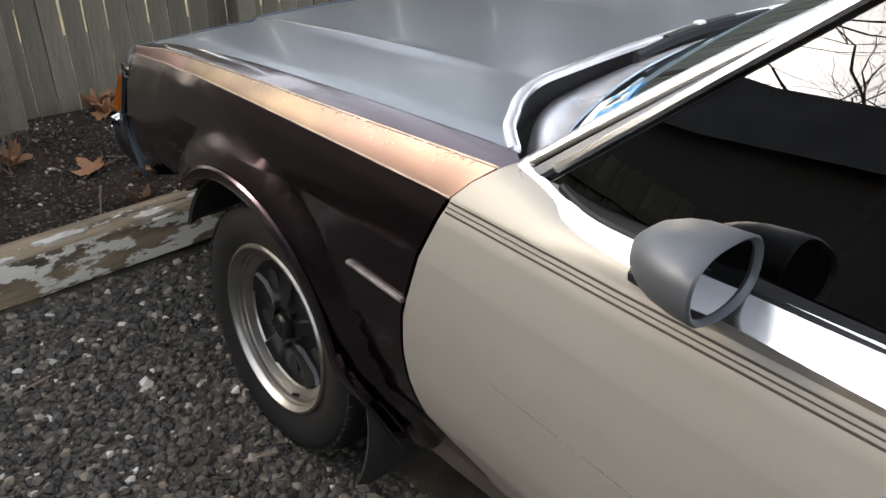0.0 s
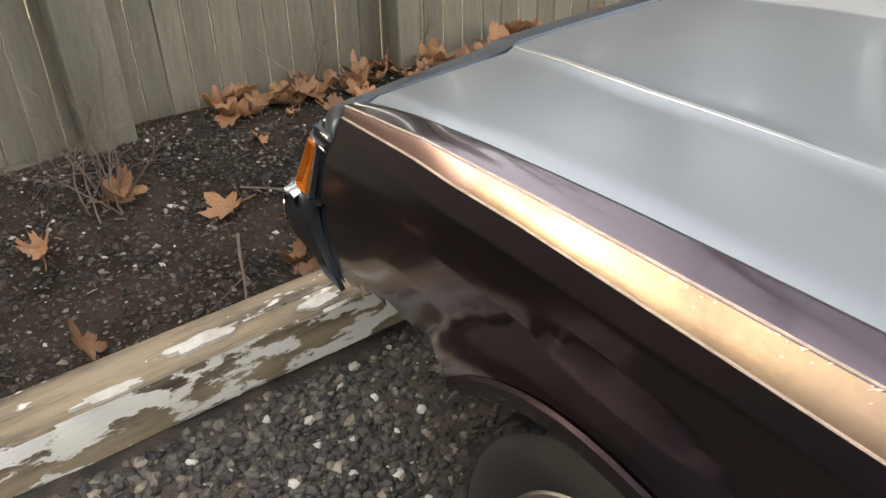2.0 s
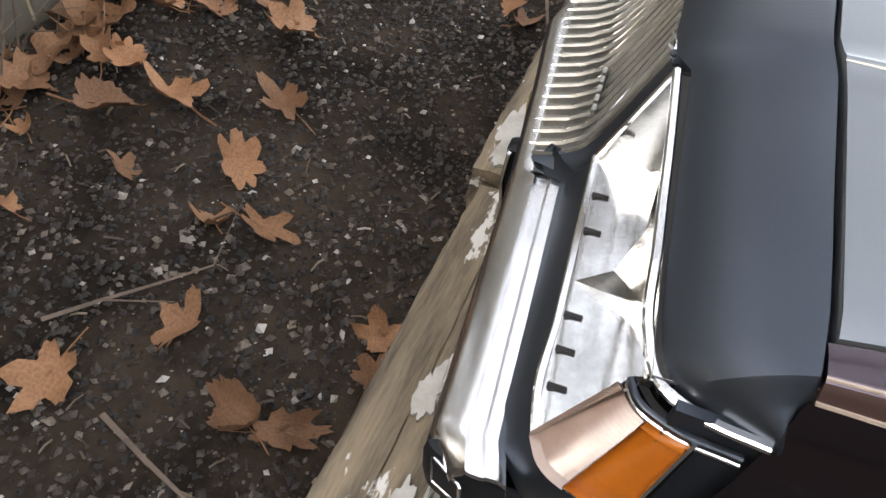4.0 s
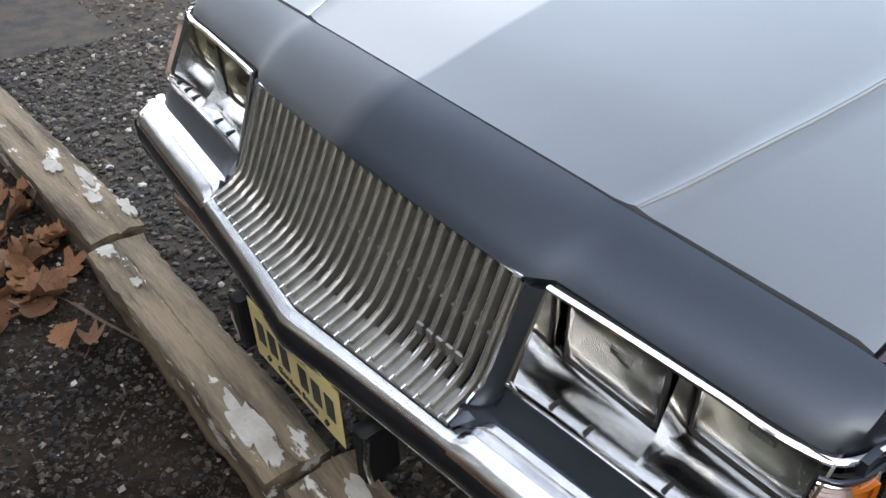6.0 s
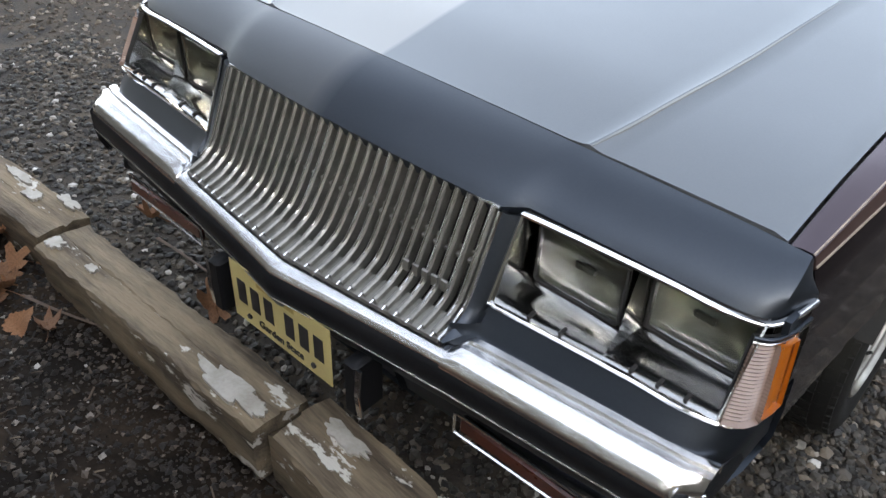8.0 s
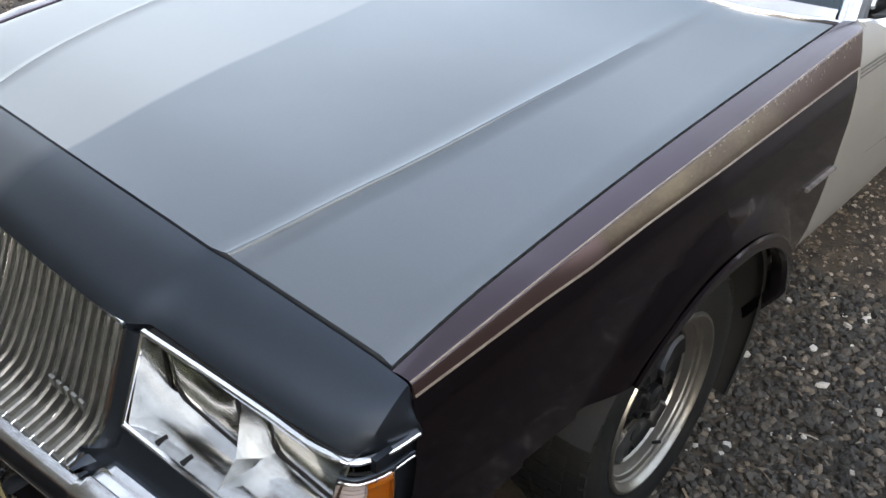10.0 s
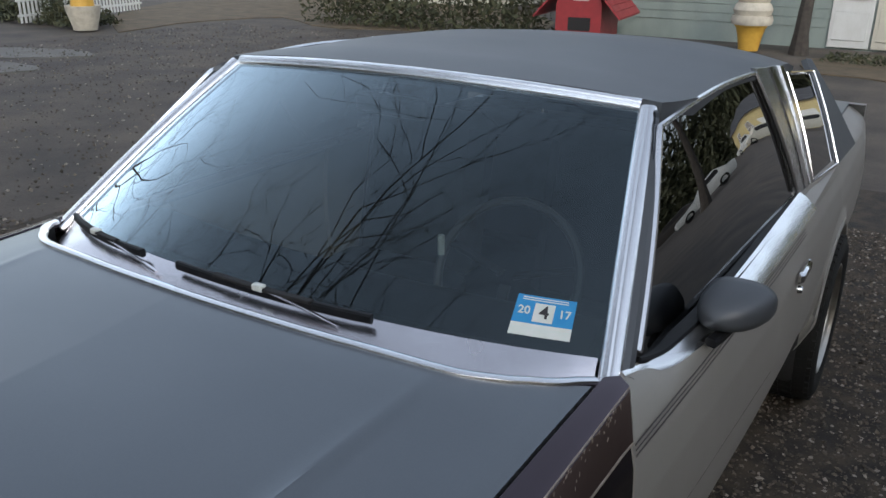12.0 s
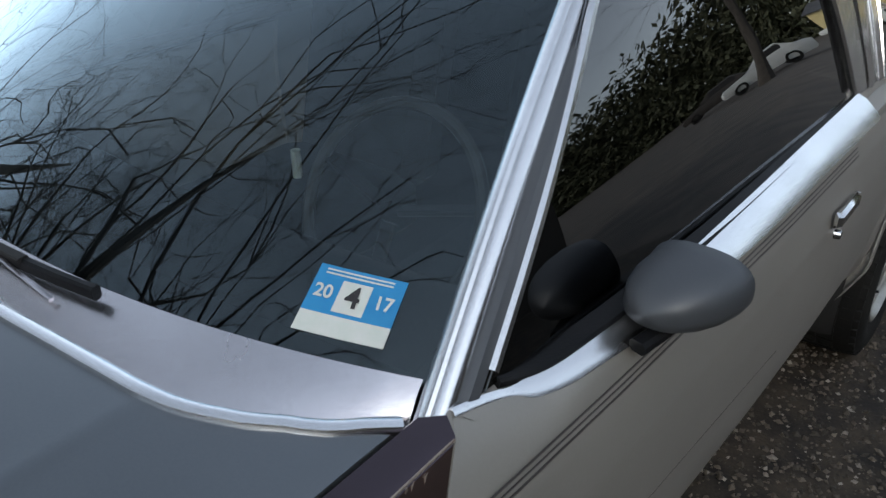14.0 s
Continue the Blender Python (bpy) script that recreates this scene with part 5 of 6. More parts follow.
ICO = np.array(ICO) / 1.902
ICO_F = np.array([(0, 11, 5), (0, 5, 1), (0, 1, 7), (0, 7, 10), (0, 10, 11), (1, 5, 9), (5, 11, 4), (11, 10, 2), (10, 7, 6), (7, 1, 8), (3, 9, 4), (3, 4, 2), (3, 2, 6), (3, 6, 8), (3, 8, 9), (4, 9, 5), (2, 4, 11), (6, 2, 10), (8, 6, 7), (9, 8, 1)])


def pebble_material(name, colours, rough):
    m = bpy.data.materials.new(name)
    m.use_nodes = True
    n, l = m.node_tree.nodes, m.node_tree.links
    geo, ramp, nz, mix, bp = n.new("ShaderNodeNewGeometry"), n.new("ShaderNodeValToRGB"), n.new("ShaderNodeTexNoise"), n.new("ShaderNodeMix"), n.new("ShaderNodeBump")
    while len(ramp.color_ramp.elements) < len(colours):
        ramp.color_ramp.elements.new(0.5)
    for e, (p, c) in zip(ramp.color_ramp.elements, colours):
        e.position, e.color = p, rgb(c)
    mix.data_type, mix.blend_type = "RGBA", "MULTIPLY"
    mix.inputs["Factor"].default_value = 0.8
    nz.inputs["Scale"].default_value = 90
    nz.inputs["Detail"].default_value = 4
    co = n.new("ShaderNodeTexCoord")
    l.new(co.outputs["Object"], nz.inputs["Vector"])
    l.new(geo.outputs["Random Per Island"], ramp.inputs["Fac"])
    l.new(ramp.outputs["Color"], mix.inputs["A"])
    br = n.new("ShaderNodeMapRange")
    br.inputs["To Min"].default_value, br.inputs["To Max"].default_value = 0.5, 1.4
    l.new(nz.outputs["Fac"], br.inputs["Value"])
    l.new(br.outputs["Result"], mix.inputs["B"])
    l.new(mix.outputs["Result"], n["Principled BSDF"].inputs["Base Color"])
    n["Principled BSDF"].inputs["Roughness"].default_value = rough
    bp.inputs["Strength"].default_value = 0.3
    bp.inputs["Distance"].default_value = 0.003
    l.new(nz.outputs["Fac"], bp.inputs["Height"])
    l.new(bp.outputs["Normal"], n["Principled BSDF"].inputs["Normal"])
    return m


STONES = pebble_material("mixed_pebbles", ((0.0, (0.012, 0.010, 0.0085)), (0.40, (0.028, 0.0245, 0.020)), (0.72, (0.060, 0.051, 0.040)), (0.90, (0.115, 0.096, 0.073)), (0.97, (0.20, 0.16, 0.115)), (1.0, (0.60, 0.58, 0.54))), 0.62)
LOT = pebble_material("lot_stones", ((0.0, (0.042, 0.034, 0.026)), (0.5, (0.092, 0.074, 0.055)), (0.85, (0.17, 0.138, 0.102)), (1.0, (0.36, 0.32, 0.27))), 0.8)
CRUMBS = pebble_material("soil_crumbs", ((0.0, (0.007, 0.005, 0.0036)), (0.5, (0.020, 0.0145, 0.0105)), (0.85, (0.060, 0.045, 0.033)), (0.972, (0.16, 0.125, 0.095)), (1.0, (0.46, 0.43, 0.39))), 0.75)


OCTA = np.array([(1, 0, 0), (0, 1, 0), (-1, 0, 0), (0, -1, 0), (0, 0, 1), (0, 0, -1)], float)
OCTA_F = np.array([(0, 1, 4), (1, 2, 4), (2, 3, 4), (3, 0, 4), (1, 0, 5), (2, 1, 5), (3, 2, 5), (0, 3, 5)])


def scatter(name, count, area, sizes, mat, label, shape=(ICO, ICO_F)):
    """Loose stones, half sunk in the ground."""
    x0, x1, y0, y1 = area
    xy = np.c_[rng.uniform(x0, x1, count), rng.uniform(y0, y1, count)]
    n = len(xy)
    size = sizes[0] + (sizes[1] - sizes[0]) * rng.random(n) ** 1.9
    dims = size[:, None] * np.c_[rng.uniform(0.7, 1.25, n), rng.uniform(0.7, 1.2, n), rng.uniform(0.40, 0.85, n)]
    body, faces = shape
    q = len(body)
    v = body[None] * (1 + rng.uniform(-0.24, 0.24, (n, q, 1))) * dims[:, None]
    t, a = rng.uniform(0, 6.28, n), rng.normal(0, 0.35, n)
    ca, sa = np.cos(a)[:, None], np.sin(a)[:, None]
    v[..., 0], v[..., 2] = v[..., 0] * ca - v[..., 2] * sa, v[..., 0] * sa + v[..., 2] * ca
    c, s = np.cos(t)[:, None], np.sin(t)[:, None]
    v[..., 0], v[..., 1] = v[..., 0] * c - v[..., 1] * s, v[..., 0] * s + v[..., 1] * c
    base = np.array([ground_z(*p) for p in xy]) + dims[:, 2] * 0.30
    v += np.c_[xy, base][:, None]
    f = (faces[None] + q * np.arange(n)[:, None, None]).reshape(-1, 3)
    me = bpy.data.meshes.new(name)
    me.from_pydata(v.reshape(-1, 3).tolist(), [], f.tolist())
    me.materials.append(mat)
    return tagged(new(name, me), label, "gravel", kind="stuff")


scatter("loose_gravel", 26000, (0.72, 2.3, -0.05, 2.2), (0.004, 0.018), STONES, "grey and brown loose gravel stones")
scatter("loose_gravel", 12000, (-2.6, 0.85, -0.05, 0.75), (0.003, 0.016), STONES, "grey and brown loose gravel stones")
scatter("loose_gravel", 24000, (0.7, 2.6, 2.2, 6.0), (0.003, 0.013), LOT, "grey and brown loose gravel stones", (OCTA, OCTA_F))
scatter("loose_gravel", 11000, (-4.2, -0.8, 0.5, 3.2), (0.005, 0.018), LOT, "grey and brown loose gravel stones", (OCTA, OCTA_F))
scatter("loose_gravel", 12000, (-12.0, -0.8, 3.0, 13.0), (0.006, 0.020), LOT, "grey and brown loose gravel stones", (OCTA, OCTA_F))
scatter("soil_crumbs", 30000, (-1.9, 1.9, -1.35, -0.19), (0.0025, 0.012), CRUMBS, "dark crumbs and chips on the soil", (OCTA, OCTA_F))

LITTER = pebble_material("straw_and_bark_litter", ((0.0, (0.012, 0.009, 0.007)), (0.55, (0.036, 0.027, 0.020)), (0.82, (0.085, 0.060, 0.040)), (0.96, (0.20, 0.155, 0.105)), (1.0, (0.42, 0.39, 0.34))), 0.8)


def litter(count, area, length):
    """Broken stalks, bark and chips lying flat on the soil."""
    x0, x1, y0, y1 = area
    v, f = [], []
    for k in range(count):
        x, y, a = rng.uniform(x0, x1), rng.uniform(y0, y1), rng.uniform(0, 6.28)
        ln, w = rng.uniform(*length) * rng.uniform(0.4, 1.0), rng.uniform(0.0007, 0.0032)
        tilt, z = rng.normal(0, 0.12), ground_z(x, y) + 0.008
        d, n = np.array((math.cos(a), math.sin(a), tilt)) * ln / 2, np.array((-math.sin(a), math.cos(a), 0)) * w
        c = np.array((x, y, z + abs(tilt) * ln / 2))
        i = len(v)
        bow = np.array((0, 0, rng.uniform(0, 0.15) * ln))
        for q, lift in ((-d, 0), (d * 0.1, 1), (d, 0)):
            for side in (-n, n):
                for t in (0, 0.0022):
                    v.append(tuple(c + q + side * rng.uniform(0.6, 1.2) + bow * lift + np.array((0, 0, t))))
        for j in (0, 4):
            f += [(i + j, i + j + 2, i + j + 6, i + j + 4), (i + j + 1, i + j + 5, i + j + 7, i + j + 3), (i + j, i + j + 4, i + j + 5, i + j + 1), (i + j + 2, i + j + 3, i + j + 7, i + j + 6)]
    me = bpy.data.meshes.new("litter")
    me.from_pydata(v, [], f)
    me.materials.append(LITTER)
    return tagged(new("litter", me), "dry stalks and bark chips strewn on dark soil", "litter", kind="stuff")


litter(1100, (-1.6, 1.9, -1.33, -0.25), (0.008, 0.045))
litter(260, (0.75, 2.0, 0.0, 2.4), (0.02, 0.09))

# ---- timbers laid as a wheel stop ----
def peeling(name, share):
    m = material(name, (0.31, 0.238, 0.152), 0.8, 0, (0.045, 0.034, 0.024), 6, 60, 0.9, 0.8, bump_scale=55, stretch=(0.35, 3, 3))
    n, l = m.node_tree.nodes, m.node_tree.links
    b = n["Principled BSDF"]
    old = b.inputs["Base Color"].links[0].from_socket
    co, mp, nz, st, mix = n.new("ShaderNodeTexCoord"), n.new("ShaderNodeMapping"), n.new("ShaderNodeTexNoise"), n.new("ShaderNodeMapRange"), n.new("ShaderNodeMix")
    mp.inputs["Scale"].default_value = (1.0, 2.6, 2.6)
    nz.inputs["Scale"].default_value, nz.inputs["Detail"].default_value, nz.inputs["Roughness"].default_value = 5.0, 8, 0.65
    st.inputs["From Min"].default_value, st.inputs["From Max"].default_value = share, share + 0.025
    mix.data_type = "RGBA"
    mix.inputs["B"].default_value = (0.62, 0.59, 0.53, 1)
    l.new(co.outputs["Object"], mp.inputs["Vector"])
    l.new(mp.outputs["Vector"], nz.inputs["Vector"])
    l.new(nz.outputs["Fac"], st.inputs["Value"])
    l.new(st.outputs["Result"], mix.inputs["Factor"])
    l.new(old, mix.inputs["A"])
    l.new(mix.outputs["Result"], b.inputs["Base Color"])
    return m


TOPWOOD, SIDEWOOD = peeling("weathered_timber_top", 0.59), peeling("peeling_white_timber", 0.485)


FLAKE = material("cracked_white_paint", (0.60, 0.57, 0.51), 0.75, 0, (0.40, 0.36, 0.30), 20, 120, 0.8, 0.5)


def timber(x0, x1, y, z, w, h, turn, label, seed, patches=(), tip=0.0):
    """A squared log with worn edges, split ends and flaking paint; the face towards the car keeps more paint."""
    n = 110
    prof = [(-0.46, -0.5), (0.46, -0.5), (0.49, -0.40), (0.495, 0.0), (0.495, 0.44), (0.475, 0.495), (0.22, 0.505), (0.03, 0.508), (0.01, 0.485), (-0.01, 0.508), (-0.22, 0.505), (-0.47, 0.495), (-0.495, 0.45), (-0.5, 0.0), (-0.49, -0.42)]
    v = []
    for i in range(n):
        u = i / (n - 1)
        x = x0 + (x1 - x0) * u
        for k, (a, b) in enumerate(prof):
            d = noise.noise((x * 5, k * 1.7 + seed, seed)) * 0.008 + noise.noise((x * 26, k * 2.9, seed)) * 0.005
            end = 0.03 * noise.noise((k * 2.1, seed, 1.0)) if i in (0, n - 1) else 0
            v.append((x - (x0 + x1) / 2 + end, a * w + d, b * h + d * 0.7))
    f = grid_faces(n, len(prof), False, True) + [tuple(range(len(prof))), tuple((n - 1) * len(prof) + k for k in range(len(prof)))]
    me = bpy.data.meshes.new("timber")
    me.from_pydata(v, [], f)
    bm = bmesh.new()
    bm.from_mesh(me)
    bmesh.ops.recalc_face_normals(bm, faces=bm.faces)
    bm.to_mesh(me)
    bm.free()
    me.shade_smooth()
    me.set_sharp_from_angle(angle=radians(24))
    me.materials.append(TOPWOOD)
    me.materials.append(SIDEWOOD)
    for p in me.polygons:
        p.material_index = 1 if p.normal.y > 0.75 else 0
    ob = new("timber", me)
    ob.matrix_basis = pose((x0 + x1) / 2, y, z, 0, tip, turn)
    r = random.Random(seed)
    for px, py, ln, wd in patches:
        m = 40
        edge = []
        for k in range(m):
            a = 2 * math.pi * k / m
            q = 1 + 0.55 * noise.noise((math.cos(a) * 2.0 + seed, math.sin(a) * 2.0, px * 9)) + 0.25 * noise.noise((math.cos(a) * 6 + seed, math.sin(a) * 6, px * 9)) + r.uniform(-0.05, 0.05)
            edge.append((px + ln * q * math.cos(a), py + wd * q * math.sin(a)))
        lift = 0.5 * h + 0.0095
        v = [(a - (x0 + x1) / 2, b - y, lift + 0.002 * noise.noise((a * 30, b * 30, 0))) for a, b in edge] + [(px - (x0 + x1) / 2, py - y, lift + 0.001)]
        v += [(a, b, c - 0.012) for a, b, c in v[:m]]
        f = [(k, (k + 1) % m, m) for k in range(m)] + [(k, (k + 1) % m, m + 1 + (k + 1) % m, m + 1 + k) for k in range(m)]
        finish("paint_patch", v, f, FLAKE, ob, "thick remnant of cracked white paint", 30)
    return tagged(ob, label, "timber", "wheel stop timbers")


timber(-0.938, 0.028, -0.148, 0.134, 0.150, 0.150, -0.6, "weathered timber wheel stop with flaking white paint", 1, ((-0.11, -0.175, 0.115, 0.030), (-0.02, -0.175, 0.03, 0.018), (-0.90, -0.18, 0.03, 0.02), (-0.72, -0.17, 0.02, 0.012)), -3.0)
timber(0.045, 2.45, -0.172, 0.100, 0.165, 0.150, -2.5, "long timber wheel stop peeling white on its side", 5, ((0.155, -0.140, 0.055, 0.020), (0.42, -0.10, 0.04, 0.012), (0.52, -0.155, 0.05, 0.018), (0.72, -0.12, 0.06, 0.015), (1.02, -0.16, 0.09, 0.02), (1.25, -0.11, 0.07, 0.014)), 2.2)
timber(-2.9, -0.978, -0.170, 0.106, 0.150, 0.150, 3.0, "greyed timber wheel stop with paint remnants", 9, ((-1.06, -0.10, 0.05, 0.016), (-1.17, -0.15, 0.04, 0.02), (-1.30, -0.12, 0.06, 0.014), (-1.42, -0.17, 0.05, 0.02)))

# ---- fallen leaves ----
LEAF = material("dry_leaf", (0.34, 0.165, 0.075), 0.7, 0, (0.18, 0.085, 0.040), 14, 120, 0.8, 0.4, random_tint=0.35)


def leaf_mesh(k, seed):
    r = random.Random(seed)
    pts = []
    lobes = (5, 7, 5, 3)[k % 4]
    for i in range(48):
        a = 2 * math.pi * i / 48
        lobe = abs(math.cos(lobes * a / 2 + 0.25 * math.sin(2 * a + seed))) ** 1.2
        rad = ((0.55, 0.66, 0.48, 0.72)[k % 4] + (0.45, 0.34, 0.52, 0.28)[k % 4] * lobe) * (1.0 - 0.28 * abs(math.sin(a / 2)) ** 3) * r.uniform(0.86, 1.08)
        pts.append((rad * math.cos(a), rad * math.sin(a) * 0.85))
    v, cx, cy = [], r.uniform(0.2, 0.6), r.uniform(-0.5, 0.5)
    for ring_r in (1.0, 0.72, 0.42, 0.12):
        for x, y in pts:
            x, y = x * ring_r, y * ring_r
            v.append((x, y, 0.16 + 0.55 * cx * (x * x) + cy * x * y * 0.8 + 0.42 * y * y - 0.05 * abs(y) + 0.05 * math.sin(5 * x + seed)))
    v.append((0, 0, 0.15))
    f = grid_faces(4, 48, False, True) + [(3 * 48 + i, 3 * 48 + (i + 1) % 48, 192) for i in range(48)]
    low = len(v)
    v += [(x, y, z - 0.012) for x, y, z in v]
    f += [tuple(i + low for i in reversed(q)) for q in f] + [(i, (i + 1) % 48, low + (i + 1) % 48, low + i) for i in range(48)]
    return v, f


LEAVES = []
for k in range(6):
    ob = finish("leaf", *leaf_mesh(k, k + 3), LEAF, None, "", 60)
    st = sweep([(-0.15, 0, 0.15), (-0.7, 0.03, 0.06), (-1.2, 0.12, 0.05)], ring(0.02, 5))
    finish("leaf_stalk", *st, LEAF, ob)
    tagged(ob, "dry brown curled leaf lying on dark soil", "leaf", "fallen leaves")
    LEAVES.append(ob)
rl = random.Random(11)
SPOTS = [(0.03, -0.91), (0.12, -0.71), (0.25, -0.587), (0.63, -0.40), (0.37, -0.27), (-0.37, -0.97), (0.53, -0.585), (0.46, -0.24), (0.25, -0.90), (-1.21, -0.29), (-1.0, -0.33), (-0.98, -0.41), (-0.09, -0.70), (0.34, -1.2), (0.14, -1.24), (0.95, -0.96), (0.69, -0.73), (0.62, -0.36), (1.24, -0.39)]
SPOTS += [(rl.uniform(-0.95, 0.48), None) for _ in range(64)] + [(rl.uniform(-2.2, -0.9), None) for _ in range(14)]
SPOTS += [(rl.uniform(-1.6, 1.7), rl.uniform(-1.1, -0.60)) for _ in range(14)] + [(rl.gauss(-1.2, 0.2), rl.gauss(-0.38, 0.09)) for _ in range(40)] + [(-1.0, 0.15), (-0.55, 0.06), (-1.6, 0.5), (-1.15, -0.42), (-1.26, -0.52), (-1.36, -0.38)]
for k, (x, y) in enumerate(SPOTS):
    if y is None:
        y = fence_y(x) + 0.06 + abs(rl.gauss(0, 0.13))
    size = rl.uniform(0.046, 0.094)
    m = pose(x, y, ground_z(x, y) + rl.uniform(0.0, 0.02) * (k > 18), rl.uniform(-30, 30), rl.uniform(-30, 30), rl.uniform(0, 360)) @ Matrix.Scale(size, 4) @ Matrix.Diagonal((1, rl.uniform(0.55, 1.0), rl.uniform(1.2, 3.0), 1))
    if k < 6:
        LEAVES[k].matrix_basis = m
    else:
        ob = copy_thing(LEAVES[k % 6], pose(0, 0, 0))
        ob.matrix_basis = m

# ---- twigs and the bare shrub ----
TWIG = material("grey_brown_twig", (0.17, 0.12, 0.085), 0.8, 0, (0.09, 0.065, 0.05), 20, 120, 0.8, 0.4)
BARK = material("grey_bark", (0.075, 0.062, 0.050), 0.9, 0, (0.04, 0.033, 0.028), 6, 60, 0.8, 0.8)


def limb(pile, start, way, length, radius, depth, r, bend, twigs, sides=5):
    """One crooked limb and those that grow from it."""
    n = 6 if depth > 1 else 3 if depth else 1
    pts, rad = [Vector(start)], [radius]
    d = Vector(way).normalized()
    for i in range(n):
        d = (d + Vector((r.gauss(0, bend), r.gauss(0, bend), r.gauss(0.03, bend)))).normalized()
        pts.append(pts[-1] + d * length / n)
        rad.append(radius * (1 - 0.62 * (i + 1) / n))
    v = []
    for p, q in zip(pts, rad):
        side = d.orthogonal().normalized()
        up = d.cross(side)
        v += [p + side * q * math.cos(6.283 * k / sides) + up * q * math.sin(6.283 * k / sides) for k in range(sides)]
    pile.add([tuple(p) for p in v], grid_faces(n + 1, sides, False, True))
    if depth:
        for i in range(twigs):
            k = r.uniform(0.25, 1.0) if i else 1.0
            at = min(n, max(1, round(k * n)))
            spin = r.uniform(0, 6.283)
            side = d.orthogonal().normalized()
            out = side * math.cos(spin) + d.cross(side) * math.sin(spin)
            limb(pile, pts[at], d * r.uniform(0.5, 0.9) + out * r.uniform(0.5, 0.9) + Vector((0, 0, 0.12)), length * r.uniform(0.5, 0.78) * (0.78 if twigs > 3 else 1), rad[at] * r.uniform(0.55, 0.85), depth - 1, r, bend, twigs, max(3, sides - 1))


def tree(seed, height, label, lean=(0, 0), limbs=9, deep=4, thin=1.0, twigs=3):
    r = random.Random(seed)
    t = tagged(new("tree"), label, "tree", "bare trees")
    trunk = Pile()
    n, pts = 9, []
    p, d = Vector((0, 0, -0.1)), Vector((r.uniform(-0.1, 0.1) + lean[0], r.uniform(-0.1, 0.1) + lean[1], 1)).normalized()
    for i in range(n + 1):
        pts.append((p.copy(), height * 0.022 * (1.25 if i == 0 else 1 - 0.103 * i)))
        d = (d + Vector((r.gauss(0, 0.06), r.gauss(0, 0.06), 0.04))).normalized()
        p = p + d * height * 0.55 / n
    v = []
    for q, w in pts:
        v += [(q.x + w * math.cos(a) * (1 + 0.1 * math.sin(3 * a)), q.y + w * math.sin(a), q.z) for a in np.linspace(0, 6.283, 10)[:-1]]
    trunk.add(v, grid_faces(n + 1, 9, False, True)).make("trunk", BARK, t)
    crown = Pile()
    for i in range(limbs):
        k = r.randint(6 if lean[1] > 0.3 else 3, n)
        a = r.uniform(0, 6.283)
        up = 1.6 if k == n else 0.75
        limb(crown, pts[k][0], (math.cos(a), math.sin(a), up), height * r.uniform(0.26, 0.40), pts[k][1] * r.uniform(0.4, 0.62) * thin, deep, r, 0.16 if twigs < 4 else 0.27, twigs)
    me = bpy.data.meshes.new("crown")
    me.from_pydata(crown.v, [], crown.f)
    me.materials.append(BARK)
    me.shade_smooth()
    c = new("crown", me)
    c.parent = t
    return t


t1 = tree(3, 14.0, "tall bare deciduous tree with fine twigs")
t1.matrix_basis = pose(-2.4, -2.35, 0.1)
t2 = tree(8, 12.0, "bare deciduous tree with crooked limbs")
t2.matrix_basis = pose(-5.3, -2.9, 0.1, 0, 0, 40)
t3 = tree(14, 13.0, "bare deciduous tree with spreading limbs")
t3.matrix_basis = pose(0.2, -4.2, 0.1, 0, 0, 80)
for k, (x, y, a, s) in enumerate(((-9.5, -5.5, 200, 1.1), (-4.4, -6.8, 130, 1.2), (4.4, -6.0, 20, 1.0), (8.0, -4.0, 100, 1.1), (-13, -2.5, 10, 1.0), (12.5, 2, 70, 1.2), (14.5, 9, 160, 1.1), (11, -2, 250, 1.0), (-22, 9, 30, 1.2), (-18, 24, 75, 1.1), (-9.5, 27, 200, 1.2), (3.5, 27, 40, 1.1), (12, 26, 300, 1.2), (20, 18, 20, 1.2), (-28, 2, 140, 1.3), (-26, 16, 260, 1.1), (17, -6, 90, 1.3), (-18, -8, 20, 1.3), (9.5, -9, 35, 1.2))):
    copy_thing((t1, t2, t3)[k % 3], pose(x, y, 0, 0, 0, a) @ Matrix.Scale(s, 4))


copy_thing(t2, pose(-1.05, 14.93, 0, 0, 0, 15) @ Matrix.Scale(0.48, 4))
t4 = tree(21, 13.0, "leaning bare tree whose limbs reach over the lot", (0.03, 0.74), 15, 5, 0.40, 5)
t4.matrix_basis = pose(-2.7, -2.75, 0.1)
t5 = tree(33, 14.0, "leaning bare tree whose limbs reach over the lot", (0.04, 0.05), 15, 5, 0.34, 5)
t5.matrix_basis = pose(-8.4, 0.5, 0.0)
copy_thing(t5, pose(-7.6, -2.9, 0, 0, 0, 220))
copy_thing(t5, pose(-5.6, -1.9, 0, 0, 0, 300) @ Matrix.Scale(0.9, 4))


def shrub(x, y, seed, height, count):
    r = random.Random(seed)
    ob = tagged(new("shrub"), "leafless shrub of thin grey-brown stems", "shrub", "bare shrubs")
    ob.matrix_basis = pose(x, y, ground_z(x, y))
    for k in range(count):
        a = r.uniform(0, 6.283)
        p = Pile()
        limb(p, (r.uniform(-0.06, 0.06), r.uniform(-0.06, 0.06), -0.02), (0.5 * math.cos(a), 0.5 * math.sin(a), 1), height * r.uniform(0.5, 1.0), 0.0042, 2, r, 0.12, 3, 4)
        p.make("stem", TWIG, ob)
    return ob


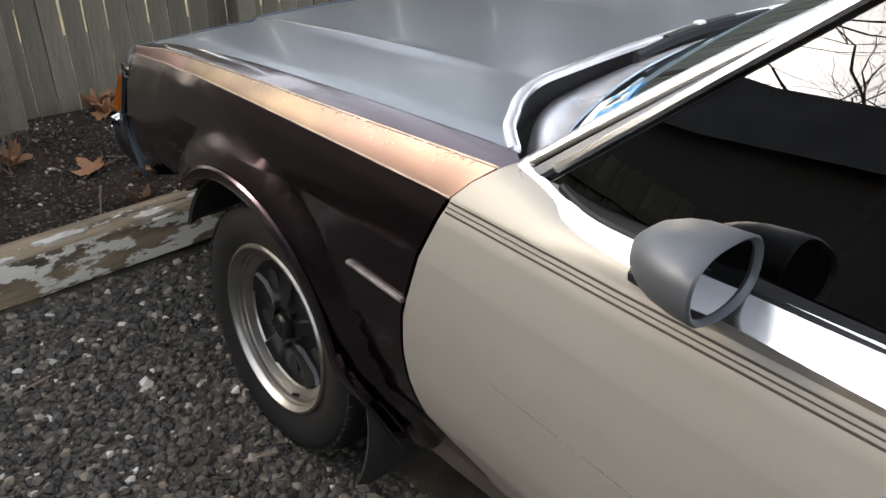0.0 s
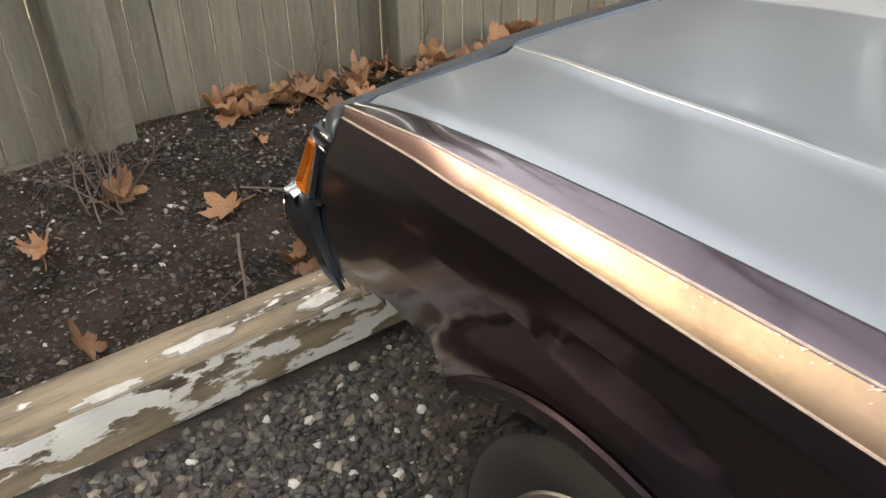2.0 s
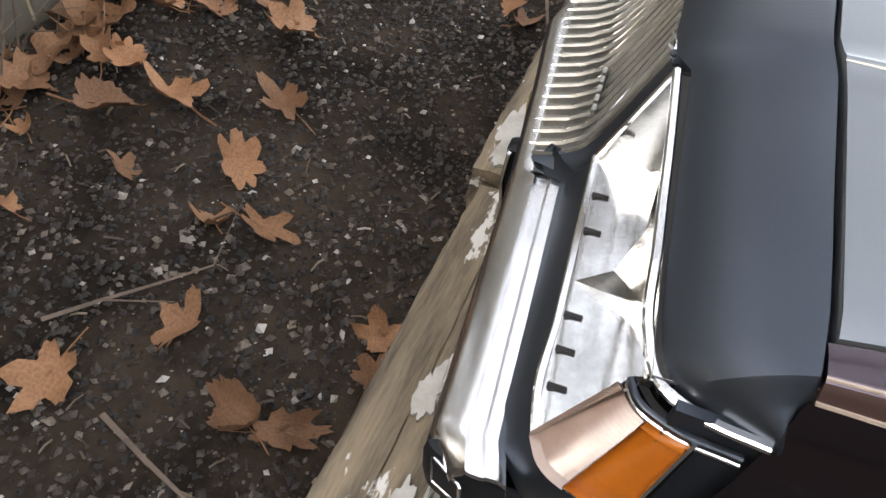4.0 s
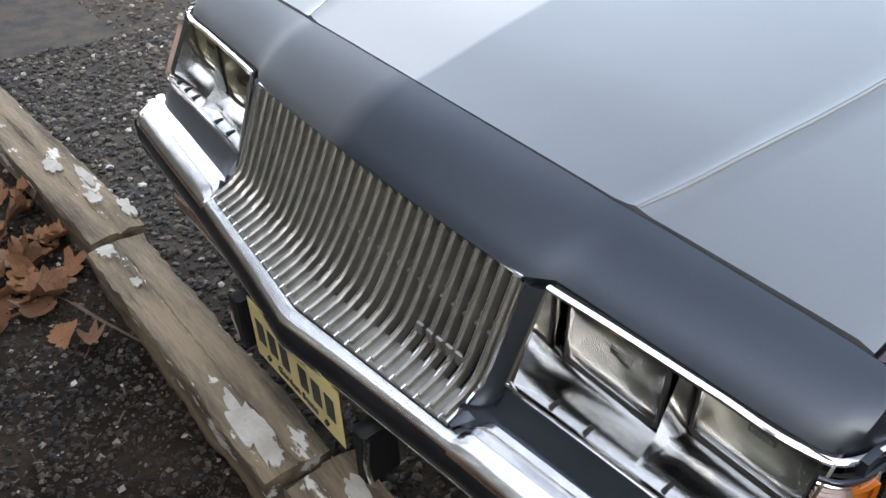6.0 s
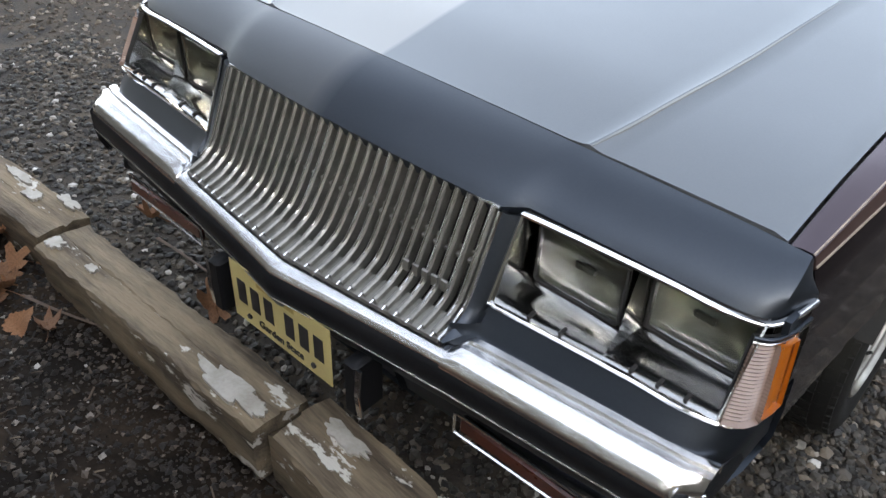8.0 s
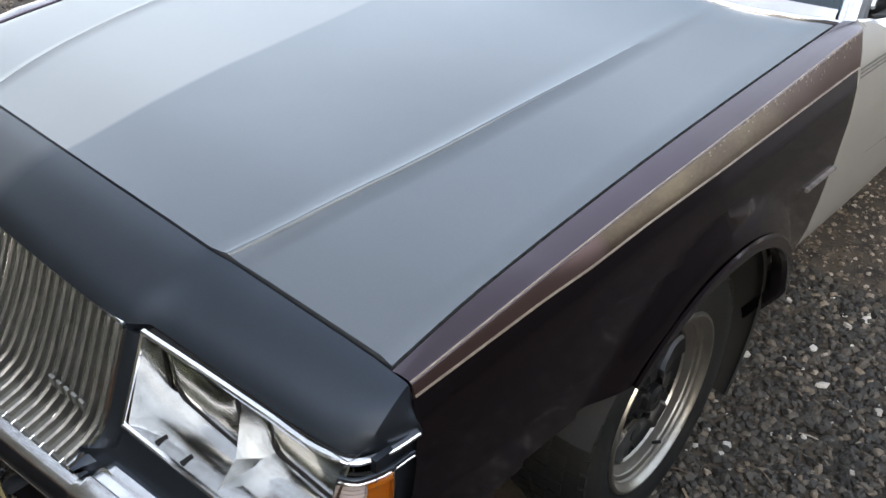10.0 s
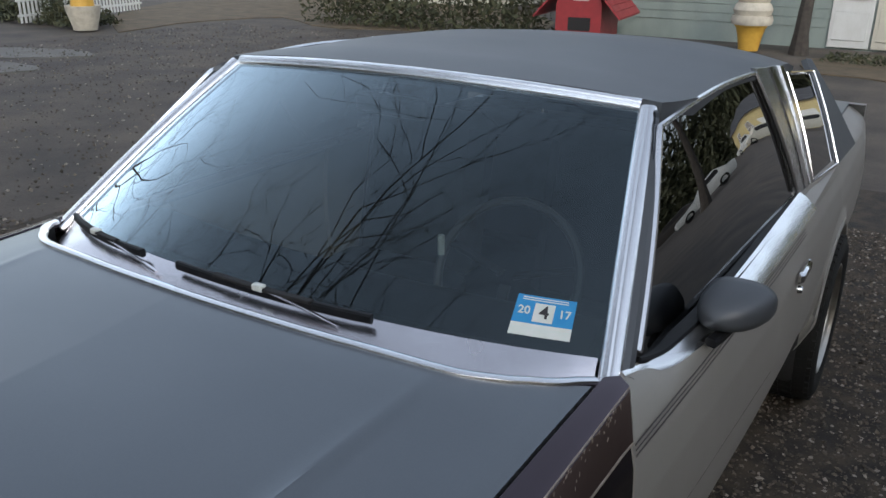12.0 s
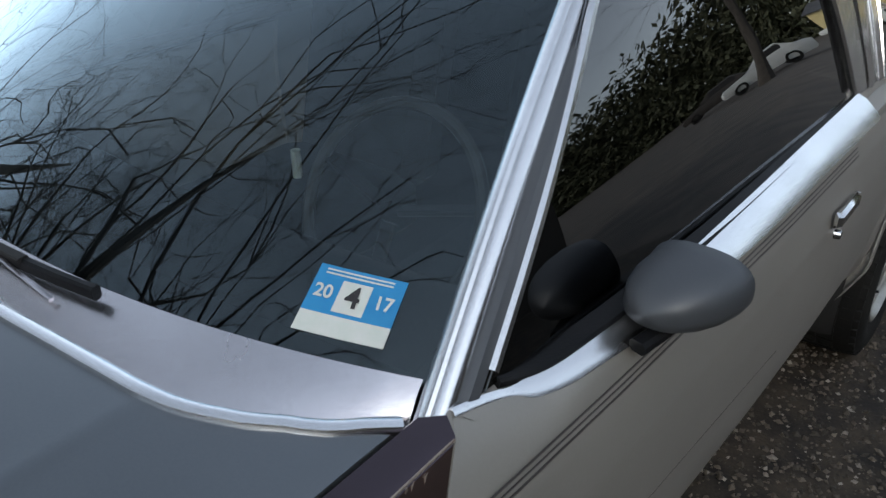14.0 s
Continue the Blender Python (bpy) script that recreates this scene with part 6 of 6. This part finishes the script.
shrub(1.00, -0.92, 4, 0.46, 11)
shrub(0.15, -1.22, 9, 0.34, 5)
shrub(-0.35, -1.24, 12, 0.34, 4)
for k, (x, y, a, ln) in enumerate(((-0.93, 0.12, 8, 0.4), (1.35, 0.02, 35, 0.5), (0.72, -0.62, 70, 0.35), (1.25, 0.35, 10, 0.25), (-0.9, -0.30, 15, 0.4), (0.62, -0.80, 140, 0.3), (1.3, 1.2, 60, 0.18), (1.55, 3.2, 20, 0.2))):
    r = random.Random(k)
    p = Pile()
    limb(p, (0, 0, 0.012), (1, 0, 0.0), ln, 0.006, 1, r, 0.05, 2, 5)
    ob = finish("fallen_twig", [(q[0], q[1], max(0.004, q[2] * 0.3)) for q in p.v], p.f, TWIG)
    ob.matrix_basis = pose(x, y, ground_z(x, y) + 0.008, 0, 0, a)
    tagged(ob, "short fallen twig on the ground", "twig", "fallen twigs")

# ---- plank fence ----
PLANK = material("weathered_fence_board", (0.165, 0.145, 0.108), 0.85, 0, (0.082, 0.072, 0.055), 3, 50, 0.9, 0.5, bump_scale=40, stretch=(3, 3, 0.35), random_tint=0.18)


def fence_run(x0, x1, label):
    f = tagged(new("plank_fence"), label, "fence", kind="structure")
    x, k = x0, 0
    rr = random.Random(5)
    while x < x1:
        w = 0.088 + rr.uniform(-0.003, 0.003)
        y = fence_y(x + w / 2) - 0.02
        slope = math.atan2(fence_y(x + w) - fence_y(x), w)
        bot, top = 0.15 + rr.uniform(-0.01, 0.01), 1.86 + rr.uniform(-0.015, 0.015)
        v, fc = block(-w / 2, w / 2, -0.010, 0.010, 0, top - bot, 0.003)
        ob = finish("board", v, fc, PLANK, f, "", 30)
        ob.matrix_basis = pose(x + w / 2, y, bot, rr.uniform(-0.6, 0.6), rr.uniform(-0.5, 0.5), math.degrees(slope) + rr.uniform(-1.5, 1.5))
        x += (w + rr.uniform(0.006, 0.012)) * math.cos(slope)
        k += 1
    for z, h in ((0.175, 0.06), (1.55, 0.085)):
        n = max(2, int((x1 - x0) / 0.6))
        path = [(xx, fence_y(xx) + 0.012, z) for xx in np.linspace(x0, x1, n)]
        finish("rail", *sweep(path, bar(0.038, h, 0.08)), PLANK, f)
    for px in np.arange(x0 + 0.1, x1, 2.35):
        v, fc = block(-0.05, 0.05, -0.05, 0.05, -0.2, 1.95, 0.006)
        ob = finish("post", v, fc, PLANK, f, "", 30)
        ob.matrix_basis = pose(px, fence_y(px) + 0.065, 0.15)
    return f


fence_run(-5.1, 0.76, "weathered grey-brown board fence with narrow gaps")
fence_run(0.80, 5.4, "weathered grey-brown board fence with narrow gaps")
v, fc = block(-0.064, 0.064, -0.062, 0.062, -0.2, 1.95, 0.008)
post = finish("corner_post", v, fc, PLANK, None, "", 30)
post.matrix_basis = pose(0.84, -1.325, 0.12)
tagged(post, "square weathered corner post of the fence", "post", kind="structure")

# ---- beyond the lot ----
SIDING = material("pale_green_siding", (0.31, 0.36, 0.33), 0.6, 0, (0.24, 0.28, 0.26), 2, 30, 0.7, 0.1)
CREAM = material("cream_paint", (0.70, 0.66, 0.55), 0.6, 0, (0.6, 0.56, 0.46), 3, 40, 0.6, 0.1)
YELLOW = material("pale_yellow_siding", (0.66, 0.54, 0.25), 0.6, 0, (0.58, 0.46, 0.22), 2, 30, 0.7, 0.1)
SHINGLE = material("grey_shingle", (0.10, 0.10, 0.105), 0.9, 0, (0.06, 0.06, 0.065), 2, 20, 0.8, 0.5)
PICKET = material("white_picket_paint", (0.78, 0.78, 0.75), 0.5, 0, (0.66, 0.66, 0.62), 5, 40, 0.6, 0.1)
HEDGE = material("dark_evergreen", (0.045, 0.055, 0.028), 0.8, 0, (0.09, 0.085, 0.035), 4, 40, 0.9, 0.4)
RED = material("red_painted_metal", (0.36, 0.035, 0.04), 0.45, 0.0, (0.26, 0.03, 0.035), 6, 60, 0.6, 0.1)
CONE = material("yellow_cone_paint", (0.72, 0.42, 0.06), 0.5, 0, (0.60, 0.34, 0.05), 9, 60, 0.6, 0.1)
SWIRL = material("cream_swirl_paint", (0.66, 0.60, 0.48), 0.6, 0, (0.45, 0.40, 0.32), 7, 60, 0.7, 0.2)


def clapboard_house(name, x0, x1, y0, y1, h, wall, label, doors=(), windows=(), ridge=1.6, boarded=True):
    b = tagged(new(name), label, "building")
    Pile().add(*block(x0, x1, y0, y1, -0.1, h, 0.02)).make("wall", wall, b)
    boards = Pile()
    z = 0.25
    while boarded and z < h - 0.05:
        boards.add(*block(x0 - 0.018, x1 + 0.018, y0 - 0.018, y1 + 0.018, z, z + 0.115, 0.004))
        z += 0.125
    if boarded:
        tagged(boards.make("clapboard", wall, b), kind="stuff")
    cx = (x0 + x1) / 2
    v = [(x0 - 0.3, y0 - 0.35, h), (x1 + 0.3, y0 - 0.35, h), (x1 + 0.3, y1 + 0.35, h), (x0 - 0.3, y1 + 0.35, h), (x0 - 0.3, (y0 + y1) / 2, h + ridge), (x1 + 0.3, (y0 + y1) / 2, h + ridge)]
    v += [(a, c, d - 0.12) for a, c, d in v]
    finish("roof", v, [(0, 1, 5, 4), (2, 3, 4, 5), (0, 4, 3), (1, 2, 5), (6, 7, 11, 10), (8, 9, 10, 11), (0, 1, 7, 6), (2, 3, 9, 8), (0, 6, 9, 3), (1, 7, 8, 2)], SHINGLE, b, "", 20)
    for x, w, hh, mat in doors:
        d = finish("door", *block(x - w / 2, x + w / 2, y0 - 0.06, y0 - 0.02, 0, hh, 0.01), mat, b)
        for k in range(4):
            finish("panel", *block(x - w / 2 + 0.08, x + w / 2 - 0.08, y0 - 0.075, y0 - 0.055, 0.1 + k * hh / 4, (k + 1) * hh / 4 - 0.05, 0.008), mat, d)
        finish("knob", *block(x + w / 2 - 0.14, x + w / 2 - 0.10, y0 - 0.11, y0 - 0.05, 0.95, 1.0, 0.008), RUBBER, d)
    for x, z, w, hh in windows:
        wd = finish("window", *block(x - w / 2, x + w / 2, y0 - 0.04, y0 - 0.025, z, z + hh, 0.004), TINTED, b)
        for a0, a1, b0, b1 in ((-0.06, w + 0.06, -0.07, 0), (-0.06, w + 0.06, hh, hh + 0.07), (-0.06, 0, 0, hh), (w, w + 0.06, 0, hh), (0, w, hh / 2 - 0.02, hh / 2 + 0.02)):
            finish("frame", *block(x - w / 2 + a0, x - w / 2 + a1, y0 - 0.06, y0 - 0.02, z + b0, z + b1, 0.006), PICKET, wd)
    return b


clapboard_house("garage_building", -7.6, 1.6, 22.2, 29, 3.0, SIDING, "pale green clapboard building with doors", doors=((-1.15, 0.9, 2.1, PICKET), (0.3, 1.9, 2.3, CREAM)), windows=((-5.6, 1.0, 1.0, 1.2),))
clapboard_house("white_house", -22, -13.5, 28, 35, 3.4, CREAM, "cream clapboard house beyond the lot", doors=((-17.6, 0.95, 2.1, PICKET),), windows=((-20, 1.0, 1.0, 1.3), (-15.4, 1.0, 1.0, 1.3)))
clapboard_house("yellow_house", 17.0, 26.0, 72, 80, 3.2, YELLOW, "pale yellow clapboard house with grey roof", doors=((19.0, 0.95, 2.1, PICKET),), windows=((21.0, 1.0, 1.0, 1.3), (24.3, 1.0, 1.0, 1.3)), ridge=1.2)

DARKWALL = material("dark_brown_siding", (0.055, 0.045, 0.038), 0.7, 0, (0.04, 0.034, 0.03), 2, 30, 0.7, 0.1)
clapboard_house("dark_building", 6.2, 11.5, -13.0, 7.5, 3.1, DARKWALL, "dark brown building beside the lot", ridge=1.2, boarded=False)

# ice cream cone statue on the pavement
cone = tagged(new("ice_cream_sign"), "giant ice cream cone sign with yellow cup", "sign")
cone.matrix_basis = pose(-3.0, 20.4, 0)


def turned(prof, n=32):
    v = []
    for k in range(n):
        a = 2 * math.pi * k / n
        v += [(r * math.cos(a), r * math.sin(a), z) for z, r in prof]
    return v, grid_faces(n, len(prof), True, False)


finish("cup", *turned([(0, 0.0), (0, 0.22), (0.28, 0.26), (0.50, 0.32), (0.55, 0.36), (0.62, 0.36), (0.62, 0.0)]), CONE, cone)
finish("collar", *turned([(0.58, 0.0), (0.58, 0.43), (0.68, 0.46), (0.78, 0.43), (0.78, 0.0)]), SWIRL, cone)
finish("swirl", *turned([(0.75, 0.0), (0.75, 0.38), (0.90, 0.43), (1.02, 0.38), (1.06, 0.33), (1.18, 0.38), (1.30, 0.33), (1.34, 0.27), (1.46, 0.31), (1.58, 0.24), (1.70, 0.12), (1.8, 0.0)]), SWIRL, cone)

# small red barn-shaped playhouse with flared roof
barn = tagged(new("red_playhouse"), "small red barn-shaped playhouse with flared roof", "playhouse")
barn.matrix_basis = pose(-6.75, 19.6, 0, 0, 0, 8)
front = [(-0.55, 0), (0.55, 0), (0.55, 0.9), (0.42, 1.45), (0.0, 2.05), (-0.42, 1.45), (-0.55, 0.9)]
finish("body", [(x, y, z) for y in (-0.5, 1.3) for x, z in front], [tuple(range(7)), tuple(range(13, 6, -1))] + [(k, (k + 1) % 7, 7 + (k + 1) % 7, 7 + k) for k in range(7)], RED, barn, "", 20)
for s in (1, -1):
    prof = [(0.0, 2.12), (0.46, 1.50), (0.66, 1.05), (1.02, 0.66)]
    g = [[(s * (x + 0.02), y, z) for x, z in prof] for y in np.linspace(-0.75, 1.55, 5)]
    finish("roof_side", *sheet(g, 0.05, (0, 0, -1)), RED, barn, "", 20)
    for k in range(1, 9):
        u = k / 9 * 3
        i = min(2, int(u))
        x, z = prof[i][0] + (prof[i + 1][0] - prof[i][0]) * (u - i), prof[i][1] + (prof[i + 1][1] - prof[i][1]) * (u - i)
        finish("roof_batten", *sweep([(s * (x + 0.025), -0.76, z + 0.01), (s * (x + 0.025), 1.56, z + 0.01)], bar(0.03, 0.022)), RED, barn)
finish("opening", *block(-0.24, 0.30, -0.53, -0.48, 0.32, 0.62, 0.01), PIT, barn)
finish("sign_board", *block(-0.14, 0.24, -0.54, -0.48, 1.0, 1.32, 0.01), PICKET, barn)

# picket fence, planter and hedges on the far side
pf = tagged(new("picket_fence"), "white picket fence at the edge of the lot", "fence", kind="structure")
for k in range(34):
    v = [(-0.035, -0.01, 0.0), (0.035, -0.01, 0.0), (0.035, -0.01, 0.85), (0, -0.01, 0.93), (-0.035, -0.01, 0.85)]
    v += [(a, 0.012, c) for a, b, c in v]
    ob = finish("picket", v, [(0, 1, 2, 3, 4), (9, 8, 7, 6, 5), (0, 1, 6, 5), (1, 2, 7, 6), (2, 3, 8, 7), (3, 4, 9, 8), (4, 0, 5, 9)], PICKET, pf, "", 0)
    ob.matrix_basis = pose(-20.95 - 0.038 * k, 14.0 + 0.149 * k, 0.05, 0, 0, 104)
for z in (0.25, 0.65):
    finish("rail", *sweep([(-20.93, 13.9, z), (-21.6, 16.5, z), (-22.25, 19.05, z)], bar(0.04, 0.07)), PICKET, pf)
VERGE = material("dry_brown_verge", (0.17, 0.125, 0.075), 0.9, 0, (0.10, 0.080, 0.05), 2, 40, 0.9, 0.8, bump_scale=60)


def flat_patch(name, corners, mat, label, z, seed):
    """A ragged flat patch between the corners."""
    line = spline([*corners, corners[0]], 40)[:-1] if len(corners[0]) == 3 else None
    v = [(x + 0.25 * noise.noise((x * 1.7, y * 1.7, seed)), y + 0.25 * noise.noise((y * 1.7, x * 1.7, seed + 3)), z) for x, y, _ in line]
    n = len(v)
    v += [(x, y, z - 0.03) for x, y, _ in v]
    ob = finish(name, v, [tuple(range(n))] + [(k, (k + 1) % n, n + (k + 1) % n, n + k) for k in range(n)], mat, None, "", 20)
    return tagged(ob, label, "ground", kind="structure")


flat_patch("dry_verge", [(-17.6, 14.6, 0), (-18.2, 18.0, 0), (-17.2, 20.2, 0), (-14.0, 18.7, 0), (-12.0, 19.4, 0), (-9.0, 20.4, 0), (-12.0, 27.0, 0), (-21.0, 27.5, 0), (-24.5, 24.0, 0), (-21.6, 17.5, 0)], VERGE, "dry brown verge along the lot", -0.018, 2)
PALE = material("pale_concrete", (0.21, 0.20, 0.18), 0.85, 0, (0.15, 0.14, 0.125), 2, 40, 0.8, 0.4)
flat_patch("concrete_patch", [(-17.5, 10.6, 0), (-16.1, 11.6, 0), (-14.3, 11.4, 0), (-15.3, 10.2, 0), (-16.8, 9.6, 0)], PALE, "pale concrete patch in the asphalt", -0.018, 5)
flat_patch("concrete_patch", [(-15.2, 9.6, 0), (-14.4, 9.9, 0), (-13.6, 9.7, 0), (-13.5, 9.1, 0), (-14.6, 8.8, 0)], PALE, "pale concrete patch in the asphalt", -0.018, 8)
flat_patch("building_verge", [(-1.6, 19.8, 0), (-1.2, 17.9, 0), (0.3, 17.5, 0), (3.0, 17.6, 0), (5.0, 19.0, 0), (4.0, 21.8, 0), (0.2, 21.9, 0)], VERGE, "bare brown bed at the building's foot", -0.016, 9)
pot = tagged(new("planter"), "pale stone planter at the lot's corner", "planter")
pot.matrix_basis = pose(-18.6, 14.3, 0)
finish("bowl", *turned([(0, 0), (0, 0.30), (0.1, 0.32), (0.45, 0.42), (0.62, 0.45), (0.62, 0.38), (0.5, 0.0)]), SWIRL, pot)
finish("lid", *turned([(0.55, 0.3), (0.95, 0.26), (1.05, 0.0)]), CONE, pot)


def hedge(name, x0, x1, y, w, h, seed, label, leaves=2600, big=1.0):
    """A hedge of many small leaf clumps over an inner mass of stems."""
    r = np.random.default_rng(seed)
    n = leaves
    u = r.random(n)
    px = x0 + (x1 - x0) * u
    lift = h * (0.75 + 0.25 * np.sin(px * 2.3 + seed) * np.sin(px * 0.9)) 
    ang = r.uniform(0, math.pi, n)
    rad = np.sqrt(r.random(n))
    py = y + w * rad * np.cos(ang)
    pz = np.maximum(0.05, lift * rad * np.sin(ang))
    s = r.uniform(0.05, 0.13, n) * big
    v = np.zeros((n, 4, 3))
    d1, d2 = r.normal(size=(n, 3)), r.normal(size=(n, 3))
    d1 /= np.linalg.norm(d1, axis=1, keepdims=True)
    d2 /= np.linalg.norm(d2, axis=1, keepdims=True)
    c = np.c_[px, py, pz]
    for k, (a, b) in enumerate(((-1, 0), (0, -0.45), (1, 0), (0, 0.45))):
        v[:, k] = c + s[:, None] * (a * d1 + b * d2)
    me = bpy.data.meshes.new(name)
    me.from_pydata(v.reshape(-1, 3).tolist(), [], np.arange(4 * n).reshape(-1, 4).tolist())
    me.materials.append(HEDGE)
    return tagged(new(name, me), label, "hedge", kind="stuff")


hedge("hedge", -15.5, -8.2, 20.2, 1.0, 2.6, 2, "dark evergreen hedge with brown patches", 6000)
hedge("low_hedge", -27.5, -18.9, 15.0, 0.8, 0.9, 5, "low dark clipped hedge by the road", 4000)
hedge("far_woods", -5, 95, 95, 5.0, 26, 12, "dark evergreen woods beyond the houses", 34000, 9)
hedge("verge_plants", -1.3, 4.5, 19.9, 0.9, 0.16, 17, "low dormant plants in the brown bed", 1500, 0.6)
hedge("verge_shrubs", 0.9, 4.8, 21.0, 0.7, 1.3, 7, "tangled dormant shrubs at the building's foot", 2500)


# the things at the far edge stand on a line some sixteen metres off
NEARER = Matrix.Translation((1.21, 0.48, 0)) @ Matrix.Scale(0.72, 4) @ Matrix.Translation((-1.21, -0.48, 0))
for name in ("garage_building", "white_house", "ice_cream_sign", "red_playhouse", "picket_fence", "dry_verge", "concrete_patch", "concrete_patch.001", "building_verge", "planter", "hedge", "low_hedge", "verge_plants", "verge_shrubs"):
    ob = bpy.data.objects[name]
    ob.matrix_basis = NEARER @ ob.matrix_basis
    ob.scale.z = 1.25 if name in ("garage_building", "white_house") else ob.scale.z


# parked cars behind, seen in the side glass
def far_car(x, y, turn, paint, label):
    c = tagged(new("parked_car"), label, "car", "parked cars")
    body = []
    for yy, w, z0, z1 in ((-2.2, 0.75, 0.45, 0.62), (-2.1, 0.84, 0.30, 0.74), (-1.0, 0.88, 0.25, 0.90), (0, 0.9, 0.25, 0.94), (1.6, 0.88, 0.25, 0.95), (2.15, 0.84, 0.32, 0.90), (2.25, 0.78, 0.42, 0.85)):
        body.append([(-w + 0.1, yy, z0), (-w, yy, (z0 + z1) / 2), (-w + 0.06, yy, z1), (0, yy, z1 + 0.03), (w - 0.06, yy, z1), (w, yy, (z0 + z1) / 2), (w - 0.1, yy, z0)])
    finish("body", *sheet(body, 0.02), paint, c, "", 40)
    cab = []
    for yy, w, z in ((-0.95, 0.78, 0.93), (-0.35, 0.64, 1.42), (0.9, 0.64, 1.45), (1.7, 0.78, 0.95)):
        cab.append([(-w - 0.10, yy, min(z, 0.94)), (-w, yy, z - 0.03 if z > 1 else z), (0, yy, z + 0.02), (w, yy, z - 0.03 if z > 1 else z), (w + 0.10, yy, min(z, 0.94))])
    finish("cabin", *sheet(cab, 0.02), paint, c, "", 30)
    for s in (1, -1):
        finish("side_window", [(s * 0.735, -0.55, 1.02), (s * 0.735, 1.35, 1.02), (s * 0.665, 0.95, 1.36), (s * 0.665, -0.28, 1.36), (s * 0.715, -0.55, 1.02), (s * 0.715, 1.35, 1.02), (s * 0.645, 0.95, 1.36), (s * 0.645, -0.28, 1.36)], [(0, 1, 2, 3), (7, 6, 5, 4), (0, 1, 5, 4), (1, 2, 6, 5), (2, 3, 7, 6), (3, 0, 4, 7)], PIT, c)
        for yy in (-1.35, 1.35):
            w = finish("wheel", [(p[0] + s * 0.78, p[1] + yy, p[2] + 0.32) for p in lathe([(-0.1, 0.19), (-0.1, 0.30), (0, 0.32), (0.1, 0.30), (0.1, 0.19), (0.08, 0)], 24)[0]], lathe([(-0.1, 0.19), (-0.1, 0.30), (0, 0.32), (0.1, 0.30), (0.1, 0.19), (0.08, 0)], 24)[1], TYRE, c)
    c.matrix_basis = pose(x, y, 0, 0, 0, turn)
    return c


far_car(13.5, 29.5, 62, PICKET, "white sedan parked in the row beyond the lot")
far_car(18.5, 33.5, 66, DARKWALL, "dark brown sedan parked in the row beyond the lot")
far_car(16.5, 58.0, 60, CREAM, "pale beige sedan parked across the lot")
far_car(20.5, 62.0, 75, PICKET, "white sedan parked before the yellow house")
